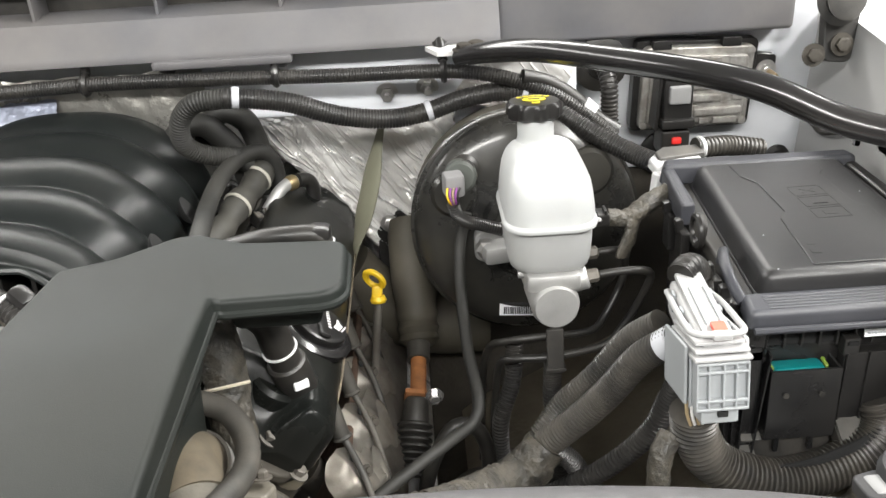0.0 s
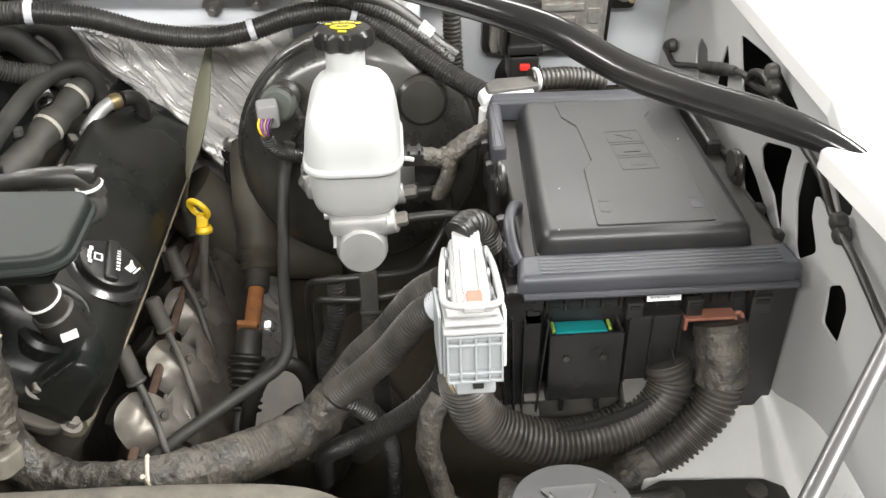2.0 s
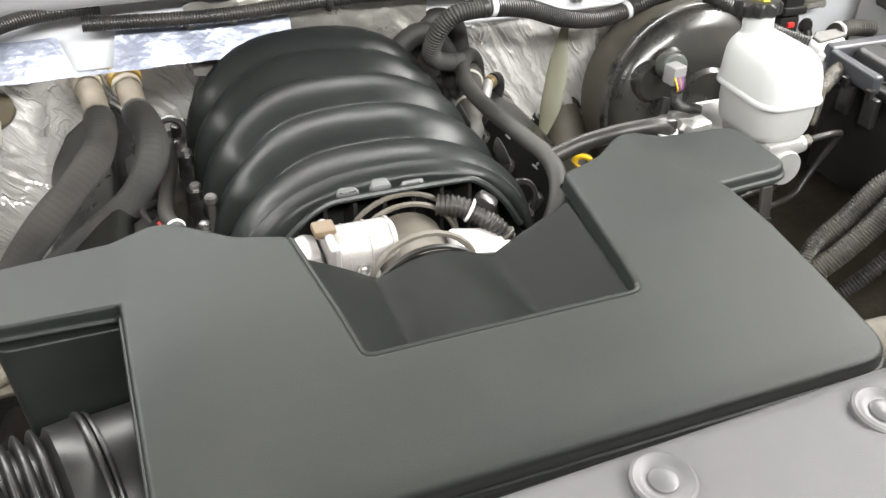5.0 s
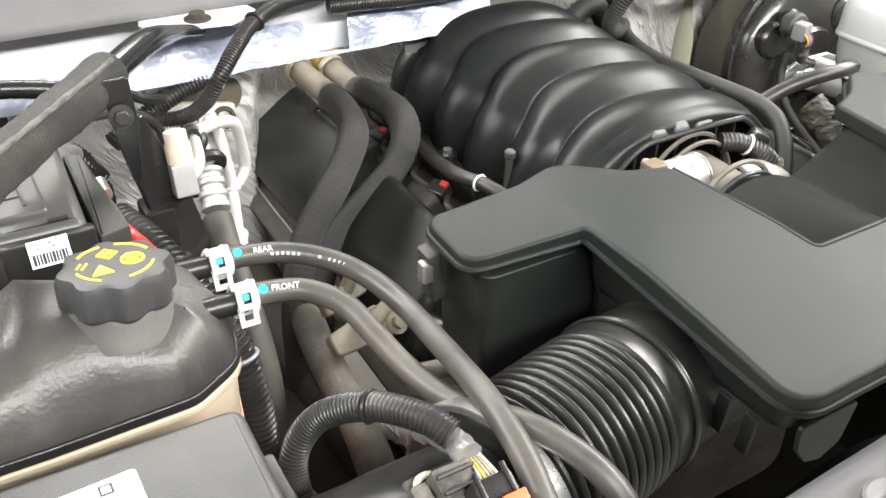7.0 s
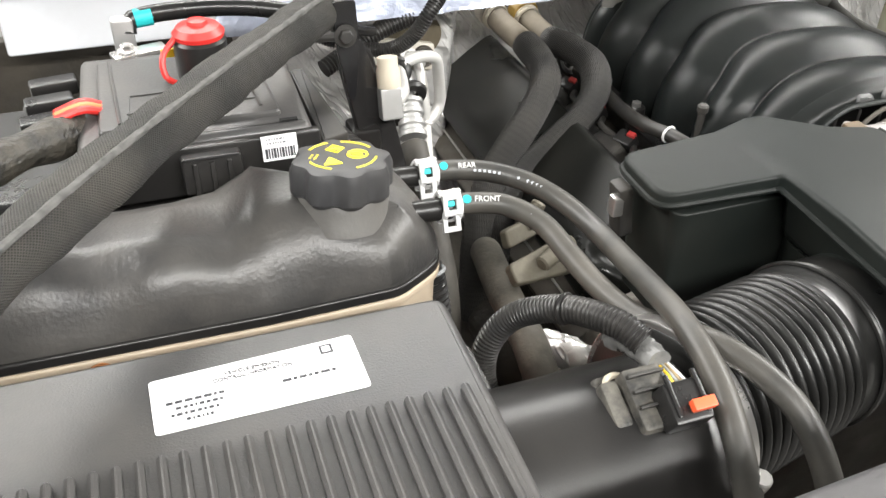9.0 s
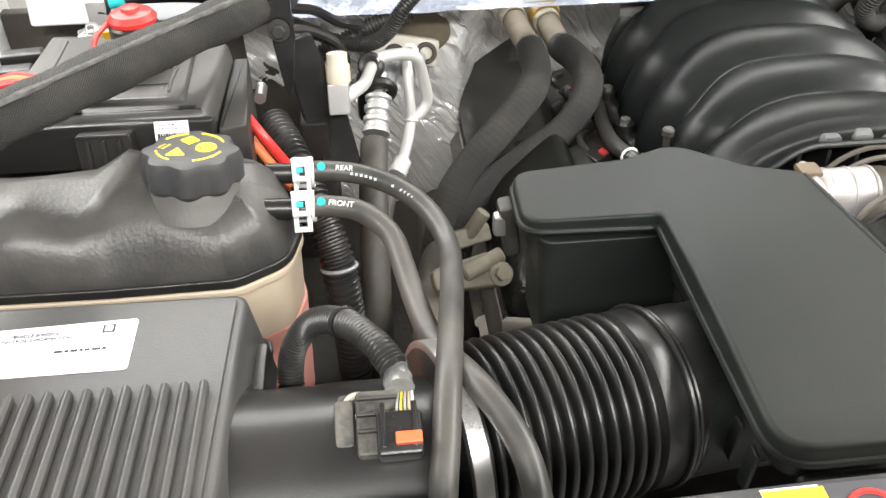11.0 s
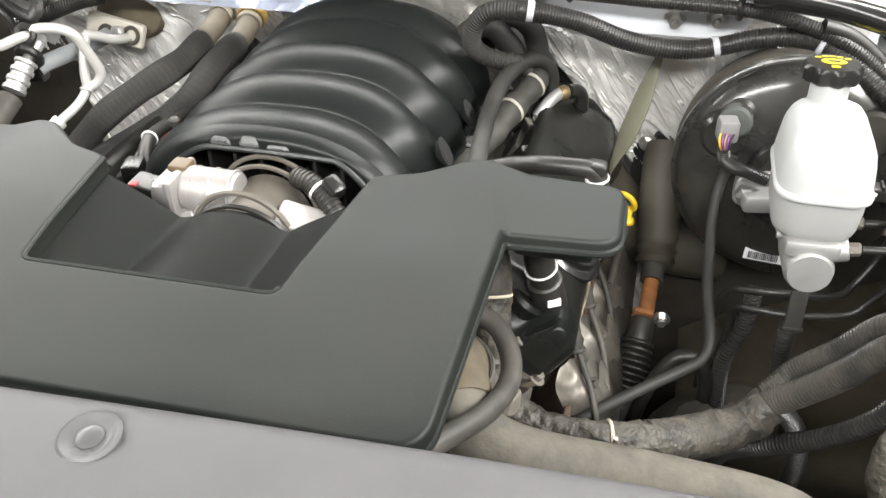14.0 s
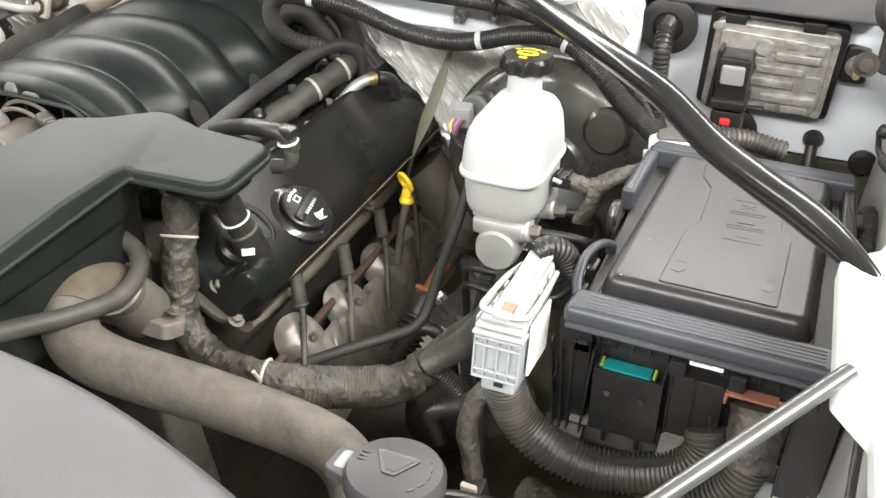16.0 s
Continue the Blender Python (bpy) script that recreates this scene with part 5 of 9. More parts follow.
def build_filter_box():
    b = thing("air_filter_box", "black plastic air filter box with a ribbed lid", "air filter box", (-1.08, 0.35, 1.0))
    P = [(-1.26, 0.16), (-0.945, 0.19), (-0.938, 0.466), (-1.26, 0.470)]
    LIDP = surface("filter_lid_plastic", (0.042, 0.042, 0.043), 0.36, vary=0.2, scale=9, dirt=DUST, dirt_amount=0.14, dirt_scale=11, bump=0.35, bump_scale=700)
    part("lid", prism(P, 1.150, 1.203, 0.012, 0.006, 0.0, draft=-0.008, seg=3), LIDP, b)
    part("lid_border", prism([(-1.255, 0.172), (-0.952, 0.20), (-0.945, 0.459), (-1.255, 0.463)], 1.203, 1.2055, 0.008, 0.001), LIDP, b)
    part("box_body", prism([(-1.26, 0.17), (-0.95, 0.20), (-0.945, 0.46), (-1.26, 0.462)], 0.90, 1.15, 0.02, 0.0, 0.01), BLACK, b)
    part("lid_seam", prism([(-1.27, 0.155), (-0.933, 0.183), (-0.928, 0.474), (-1.27, 0.477)], 1.145, 1.153, 0.012, 0.002, 0.002), BLACK, b)
    part("side_latch", box(0.012, 0.05, 0.03, at((-0.931, 0.42, 1.16), 0, -8), 0.004), BLACK, b)
    part("side_port", lathe([(0.075, 0), (0.07, 0.02)], Matrix.Translation((-0.955, 0.36, 1.12)) @ rot(0, 90), 30), BLACK, b)
    x = -0.957
    while x > -1.25:
        part("lid_rib", box(0.0052, 0.17, 0.008, at((x, 0.29, 1.2085)), 0.002, 1), LIDP, b)
        x -= 0.0115
    m = at((-1.070, 0.417, 1.2056), 0, 0, 1.0)
    s = part("service_sticker", prism([(-0.062, -0.022), (0.062, -0.024), (0.062, 0.024), (-0.062, 0.022)], 0, 0.0006, 0.003, m=m), PAPER, b, "white printed service sticker")
    k = m @ at((0, 0, 0.0007))
    part("data_mark", box(0.008, 0.008, 0.0003, k @ at((-0.050, 0.012, 0))), GINK, s)
    part("emblem", box(0.008, 0.008, 0.0003, k @ at((0.044, 0.016, 0))), INK, s)
    part("emblem_inner", box(0.005, 0.005, 0.0004, k @ at((0.044, 0.016, 0.0001))), PAPER, s)
    lettering("VEHICLE EMISSION", 0.0040, k @ at((-0.002, 0.0145, 0.0001)), INK, "heading", s)
    lettering("CONTROL INFORMATION", 0.0040, k @ at((-0.002, 0.0100, 0.0001)), INK, "heading", s)
    for i, (w, y) in enumerate(((0.040, 0.0), (0.030, -0.005), (0.036, -0.010), (0.020, -0.015))):
        bars(1, w, 0.0040, k @ at((-0.034, y, 0.0001)), INK, "small_print", s, 5 + i, 0.95)
    bars(1, 0.046, 0.0042, k @ at((0.036, -0.003, 0.0001)), INK, "small_print", s, 8)
    bars(2, 0.010, 0.005, k @ at((0.054, 0.016, 0.0001)), GREYINK, "small_print", s, 9)


def build_surge_tank():
    t = thing("coolant_tank", "black and translucent coolant tank with pink coolant", "coolant tank", (-1.06, 0.57, 0.98))
    out = [(-1.30, 0.515), (-1.05, 0.510), (-0.955, 0.512), (-0.918, 0.535), (-0.910, 0.575), (-0.920, 0.615), (-0.955, 0.635), (-1.30, 0.64)]
    base = fillet([Vector(p) for p in out], 0.03, 5)
    bm = bmesh.new()
    lv = [(0.0, 1.178), (-0.001, 1.183), (0.001, 1.190), (0.004, 1.202), (0.010, 1.214), (0.019, 1.224), (0.032, 1.231), (0.045, 1.234)]
    loops = []
    for d, z in lv:
        loops.append([bm.verts.new((p.x, p.y, z)) for p in offset(base, d)])
    for a, b in zip(loops, loops[1:]):
        for i in range(len(a)):
            bm.faces.new((a[i], a[(i + 1) % len(a)], b[(i + 1) % len(a)], b[i]))
    bm.faces.new(loops[-1])
    bm.faces.new(loops[0][::-1])
    for x in (-1.25, -1.22, -1.19, -1.16, -1.13, -1.10, -1.07, -1.04, -1.01):
        bmesh.ops.bisect_plane(bm, geom=bm.verts[:] + bm.edges[:] + bm.faces[:], plane_co=(x, 0, 0), plane_no=(1, 0, 0))
    for v in bm.verts:
        if v.co.z > 1.186:
            k = (v.co.z - 1.178) / 0.056
            v.co.z += k * (0.024 * noise.noise(Vector((v.co.x * 21, v.co.y * 7, 2))) - 0.008 * smooth(1.09, 1.13, -v.co.x) * smooth(0.54, 0.60, v.co.y) - 0.008 * smooth(1.14, 1.20, -v.co.x))
            v.co.y += k * 0.014 * math.sin(v.co.x * 42 + 1)
    part("upper_shell", bm, surface("tank_black_plastic", (0.036, 0.036, 0.037), 0.36, vary=0.3, scale=9, dirt=DUST, dirt_amount=0.24, dirt_scale=9, bump=0.4, bump_scale=300, bump_dist=0.001), t, angle=60)
    part("seam_flange", prism(offset(base, -0.003), 1.171, 1.180, 0, 0.002, 0.002), BLACK, t)
    part("seam_flange", prism(offset(base, -0.003), 1.163, 1.1702, 0, 0.002, 0.002), TANKL, t)
    part("lower_shell", prism(out, 1.108, 1.164, 0.03, 0, 0, draft=0.002, m=Matrix.Translation((0, 0.002, 0))), TANKL, t, "translucent yellowed plastic")
    part("coolant_part", prism([(x, y + 0.002) for x, y in out], 0.98, 1.1075, 0.03, 0, 0.02, draft=0.004), COOLANT, t, "translucent plastic filled with pink coolant")
    part("seam_bolt", bolt((-1.165, 0.507, 1.160), rot(90), 0.006, 0.006), RUST, t)
    c = part("filler_neck", lathe([(0.0415, -0.006), (0.0385, 0.002), (0.036, 0.008), (0.034, 0.016), (0.030, 0.022)], at((-0.983, 0.565, 1.222), -6, 3), 36), DUSTYB, t)
    cm = at((-0.982, 0.563, 1.236), -6, 3)
    cap = part("cap", lathe([(0.032, 0), (0.0355, 0.004), (0.0355, 0.020), (0.033, 0.026), (0.027, 0.028), (0.002, 0.0275)], cm, 72, wave=8, amp=0.0024, wave_from=0, wave_to=3), surface("cap_plastic", (0.035, 0.035, 0.037), 0.5, vary=0.15, dirt=DUST, dirt_amount=0.15), t, "grey-black lobed cap with yellow symbols")
    km = cm @ at((0, 0, 0.0276)) @ Matrix.Diagonal((0.9, 0.9, 1, 1))
    for st, ar in ((0.35, 1.0), (1.75, 0.75), (3.4, 0.8), (4.9, 1.0)):
        part("yellow_arc", ring_tube((0, 0, 0), km, 0.0275, 0.0012, 14, 6, arc=ar, start=st), YPRINT, cap)
    part("yellow_triangle", prism([(-0.009, -0.007), (0.007, -0.007), (-0.001, 0.008)], -0.0006, 0.0008, 0.001, m=km @ at((-0.009, -0.009, 0))), YPRINT, cap)
    part("yellow_disc", ring_tube((0, 0, 0), km @ at((0.013, -0.001, 0)), 0.0075, 0.0014, 20, 6), YPRINT, cap)
    bm = bmesh.new()
    for i in range(3):
        box(0.011 - i * 0.002, 0.0017, 0.0012, km @ at((0.013, 0.003 - i * 0.0035, 0.0001)), bm=bm)
    part("yellow_marks", bm, YPRINT, cap)
    part("yellow_frame", ring_tube((0, 0, 0), km @ at((-0.002, 0.014, 0)), 0.007, 0.0012, 4, 6), YPRINT, cap)
    part("yellow_bar", box(0.012, 0.003, 0.0012, km @ at((-0.002, 0.014, 0.0001))), YPRINT, cap)
    bars(2, 0.012, 0.008, km @ at((-0.021, 0.004, 0.0003), 0, 0, 60), YPRINT, "yellow_print", cap, 4)
    for y, z, nm in ((0.608, 1.213, "a"), (0.556, 1.213, "b")):
        part("hose_nipple", rod((-0.935, y, z - 0.002), (-0.90, y, z - 0.004), 0.0085, 14, 0.001), BLACK, t)


def hose_clamp(p, q, r, owner):
    """A white double-band clamp with a cyan mark."""
    m = along(p, q)
    c = part("clamp_band", ring_tube((0, 0, 0), m, r + 0.002, 0.0022, 20, 6), WPLAST, owner, "white sprung hose clamp")
    part("clamp_band", ring_tube((0, 0, 0), m @ at((0, 0, 0.012)), r + 0.002, 0.0022, 20, 6), WPLAST, owner)
    for s in (1, -1):
        part("clamp_ear", box(0.0045, 0.004, 0.018, Matrix.Translation((p[0] + 0.006, p[1] - 0.001, p[2] + s * (r + 0.003))) @ rot(0, 90), 0.001), WPLAST, c)
    for dz in (1, -1):
        part("clamp_frame", plate([(-0.0065, -0.0075), (0.0065, -0.0075), (0.0065, 0.0075), (-0.0065, 0.0075)], [[(-0.0038, -0.0045), (0.0038, -0.0045), (0.0038, 0.0045), (-0.0038, 0.0045)]], 0.002, at((p[0] + 0.005, p[1] - 0.011, p[2] + dz * 0.0075), 70), 0.0005), WPLAST, c)
    part("cyan_dot", box(0.0055, 0.0045, 0.002, at((p[0] + 0.004, p[1] - 0.0115, p[2] + 0.009), 60), 0.0007), CYAN, c)


def build_tank_hoses():
    for word, pts in (("REAR", [(-0.912, 0.607, 1.211), (-0.885, 0.610, 1.209), (-0.852, 0.603, 1.206), (-0.822, 0.585, 1.200), (-0.802, 0.558, 1.193), (-0.793, 0.518, 1.190), (-0.796, 0.468, 1.197), (-0.801, 0.423, 1.206), (-0.806, 0.383, 1.213), (-0.811, 0.345, 1.213), (-0.815, 0.316, 1.205), (-0.820, 0.285, 1.186), (-0.822, 0.25, 1.14)]),
                      ("FRONT", [(-0.910, 0.557, 1.211), (-0.885, 0.558, 1.209), (-0.858, 0.550, 1.207), (-0.837, 0.527, 1.201), (-0.829, 0.496, 1.193), (-0.823, 0.464, 1.187), (-0.816, 0.428, 1.187), (-0.806, 0.398, 1.193), (-0.794, 0.360, 1.208), (-0.778, 0.328, 1.204), (-0.768, 0.300, 1.192), (-0.765, 0.27, 1.165), (-0.766, 0.24, 1.12)])):
        h = thing("coolant_hose", "thin black rubber coolant hose from the tank", "hose", pts[0], "coolant hoses")
        part("hose_body", sweep(pts, 0.0086, 14, step=0.007), surface("coolant_hose_rubber", (0.035, 0.035, 0.033), 0.42, vary=0.15, dirt=DUST, dirt_amount=0.3, dirt_scale=16, bump=0.1), h)
        hose_clamp((pts[0][0] + 0.002, pts[0][1], pts[0][2]), pts[1], 0.0088, h)
        a, b = Vector(pts[1]), Vector(pts[2])
        ang = math.degrees(math.atan2(b.y - a.y, b.x - a.x))
        q = a.lerp(b, -0.12) + Vector((0, -0.0053, 0.0066))
        part("cyan_mark", lathe([(0.0036, 0), (0.0034, 0.0012)], at(q, 40, 0, ang), 16), CYAN, h)
        q = a.lerp(b, 0.45) + Vector((0, -0.0050, 0.0078))
        lettering(word, 0.0062, at(q, 38, 0, ang), WPRINT, "white_lettering", h, 0.0006)
        pts2 = spline(pts, 0.004)
        bm = bmesh.new()
        rnd = random.Random(len(word))
        for i in range(12, 70):
            if rnd.random() < 0.45:
                box(0.0022, 0.0022, 0.0006, at(pts2[i] + Vector((0, -0.0085, 0.0044)), 60, 0, ang), bm=bm)
        tagged(part("moulded_print", bm, GINK, h), kind="stuff")


# ---- battery side ----
def build_battery():
    b = thing("battery", "black battery under a plastic fuse cover", "battery", (-1.10, 0.74, 0.95))
    part("battery_case", box(0.26, 0.17, 0.22, at((-1.13, 0.745, 1.10)), 0.008), BLACK, b)
    c = part("cover", prism([(-1.163, 0.662), (-0.982, 0.658), (-0.978, 0.80), (-1.0, 0.835), (-1.158, 0.842)], 1.205, 1.244, 0.008, 0.008, draft=-0.004), DUSTYB, b, "grey-black moulded battery cover")
    part("cover_panel", prism([(-1.145, 0.682), (-1.003, 0.678), (-1.008, 0.812), (-1.143, 0.82)], 1.243, 1.249, 0.006, 0.004), DUSTYB, c, angle=20)
    part("embossed_frame", plate([(-0.052, -0.017), (0.052, -0.017), (0.054, 0.017), (-0.050, 0.017)], [[(-0.050, -0.015), (0.050, -0.015), (0.052, 0.015), (-0.048, 0.015)]], 0.0012, at((-1.070, 0.722, 1.2496))), DUSTYB, c)
    bars(1, 0.07, 0.010, at((-1.070, 0.722, 1.2494)), DUSTYB, "embossed_marks", c, 6, 0.9, 0.0008)
    for x in (-1.128, -1.018):
        part("pressed_groove", sweep([(x, 0.690, 1.2492), (x - 0.002, 0.74, 1.2492), (x - 0.004, 0.81, 1.2492)], 0.0016, 6, step=0.01), DUSTYB, c)
    part("cover_slot", box(0.014, 0.004, 0.002, at((-1.0, 0.668, 1.2445))), VOID, c)
    part("cover_slot", box(0.014, 0.004, 0.002, at((-1.095, 0.669, 1.2445))), VOID, c)
    part("side_block", prism([(-0.976, 0.656), (-0.952, 0.664), (-0.954, 0.70), (-0.962, 0.80), (-0.976, 0.80)], 1.17, 1.228, 0.003, 0.003, seg=2), DARK, b)
    part("front_flange", box(0.185, 0.012, 0.04, at((-1.07, 0.655, 1.220), -8), 0.003), BLACK, b)
    p = part("vent_plug", box(0.046, 0.020, 0.030, at((-1.066, 0.645, 1.222), -10), 0.003), BLACK, b)
    for i in range(3):
        part("plug_rib", box(0.004, 0.004, 0.026, at((-1.079 + i * 0.013, 0.634, 1.222), -10), 0.001), BLACK, p)
    part("plug_frame", box(0.042, 0.008, 0.003, at((-1.066, 0.640, 1.2375), -10), 0.001), LIDM, p)
    s = part("part_sticker", box(0.028, 0.001, 0.020, at((-1.012, 0.6478, 1.232), -18)), PAPER, b, "small white barcode sticker")
    bm = bmesh.new()
    for i in range(11):
        box(0.0012 if i % 3 else 0.002, 0.0006, 0.008, at((-1.012, 0.6478, 1.232), -18) @ at((-0.011 + i * 0.0022, -0.0008, -0.004)), bm=bm)
    part("barcode", bm, INK, s)
    bars(2, 0.02, 0.006, at((-1.012, 0.6478, 1.232), -18) @ at((0, -0.0008, 0.0055), 90), GREYINK, "small_print", s, 4)
    blk = thing("cable_junction", "black cable junction with stacked sockets beside the battery cover", "junction", (-1.19, 0.79, 1.2))
    for k in range(3):
        part("socket", box(0.040, 0.020, 0.014, at((-1.190 + 0.004 * k, 0.765 + 0.028 * k, 1.222 + 0.004 * k), 0, 0, 8), 0.003), BLACK, blk)
    part("junction_body", box(0.044, 0.10, 0.05, at((-1.192, 0.79, 1.185)), 0.004), DARK, blk)
    post = thing("jump_post", "black jump start post with a red flip cap", "terminal", (-1.054, 0.765, 1.24))
    part("post_housing", rod((-1.054, 0.765, 1.235), (-1.054, 0.765, 1.284), 0.0225, 26, 0.003), BLACK, post)
    cap = part("red_cap", lathe([(0.021, 0), (0.022, 0.004), (0.018, 0.009), (0.009, 0.011), (0.008, 0.014), (0.002, 0.015)], at((-1.054, 0.765, 1.284)), 26), RED, post, "glossy red cap")
    part("cap_tether", sweep([(-1.074, 0.76, 1.286), (-1.086, 0.750, 1.276), (-1.087, 0.742, 1.262), (-1.078, 0.742, 1.254), (-1.072, 0.748, 1.254)], 0.0026, 8, step=0.004), RED, cap)
    part("yellow_tag", box(0.014, 0.003, 0.009, at((-1.08, 0.775, 1.268), 20), 0.001), YELLOW, post)
    t = thing("battery_cable", "taped black battery cable with red strands", "cable", (-1.17, 0.70, 1.2))
    part("cable_sheath", sweep([(-1.24, 0.66, 1.24), (-1.20, 0.68, 1.243), (-1.165, 0.72, 1.235), (-1.16, 0.78, 1.22)], 0.016, 12, rad=lambda u: 1 + 0.12 * math.sin(u * 17)), TAPE, t)
    for i in range(3):
        part("red_strand", sweep([(-1.175, 0.705 + 0.006 * i, 1.253), (-1.155, 0.715 + 0.007 * i, 1.254), (-1.14, 0.725 + 0.006 * i, 1.245)], 0.0035, 8, step=0.005), (RED, ORWIRE, RED)[i], t)
    d = thing("cable_tube", "black plastic cable tube behind the battery", "cable", (-1.05, 0.88, 1.28))
    part("tube_body", sweep([(-1.112, 0.875, 1.25), (-1.105, 0.88, 1.262), (-1.06, 0.885, 1.264), (-1.0, 0.885, 1.260), (-0.93, 0.87, 1.250)], 0.0085, 12), BLACK, d)
    part("cyan_mark", rod((-1.104, 0.880, 1.262), (-1.088, 0.882, 1.263), 0.0091, 12), CYAN, d)
    part("tube_bracket", box(0.020, 0.016, 0.042, at((-1.116, 0.876, 1.245)), 0.003), ALU, d)
    n = thing("ground_terminal", "zinc plated battery terminal lug", "terminal", (-1.10, 0.83, 1.24))
    part("lug", box(0.05, 0.02, 0.006, at((-1.105, 0.842, 1.244), 0, 0, 15), 0.002), STEEL, n)
    part("lug_bolt", bolt((-1.115, 0.840, 1.247), rot(), 0.006, 0.007), STEEL, n)
    for k, (col, dx, dz) in enumerate(((RED, 0, 0.004), (ORWIRE, -0.004, -0.012))):
        w = thing("power_cable", "red and orange power cable beside the tank", "cable", (-0.93, 0.66, 1.2))
        part("cable_sheath", sweep([(-0.965 + dx, 0.72, 1.21 + dz), (-0.944 + dx, 0.702, 1.187 + dz), (-0.922 + dx, 0.706, 1.145 + dz), (-0.906, 0.71, 1.11), (-0.905, 0.72, 1.02)], 0.0048, 12), col, w)


def build_braces():
    a = thing("fender_brace", "gloss black tubular brace from cowl to fender", "brace", (0.3, 0.7, 1.29))
    pts = [(0.065, 0.945, 1.262), (0.095, 0.905, 1.276), (0.14, 0.848, 1.289), (0.20, 0.778, 1.294), (0.262, 0.712, 1.295), (0.305, 0.675, 1.289), (0.35, 0.640, 1.272), (0.39, 0.607, 1.266), (0.43, 0.568, 1.265), (0.462, 0.530, 1.262), (0.484, 0.505, 1.252)]
    part("bar", sweep(pts, 0.0120, 20, step=0.006, rad=lambda u: 0.85 + 0.15 * smooth(0, 0.12, u) if u < 0.5 else 1 - 0.45 * smooth(0.86, 1, u)), GLOSSB, a)
    part("end_bolt", bolt((0.070, 0.945, 1.270), rot(), 0.008, 0.008), DIRT, a)
    b = thing("fender_brace", "black tubular brace partly wrapped in a woven sleeve", "brace", (-1.0, 0.7, 1.28))
    p2 = [(-0.80, 0.957, 1.258), (-0.83, 0.935, 1.268), (-0.872, 0.888, 1.281), (-0.92, 0.824, 1.284), (-0.955, 0.780, 1.284), (-1.03, 0.682, 1.288), (-1.11, 0.577, 1.290), (-1.19, 0.47, 1.288), (-1.26, 0.38, 1.275)]
    part("bar", sweep(p2[:5], 0.0125, 20, step=0.005, rad=lambda u: 0.45 + 0.55 * smooth(0.0, 0.45, u)), GLOSSB, b)
    sl = part("woven_sleeve", sweep([(-0.922, 0.822, 1.285)] + p2[4:], 0.0188, 28, step=0.004, rad=lambda u: 1 + 0.04 * math.sin(u * 21) + 0.03 * math.sin(u * 53), crinkle=0.06), BRAID, b, "dusty grey woven fabric sleeve")
    line = [Vector(p) + Vector((0.006, -0.009, 0.0165)) for p in [(-0.925, 0.815, 1.285)] + p2[4:]]
    part("sleeve_seam", sweep(line, 0.0022, 8, step=0.005, crinkle=0.5), surface("seam_thread", (0.09, 0.088, 0.084), 0.8, vary=0.4, scale=120), sl)
    h = thing("hinge_bracket", "gloss black hood hinge bracket with a bolt", "bracket", (-0.93, 0.78, 1.2))
    k = prism([(-0.028, 0.055), (0.026, 0.055), (0.028, -0.01), (0.014, -0.085), (0.004, -0.105), (-0.006, -0.09), (-0.022, -0.02)], -0.004, 0.004, 0.008, 0.002, 0.002, m=at((-0.924, 0.778, 1.262), 82) @ Matrix.Diagonal((0.42, 0.62, 1, 1)))
    part("upright_plate", k, GLOSSB, h)
    part("hinge_bolt", bolt((-0.926, 0.771, 1.266), rot(82), 0.007, 0.008, 1.5), DARK, h)
    part("rear_plate", prism([(-0.016, 0.075), (0.016, 0.075), (0.024, -0.02), (0.020, -0.085), (-0.016, -0.085), (-0.022, -0.02)], 0, 0.006, 0.006, 0.002, m=at((-0.898, 0.806, 1.168), 78, 0, 24) @ rot(0, 0, 10)), GLOSSB, h)
    part("lower_foot", box(0.036, 0.045, 0.14, at((-0.925, 0.84, 1.03)), 0.006), BLACK, h)
    part("weld_stud", rod((-0.952, 0.79, 1.20), (-0.952, 0.765, 1.20), 0.006, 10), STEEL, h)


PALECAST = surface("pale_cast_flange", (0.48, 0.45, 0.39), 0.5, 0.1, vary=0.1, dirt=(0.3, 0.27, 0.2), dirt_amount=0.35, dirt_scale=20)
AMBER = surface("amber_plastic", (0.42, 0.27, 0.06), 0.4, vary=0.15, dirt=DUST, dirt_amount=0.15)


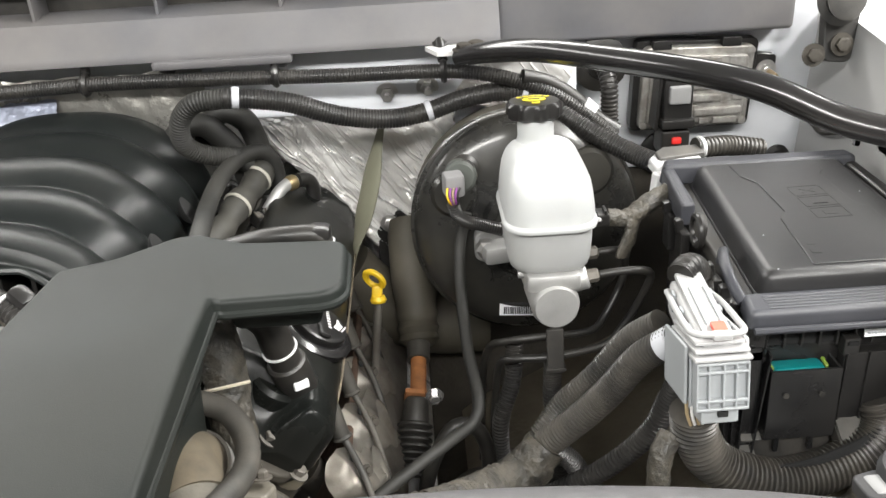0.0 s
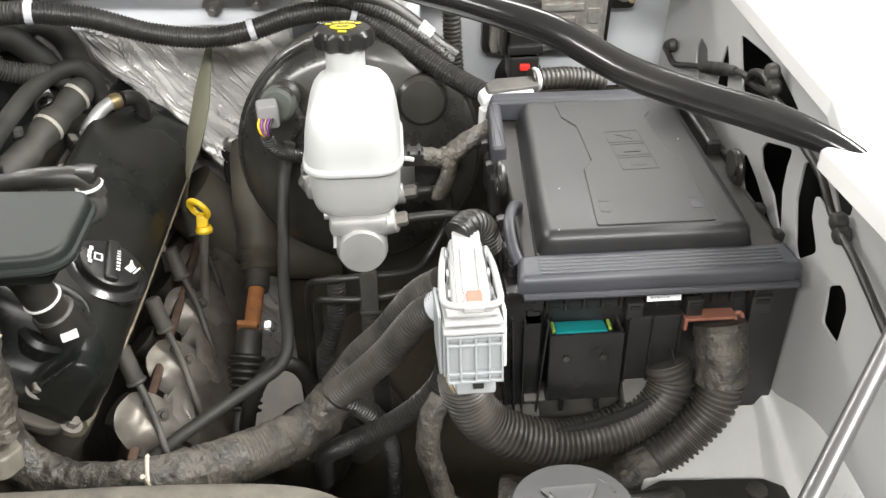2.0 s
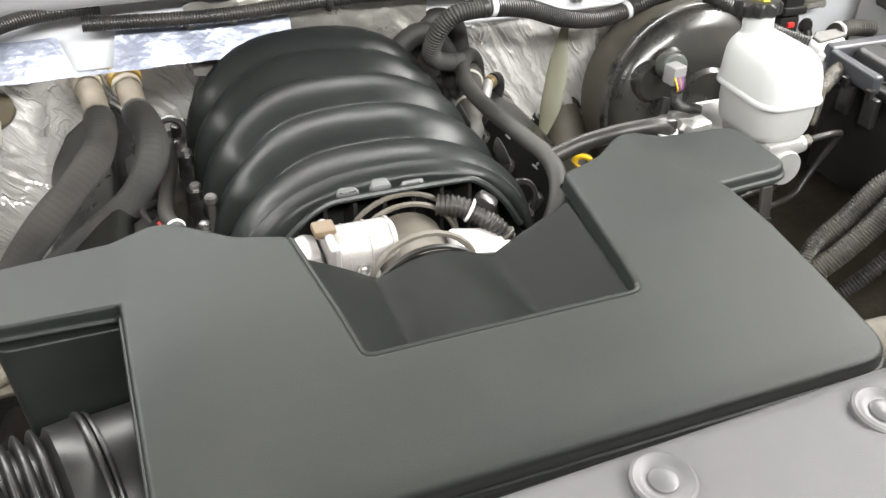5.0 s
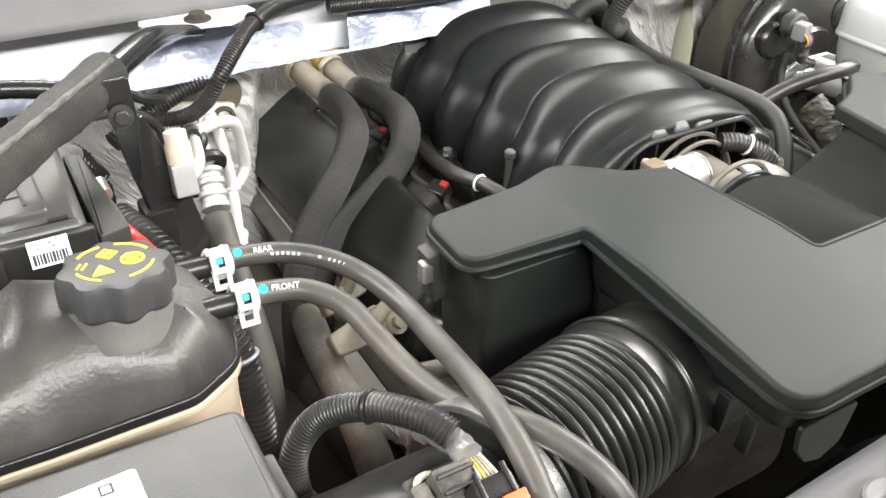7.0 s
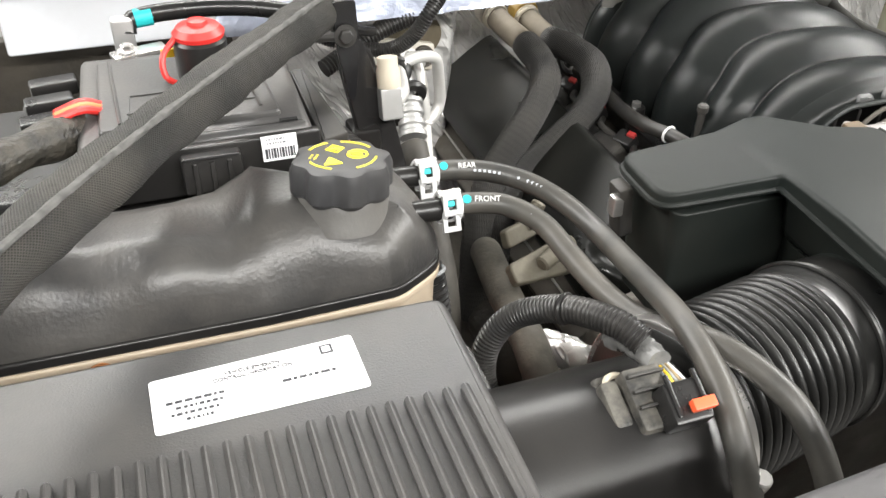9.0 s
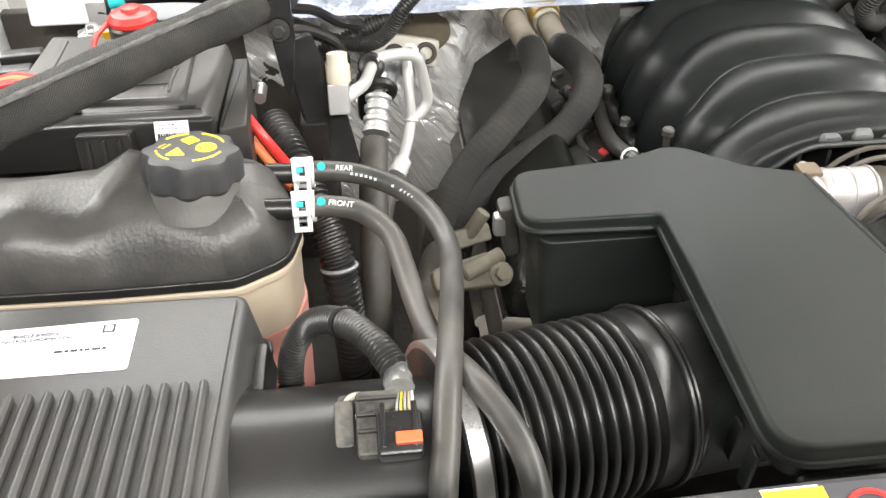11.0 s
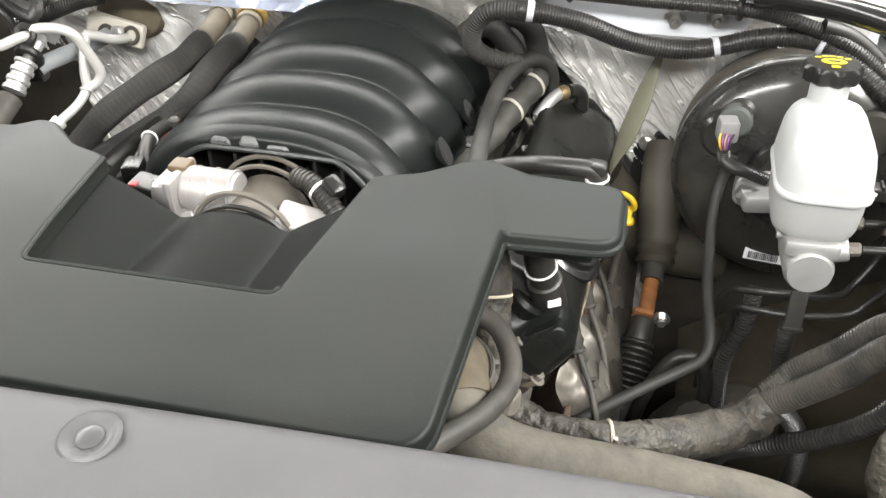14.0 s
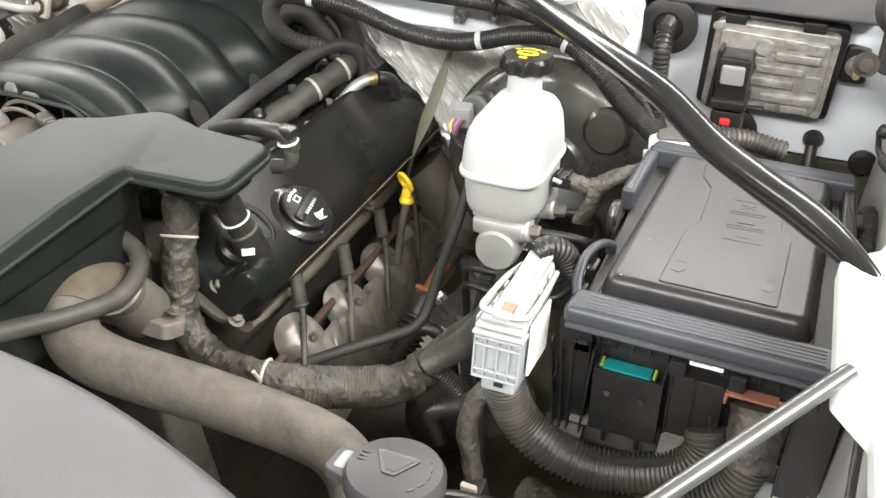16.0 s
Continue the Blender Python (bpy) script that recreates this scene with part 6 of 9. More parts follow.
def build_ac_lines():
    a = thing("ac_line", "bare aluminium air conditioning line with service port", "ac line", (-0.85, 0.85, 1.1))
    part("port_block", box(0.022, 0.019, 0.032, at((-0.877, 0.801, 1.178), -14), 0.002), ALU, a)
    part("port_cap", lathe([(0.0115, 0), (0.012, 0.002), (0.012, 0.018), (0.0105, 0.020), (0.0105, 0.030), (0.008, 0.031)], at((-0.876, 0.805, 1.193), -14), 28, wave=12, amp=0.0004, wave_from=1, wave_to=2), CREAM, a, "cream plastic port cap")
    part("pipe", sweep([(-0.874, 0.80, 1.175), (-0.860, 0.815, 1.178), (-0.85, 0.845, 1.172), (-0.842, 0.885, 1.17), (-0.838, 0.91, 1.155)], 0.0068, 12, step=0.004), PALEALU, a)
    part("pipe", sweep([(-0.836, 0.892, 1.176), (-0.822, 0.897, 1.178), (-0.803, 0.905, 1.175), (-0.790, 0.912, 1.166), (-0.784, 0.920, 1.145), (-0.778, 0.930, 1.112), (-0.779, 0.931, 1.099), (-0.787, 0.927, 1.088), (-0.799, 0.921, 1.083)], 0.0068, 14, step=0.003), PALEALU, a)
    part("pipe", sweep([(-0.800, 0.950, 1.150), (-0.799, 0.935, 1.130), (-0.799, 0.925, 1.105), (-0.799, 0.920, 1.083), (-0.804, 0.900, 1.068), (-0.814, 0.864, 1.057)], 0.0064, 14, step=0.004), PALEALU, a)
    part("pipe_collar", ring_tube((-0.799, 0.920, 1.082), along((0, 0, 0), (-0.003, -0.012, -0.02)), 0.0074, 0.0022, 18, 6), PALEALU, a)
    part("pipe", sweep([(-0.778, 1.012, 1.122), (-0.785, 0.985, 1.130), (-0.793, 0.965, 1.142), (-0.800, 0.948, 1.150)], 0.0066, 14, step=0.004), PALEALU, a)
    part("wide_pipe", sweep([(-0.812, 1.015, 1.122), (-0.820, 0.965, 1.124), (-0.832, 0.90, 1.128), (-0.838, 0.885, 1.125)], 0.0115, 16, step=0.006), GPLAST, a, "dull grey suction pipe")
    part("pipe", rod((-0.832, 0.895, 1.158), (-0.838, 0.86, 1.138), 0.008, 14, 0.001), ALU, a)
    part("pipe_grommet", ring_tube((-0.842, 0.885, 1.172), rot(60, 0, 20), 0.011, 0.005, 18, 8), RUBBER, a)
    part("pipe_bracket", box(0.03, 0.02, 0.06, at((-0.845, 0.885, 1.135), 10), 0.006), BLACK, a)
    f = part("crimp_sleeve", lathe([(0.010, 0), (0.0148, 0.002), (0.0148, 0.006), (0.0125, 0.008), (0.0125, 0.012), (0.0150, 0.014), (0.0150, 0.019), (0.0125, 0.021), (0.0125, 0.025), (0.0150, 0.027), (0.0150, 0.032), (0.0130, 0.034), (0.0130, 0.038), (0.0152, 0.040), (0.0152, 0.045)], along((-0.836, 0.868, 1.144), (-0.843, 0.828, 1.110)), 26), ALU, a)
    part("rubber_collar", ring_tube((-0.834, 0.872, 1.148), along((0, 0, 0), (0, -0.7, -0.3)), 0.014, 0.006, 20, 8), RUBBER, a)
    part("hose_body", sweep([(-0.844, 0.828, 1.108), (-0.848, 0.79, 1.088), (-0.850, 0.74, 1.055), (-0.852, 0.70, 1.01), (-0.853, 0.68, 0.94), (-0.85, 0.66, 0.82)], 0.0155, 16), GREYHOSE, a, "dusty grey rubber hose")
    part("crimp_sleeve", lathe([(0.010, 0), (0.011, 0.004), (0.010, 0.008), (0.011, 0.012), (0.010, 0.02)], along((-0.812, 0.868, 1.059), (-0.826, 0.842, 1.044)), 16), PALEALU, a)
    part("hose_body", sweep([(-0.822, 0.848, 1.048), (-0.835, 0.825, 1.03), (-0.845, 0.79, 0.98), (-0.85, 0.77, 0.85)], 0.0105, 14), GREYHOSE, a)
    p = thing("ac_block", "aluminium expansion valve plate with tan seal", "ac fitting", (-0.81, 0.98, 1.14))
    part("block_plate", box(0.090, 0.014, 0.036, at((-0.800, 1.020, 1.130), -20, 12), 0.007), PALECAST, p)
    part("foam_seal", lathe([(0.046, -0.004), (0.050, 0.004), (0.047, 0.016), (0.034, 0.024), (0.002, 0.026)], at((-0.790, 1.056, 1.140), 76) @ Matrix.Diagonal((1.1, 0.72, 1, 1)), 30), surface("soiled_foam", (0.11, 0.09, 0.058), 0.85, vary=0.3, scale=40, dirt=(0.07, 0.06, 0.04), dirt_amount=0.6, dirt_scale=20, bump=0.6, bump_scale=200), p)
    part("plate_bolt", bolt((-0.792, 1.010, 1.130), rot(70), 0.007, 0.006), STEEL, p)
    for x in (-0.812, -0.772):
        part("port_ring", ring_tube((x, 1.0105, 1.127), rot(70), 0.011, 0.003, 18, 6), DIRT, p)
    w = thing("body_loom", "corrugated loom dropping from the firewall", "wiring loom", (-0.86, 0.95, 1.2))
    part("conduit", sweep([(-0.62, 1.0, 1.262), (-0.69, 0.985, 1.264), (-0.745, 0.945, 1.262), (-0.780, 0.908, 1.252), (-0.805, 0.890, 1.232), (-0.822, 0.896, 1.205), (-0.842, 0.908, 1.188), (-0.872, 0.920, 1.186), (-0.905, 0.932, 1.196), (-0.935, 0.945, 1.205)], 0.0078, 16, 0.0032, 0.0007), LOOM, w)
    part("conduit", sweep([(-0.91, 0.96, 1.15), (-0.87, 0.975, 1.165), (-0.83, 0.985, 1.18), (-0.79, 0.99, 1.19)], 0.010, 12, 0.0045, 0.001), LOOM, w)
    part("loom_clip", ring_tube((-0.745, 0.945, 1.262), along((0, 0, 0), (-0.6, -0.6, -0.1)), 0.009, 0.0026, 18, 6), BLACK, w)
    d = thing("tank_loom", "thick corrugated loom with a grey zip tie", "wiring loom", (-0.89, 0.67, 1.0))
    part("conduit", sweep([(-0.945, 0.79, 1.16), (-0.925, 0.74, 1.15), (-0.905, 0.692, 1.12), (-0.888, 0.66, 1.08), (-0.882, 0.645, 1.03), (-0.880, 0.64, 0.97), (-0.88, 0.64, 0.86)], 0.0155, 16, 0.0062, 0.0014), LOOM, d)
    part("zip_tie", ring_tube((-0.886, 0.656, 1.072), along((0, 0, 0), (0.05, -0.2, -0.6)), 0.0168, 0.002, 22, 6), GPLAST, d)
    e = thing("ac_wire", "thin black cable behind the battery bracket", "cable", (-0.9, 0.9, 1.2))
    part("wire", sweep([(-0.93, 0.88, 1.245), (-0.90, 0.92, 1.225), (-0.875, 0.945, 1.20), (-0.85, 0.955, 1.19)], 0.0055, 8), LOOM, e)
    part("wire", sweep([(-0.94, 0.85, 1.235), (-0.90, 0.885, 1.215), (-0.87, 0.90, 1.18), (-0.88, 0.90, 1.12)], 0.005, 8), LOOM, e)
    rel = thing("relay_block", "black relay connector on the bracket", "relay", (-0.90, 0.80, 1.12))
    part("relay_case", box(0.03, 0.035, 0.045, at((-0.905, 0.805, 1.135)), 0.004), BLACK, rel)
    part("relay_case", box(0.032, 0.03, 0.05, at((-0.900, 0.80, 1.08)), 0.004), DARK, rel)


def cover_loft(M, y0, y1):
    """A cast valve cover: a flat top that rolls over to an upright outer wall, with a sloping nose."""
    bm = bmesh.new()
    loops = []
    for i in range(61):
        u = i / 60
        y = y0 + (y1 - y0) * u ** 1.7
        face = math.sqrt(smooth(y0 - 0.002, y0 + 0.014, y))
        end = 1 - smooth(y1 - 0.012, y1, y)
        zt = -0.028 + 0.061 * face * (0.35 + 0.65 * end)
        low = 0.046 * (1 - smooth(y0 + 0.012, y0 + 0.055, y)) * face
        narrow = 0.020 * (1 - smooth(y0, y0 + 0.03, y)) ** 2
        drop = 0.014 * face
        sect = [(-0.072 + narrow, -0.030), (-0.071 + narrow, zt - low - 0.010), (-0.068 + narrow, zt - low - 0.003), (-0.060 + narrow, zt - low), (-0.03, zt - low + 0.0012), (-0.008, zt - low + 0.0010), (0.003, zt - 0.75 * low + 0.001), (0.012, zt - 0.2 * low), (0.018, zt - 0.0006), (0.028, zt - 0.10 * drop - 0.001), (0.038, zt - 0.42 * drop - 0.002), (0.046 - 0.4 * narrow, zt - 0.85 * drop - 0.003), (0.0515 - narrow, zt - drop - 0.007), (0.0535 - narrow, zt - drop - 0.012), (0.0545 - narrow, -0.030)]
        loops.append([bm.verts.new(M @ Vector((x, y, max(z, -0.030)))) for x, z in sect])
    for a, b in zip(loops, loops[1:]):
        for k in range(len(a) - 1):
            bm.faces.new((a[k], a[k + 1], b[k + 1], b[k]))
        bm.faces.new((a[-1], a[0], b[0], b[-1]))
    bm.faces.new(loops[0][::-1])
    bm.faces.new(loops[-1])
    return bm


def build_heater_hoses():
    for i, (pts, cap) in enumerate(((
            [(-0.656, 1.082, 1.148), (-0.650, 1.035, 1.141), (-0.645, 0.985, 1.138), (-0.645, 0.940, 1.134), (-0.655, 0.900, 1.130), (-0.678, 0.868, 1.118), (-0.712, 0.842, 1.095), (-0.742, 0.828, 1.066), (-0.764, 0.812, 1.034), (-0.780, 0.79, 0.99), (-0.79, 0.77, 0.90)], PALECAST),
            ([(-0.611, 1.076, 1.143), (-0.606, 1.04, 1.135), (-0.603, 1.0, 1.132), (-0.594, 0.945, 1.138), (-0.592, 0.902, 1.136), (-0.602, 0.872, 1.118), (-0.628, 0.856, 1.092), (-0.668, 0.845, 1.068), (-0.708, 0.832, 1.045), (-0.742, 0.808, 1.020), (-0.762, 0.78, 0.97), (-0.77, 0.76, 0.88)], AMBER))):
        h = thing("heater_hose", "heater hose in a dusty braided sleeve", "hose", pts[0], "heater hoses")
        part("hose_end", sweep(pts[:3], 0.0152, 18, step=0.005), surface("tan_dusted_hose", (0.15, 0.125, 0.09), 0.7, vary=0.25, dirt=(0.07, 0.06, 0.045), dirt_amount=0.6, dirt_scale=20), h, "dusty tan hose end")
        part("quick_coupling", lathe([(0.015, 0), (0.0205, 0.002), (0.0215, 0.008), (0.0195, 0.016), (0.0165, 0.018)], along((pts[0][0], pts[0][1] + 0.008, pts[0][2] + 0.003), pts[1]), 22), cap, h, "pale coupling ring" if i == 0 else "amber coupling ring")
        for k in (0.30, 0.42):
            part("clamp_ring", ring_tube(Vector(pts[0]).lerp(Vector(pts[1]), k), along((0, 0, 0), Vector(pts[1]) - Vector(pts[0])), 0.0158, 0.0022, 24, 6), CREAM, h)
        part("braided_sleeve", sweep(pts[2:], 0.0178, 24, step=0.006, rad=lambda u: 1 + 0.03 * math.sin(u * 33)), BRAIDH, h)
    v = thing("valve_cover", "black painted valve cover on the battery side", "valve cover", (-0.66, 0.85, 1.0), "valve covers")
    M = Matrix.Translation((-0.676, 0.880, 1.034)) @ Matrix.Diagonal((-1, 1, 1, 1)) @ rot(0, 36)
    part("cover_shell", cover_loft(M, -0.262, 0.25), VCOVER, v, angle=50)
    part("gasket_flange", prism([(-0.074, -0.262), (-0.02, -0.270), (0.036, -0.268), (0.060, -0.238), (0.060, 0.256), (-0.074, 0.256)], -0.040, -0.029, 0.022, 0.003, 0.003, m=M), DIRT, v)
    part("heat_fence", box(0.0025, 0.46, 0.040, M @ at((0.066, -0.01, -0.026)), 0.0008), STEEL, v, "thin bright steel heat fence")
    for y in (-0.20, -0.05, 0.10):
        part("cover_bolt", bolt(M @ Vector((0.050, y, -0.026)), rot(0, -36), 0.005, 0.007), ALUD, v)
    for i in range(4):
        c = thing("ignition_coil", "black ignition coil with a red connector clip", "ignition coil", (-0.62, 0.74 + 0.075 * i, 1.06), "ignition coils")
        y = 0.73 + 0.075 * i
        part("coil_body", box(0.045, 0.05, 0.045, at((-0.618, y, 1.066), 0, -30), 0.008), DARK, c)
        k = part("coil_plug", box(0.018, 0.024, 0.018, at((-0.600, y - 0.012, 1.092), 0, -30, 20), 0.003), BLACK, c)
        part("red_clip", box(0.007, 0.010, 0.005, at((-0.598, y - 0.018, 1.1025), 0, -20, 25), 0.001), DIMRED, k)
        part("plug_wire", sweep([(-0.605, y, 1.09), (-0.615, y + 0.02, 1.098), (-0.60, y + 0.045, 1.092)], 0.004, 8, step=0.006), LOOM, c)
    r = thing("coil_loom", "black loom along the coil rail with a white band", "wiring loom", (-0.58, 0.85, 1.1))
    part("conduit", sweep([(-0.575, 0.97, 1.10), (-0.578, 0.90, 1.105), (-0.588, 0.83, 1.112), (-0.592, 0.77, 1.122), (-0.583, 0.725, 1.128), (-0.57, 0.69, 1.12), (-0.565, 0.66, 1.10)], 0.0080, 12, step=0.006), RUBBER, r)
    part("white_band", ring_tube((-0.586, 0.735, 1.128), along((0, 0, 0), (0.2, -0.9, 0.0)), 0.0086, 0.0014, 20, 6), WPLAST, r)
    part("loom_end", box(0.022, 0.03, 0.018, at((-0.572, 0.675, 1.125), 0, 0, 15), 0.005), BLACK, r)


CASTO = surface("olive_dusted_casting", (0.17, 0.155, 0.12), 0.6, 0.25, vary=0.3, scale=30, dirt=(0.07, 0.06, 0.042), dirt_amount=0.6, dirt_scale=22, bump=0.4, bump_scale=300)


def build_lower_engine():
    e = thing("engine_block", "grimy aluminium engine block and timing cover", "engine", (CX, 0.85, 0.6))
    part("block", box(0.42, 0.55, 0.42, at((CX, 0.86, 0.84)), 0.03), DIRT, e)
    part("front_cover", prism([(-0.2, 0), (0.2, 0), (0.17, 0.40), (-0.17, 0.40)], 0, 0.06, 0.04, 0.01, m=at((CX, 0.60, 0.66), 90)), ALUD, e)
    part("cylinder_head", box(0.11, 0.50, 0.13, at((-0.195, 0.87, 0.93), 0, 38), 0.015), DIRT, e)
    part("cylinder_head", box(0.15, 0.50, 0.13, at((-0.645, 0.87, 0.96), 0, -38), 0.015), ALUD, e)
    part("accessory_bracket", box(0.09, 0.08, 0.10, at((-0.20, 0.565, 0.95), 0, 0, 20), 0.02), DIRT, e)
    part("head_rail", sweep([(-0.125, 0.62, 0.962), (-0.122, 0.75, 0.955), (-0.124, 0.90, 0.95), (-0.128, 1.05, 0.945)], 0.014, 12, crinkle=0.15), MUD, e)
    u = thing("underbody_frame", "dark grimy frame rail below the engine bay", "frame rail", (0.15, 0.6, 0.5))
    part("rail", box(0.11, 1.3, 0.16, at((0.17, 0.60, 0.55)), 0.01), DIRT, u)
    part("cross_member", box(1.3, 0.12, 0.12, at((CX, 0.42, 0.52)), 0.01), DIRT, u)
    part("wheel_house", box(0.30, 0.62, 0.02, at((0.36, 0.66, 0.66), 0, -18), 0.004), DARK, u)
    u2 = thing("underbody_frame", "dark grimy frame rail below the battery", "frame rail", (-0.94, 0.6, 0.5))
    part("rail", box(0.11, 1.3, 0.16, at((-0.94, 0.60, 0.55)), 0.01), DIRT, u2)
    part("tray", box(0.40, 0.75, 0.02, at((-0.90, 0.62, 0.70), 0, 10), 0.004), DIRT, u2)
    g = thing("exhaust_manifold", "grimy cast exhaust manifold on the engine", "exhaust manifold", (-0.74, 0.75, 0.8))
    part("log", sweep([(-0.76, 1.0, 0.90), (-0.77, 0.85, 0.90), (-0.77, 0.70, 0.90), (-0.76, 0.60, 0.88)], 0.03, 12), DIRT, g)
    h = thing("lower_hose", "dusty brown coolant pipe low in the engine bay", "hose", (-0.76, 0.6, 1.0))
    part("hose_body", sweep([(-0.765, 0.80, 0.965), (-0.782, 0.755, 1.0), (-0.793, 0.695, 1.008), (-0.800, 0.635, 1.012), (-0.806, 0.58, 1.015), (-0.81, 0.53, 0.99), (-0.812, 0.50, 0.93)], 0.0175, 16), RADHOSE, h)
    a = thing("alternator", "dusty cast aluminium alternator housing", "alternator", (-0.66, 0.55, 0.95))
    part("housing", lathe([(0.05, 0), (0.065, 0.01), (0.07, 0.03), (0.07, 0.09), (0.06, 0.11)], at((-0.67, 0.62, 0.97), 90), 26), ALUD, a)
    for i in range(10):
        an = i * 0.628
        part("cooling_fin", box(0.006, 0.03, 0.025, at((-0.67 + 0.05 * math.cos(an), 0.505, 0.97 + 0.05 * math.sin(an)), 0, -math.degrees(an) + 90), 0.002), ALUD, a)
    part("bracket_arm", prism([(0.0, 0.0), (0.075, -0.008), (0.082, 0.012), (0.060, 0.030), (0.0, 0.022)], 0, 0.012, 0.006, 0.003, m=at((-0.795, 0.655, 1.030), 40, 0, 12)), CASTO, a, "olive dusted cast bracket")
    part("bracket_arm", prism([(0.0, 0.0), (0.060, 0.010), (0.056, 0.030), (0.0, 0.020)], 0, 0.010, 0.005, 0.003, m=at((-0.785, 0.705, 1.040), 55, 10, 18)), CASTO, a)
    part("bracket_rib", rod((-0.765, 0.655, 1.052), (-0.725, 0.672, 1.062), 0.0085, 12, 0.002), CASTO, a)
    part("bracket_bolt", bolt((-0.728, 0.655, 1.050), rot(50, 0, 15), 0.0075, 0.010), CASTO, a)
    part("bracket_rib", rod((-0.760, 0.72, 1.040), (-0.735, 0.73, 1.075), 0.008, 12, 0.002), CASTO, a)
    fw = thing("foil_wrap", "crumpled silver foil wrapped round a low pipe", "heat shield", (-0.776, 0.572, 1.01))
    part("foil_wrapping", sweep([(-0.80, 0.60, 1.0), (-0.785, 0.58, 1.012), (-0.77, 0.565, 1.012), (-0.755, 0.55, 1.0)], 0.0145, 22, step=0.003, crinkle=0.3), FOIL, fw, angle=40)
    part("link_arm", sweep([(-0.73, 0.60, 1.03), (-0.70, 0.575, 1.045), (-0.665, 0.56, 1.04)], 0.009, 10), ALUD, a)


# ---- brake side ----
BANDW = surface("white_tape", (0.46, 0.47, 0.50), 0.5, vary=0.1)
BANDG = surface("dusty_pale_band", (0.40, 0.39, 0.34), 0.6, vary=0.15, dirt=DUST, dirt_amount=0.4)
BRASS = surface("dull_brass", (0.36, 0.28, 0.15), 0.35, 0.8, vary=0.2)
HOSED = surface("dust_dulled_rubber", (0.013, 0.013, 0.012), 0.62, vary=0.3, scale=40, dirt=(0.05, 0.047, 0.04), dirt_amount=0.5, dirt_scale=16, bump=0.3, bump_scale=300)
RAILDUST = surface("dusty_wrapped_rail", (0.020, 0.0195, 0.017), 0.65, vary=0.35, scale=40, dirt=(0.09, 0.085, 0.072), dirt_amount=0.6, dirt_scale=18, bump=0.4, bump_scale=160)


def build_looms():
    u = thing("upper_loom", "black corrugated wiring loom clipped along the firewall", "wiring loom", (-0.2, 1.0, 1.24))
    up = [(-0.64, 0.99, 1.248), (-0.50, 0.985, 1.243), (-0.36, 0.985, 1.247), (-0.22, 0.98, 1.246), (-0.07, 0.972, 1.243), (0.045, 0.963, 1.243), (0.11, 0.955, 1.235), (0.165, 0.95, 1.215), (0.21, 0.945, 1.185), (0.24, 0.94, 1.16)]
    part("conduit", sweep(up, 0.0082, 16, 0.0034, 0.0005), LOOM, u)
    for x, y, z in ((-0.365, 0.984, 1.247), (-0.145, 0.976, 1.246), (0.047, 0.963, 1.243)):
        c = part("loom_clip", ring_tube((x, y, z), rot(0, 90), 0.0098, 0.0042, 18, 6), BLACK, u)
        part("clip_stem", rod((x, y + 0.006, z + 0.010), (x - 0.003, y + 0.03, z + 0.034), 0.006, 10, 0.001), BLACK, c)
        part("clip_head", lathe([(0.010, 0), (0.0095, 0.004), (0.005, 0.006)], along((x - 0.002, y + 0.026, z + 0.026), (x - 0.002, y + 0.01, z + 0.045)), 14), BLACK, c)
    l = thing("lower_loom", "thick black corrugated loom with white tape bands", "wiring loom", (-0.05, 0.95, 1.2))
    lp = [(-0.195, 0.917, 1.240), (-0.185, 0.918, 1.240), (-0.13, 0.93, 1.228), (-0.075, 0.94, 1.206), (-0.02, 0.95, 1.195), (0.025, 0.958, 1.198), (0.07, 0.962, 1.21), (0.115, 0.962, 1.215), (0.15, 0.955, 1.208), (0.20, 0.93, 1.178), (0.24, 0.905, 1.158), (0.275, 0.875, 1.148)]
    part("conduit", sweep(lp, 0.0110, 18, 0.0036, 0.0006), LOOM, l)
    part("conduit_loop", sweep([(-0.185, 0.918, 1.240), (-0.209, 0.917, 1.240), (-0.228, 0.917, 1.237), (-0.242, 0.920, 1.226), (-0.251, 0.925, 1.209), (-0.253, 0.935, 1.187), (-0.242, 0.945, 1.171), (-0.222, 0.955, 1.161), (-0.204, 0.965, 1.156), (-0.196, 0.985, 1.139)], 0.0110, 18, 0.0036, 0.0005), HOSED, l, "dusty corrugated end")
    for a, b in (((-0.187, 0.918, 1.2405), (-0.179, 0.9193, 1.2395)), ((0.024, 0.9578, 1.198), (0.031, 0.9588, 1.1995)), ((0.136, 0.958, 1.2114), (0.142, 0.9567, 1.2095))):
        part("white_band", rod(a, b, 0.0122, 20, 0.001), BANDW, l, "white tape band")
    t = thing("loom_tail", "black taped branch with a white clip by the module", "wiring loom", (0.21, 0.96, 1.19))
    part("taped_branch", sweep([(0.135, 0.95, 1.235), (0.165, 0.955, 1.225), (0.195, 0.955, 1.205), (0.225, 0.95, 1.178), (0.245, 0.945, 1.165)], 0.0085, 10), RUBBER, t)
    part("white_clip", rod((0.205, 0.953, 1.197), (0.217, 0.951, 1.186), 0.0105, 14, 0.001), WPLAST, t)
    for p in ((-0.021, 1.018, 1.205), (0.028, 1.018, 1.21)):
        s = thing("firewall_stud", "zinc plated nut on the firewall", "bolt", p, "firewall studs")
        part("nut", bolt(p, rot(90), 0.0085, 0.010), STEEL, s)
        part("stud_end", rod((p[0], p[1] - 0.008, p[2]), (p[0], p[1] - 0.022, p[2]), 0.004, 10), STEEL, s)


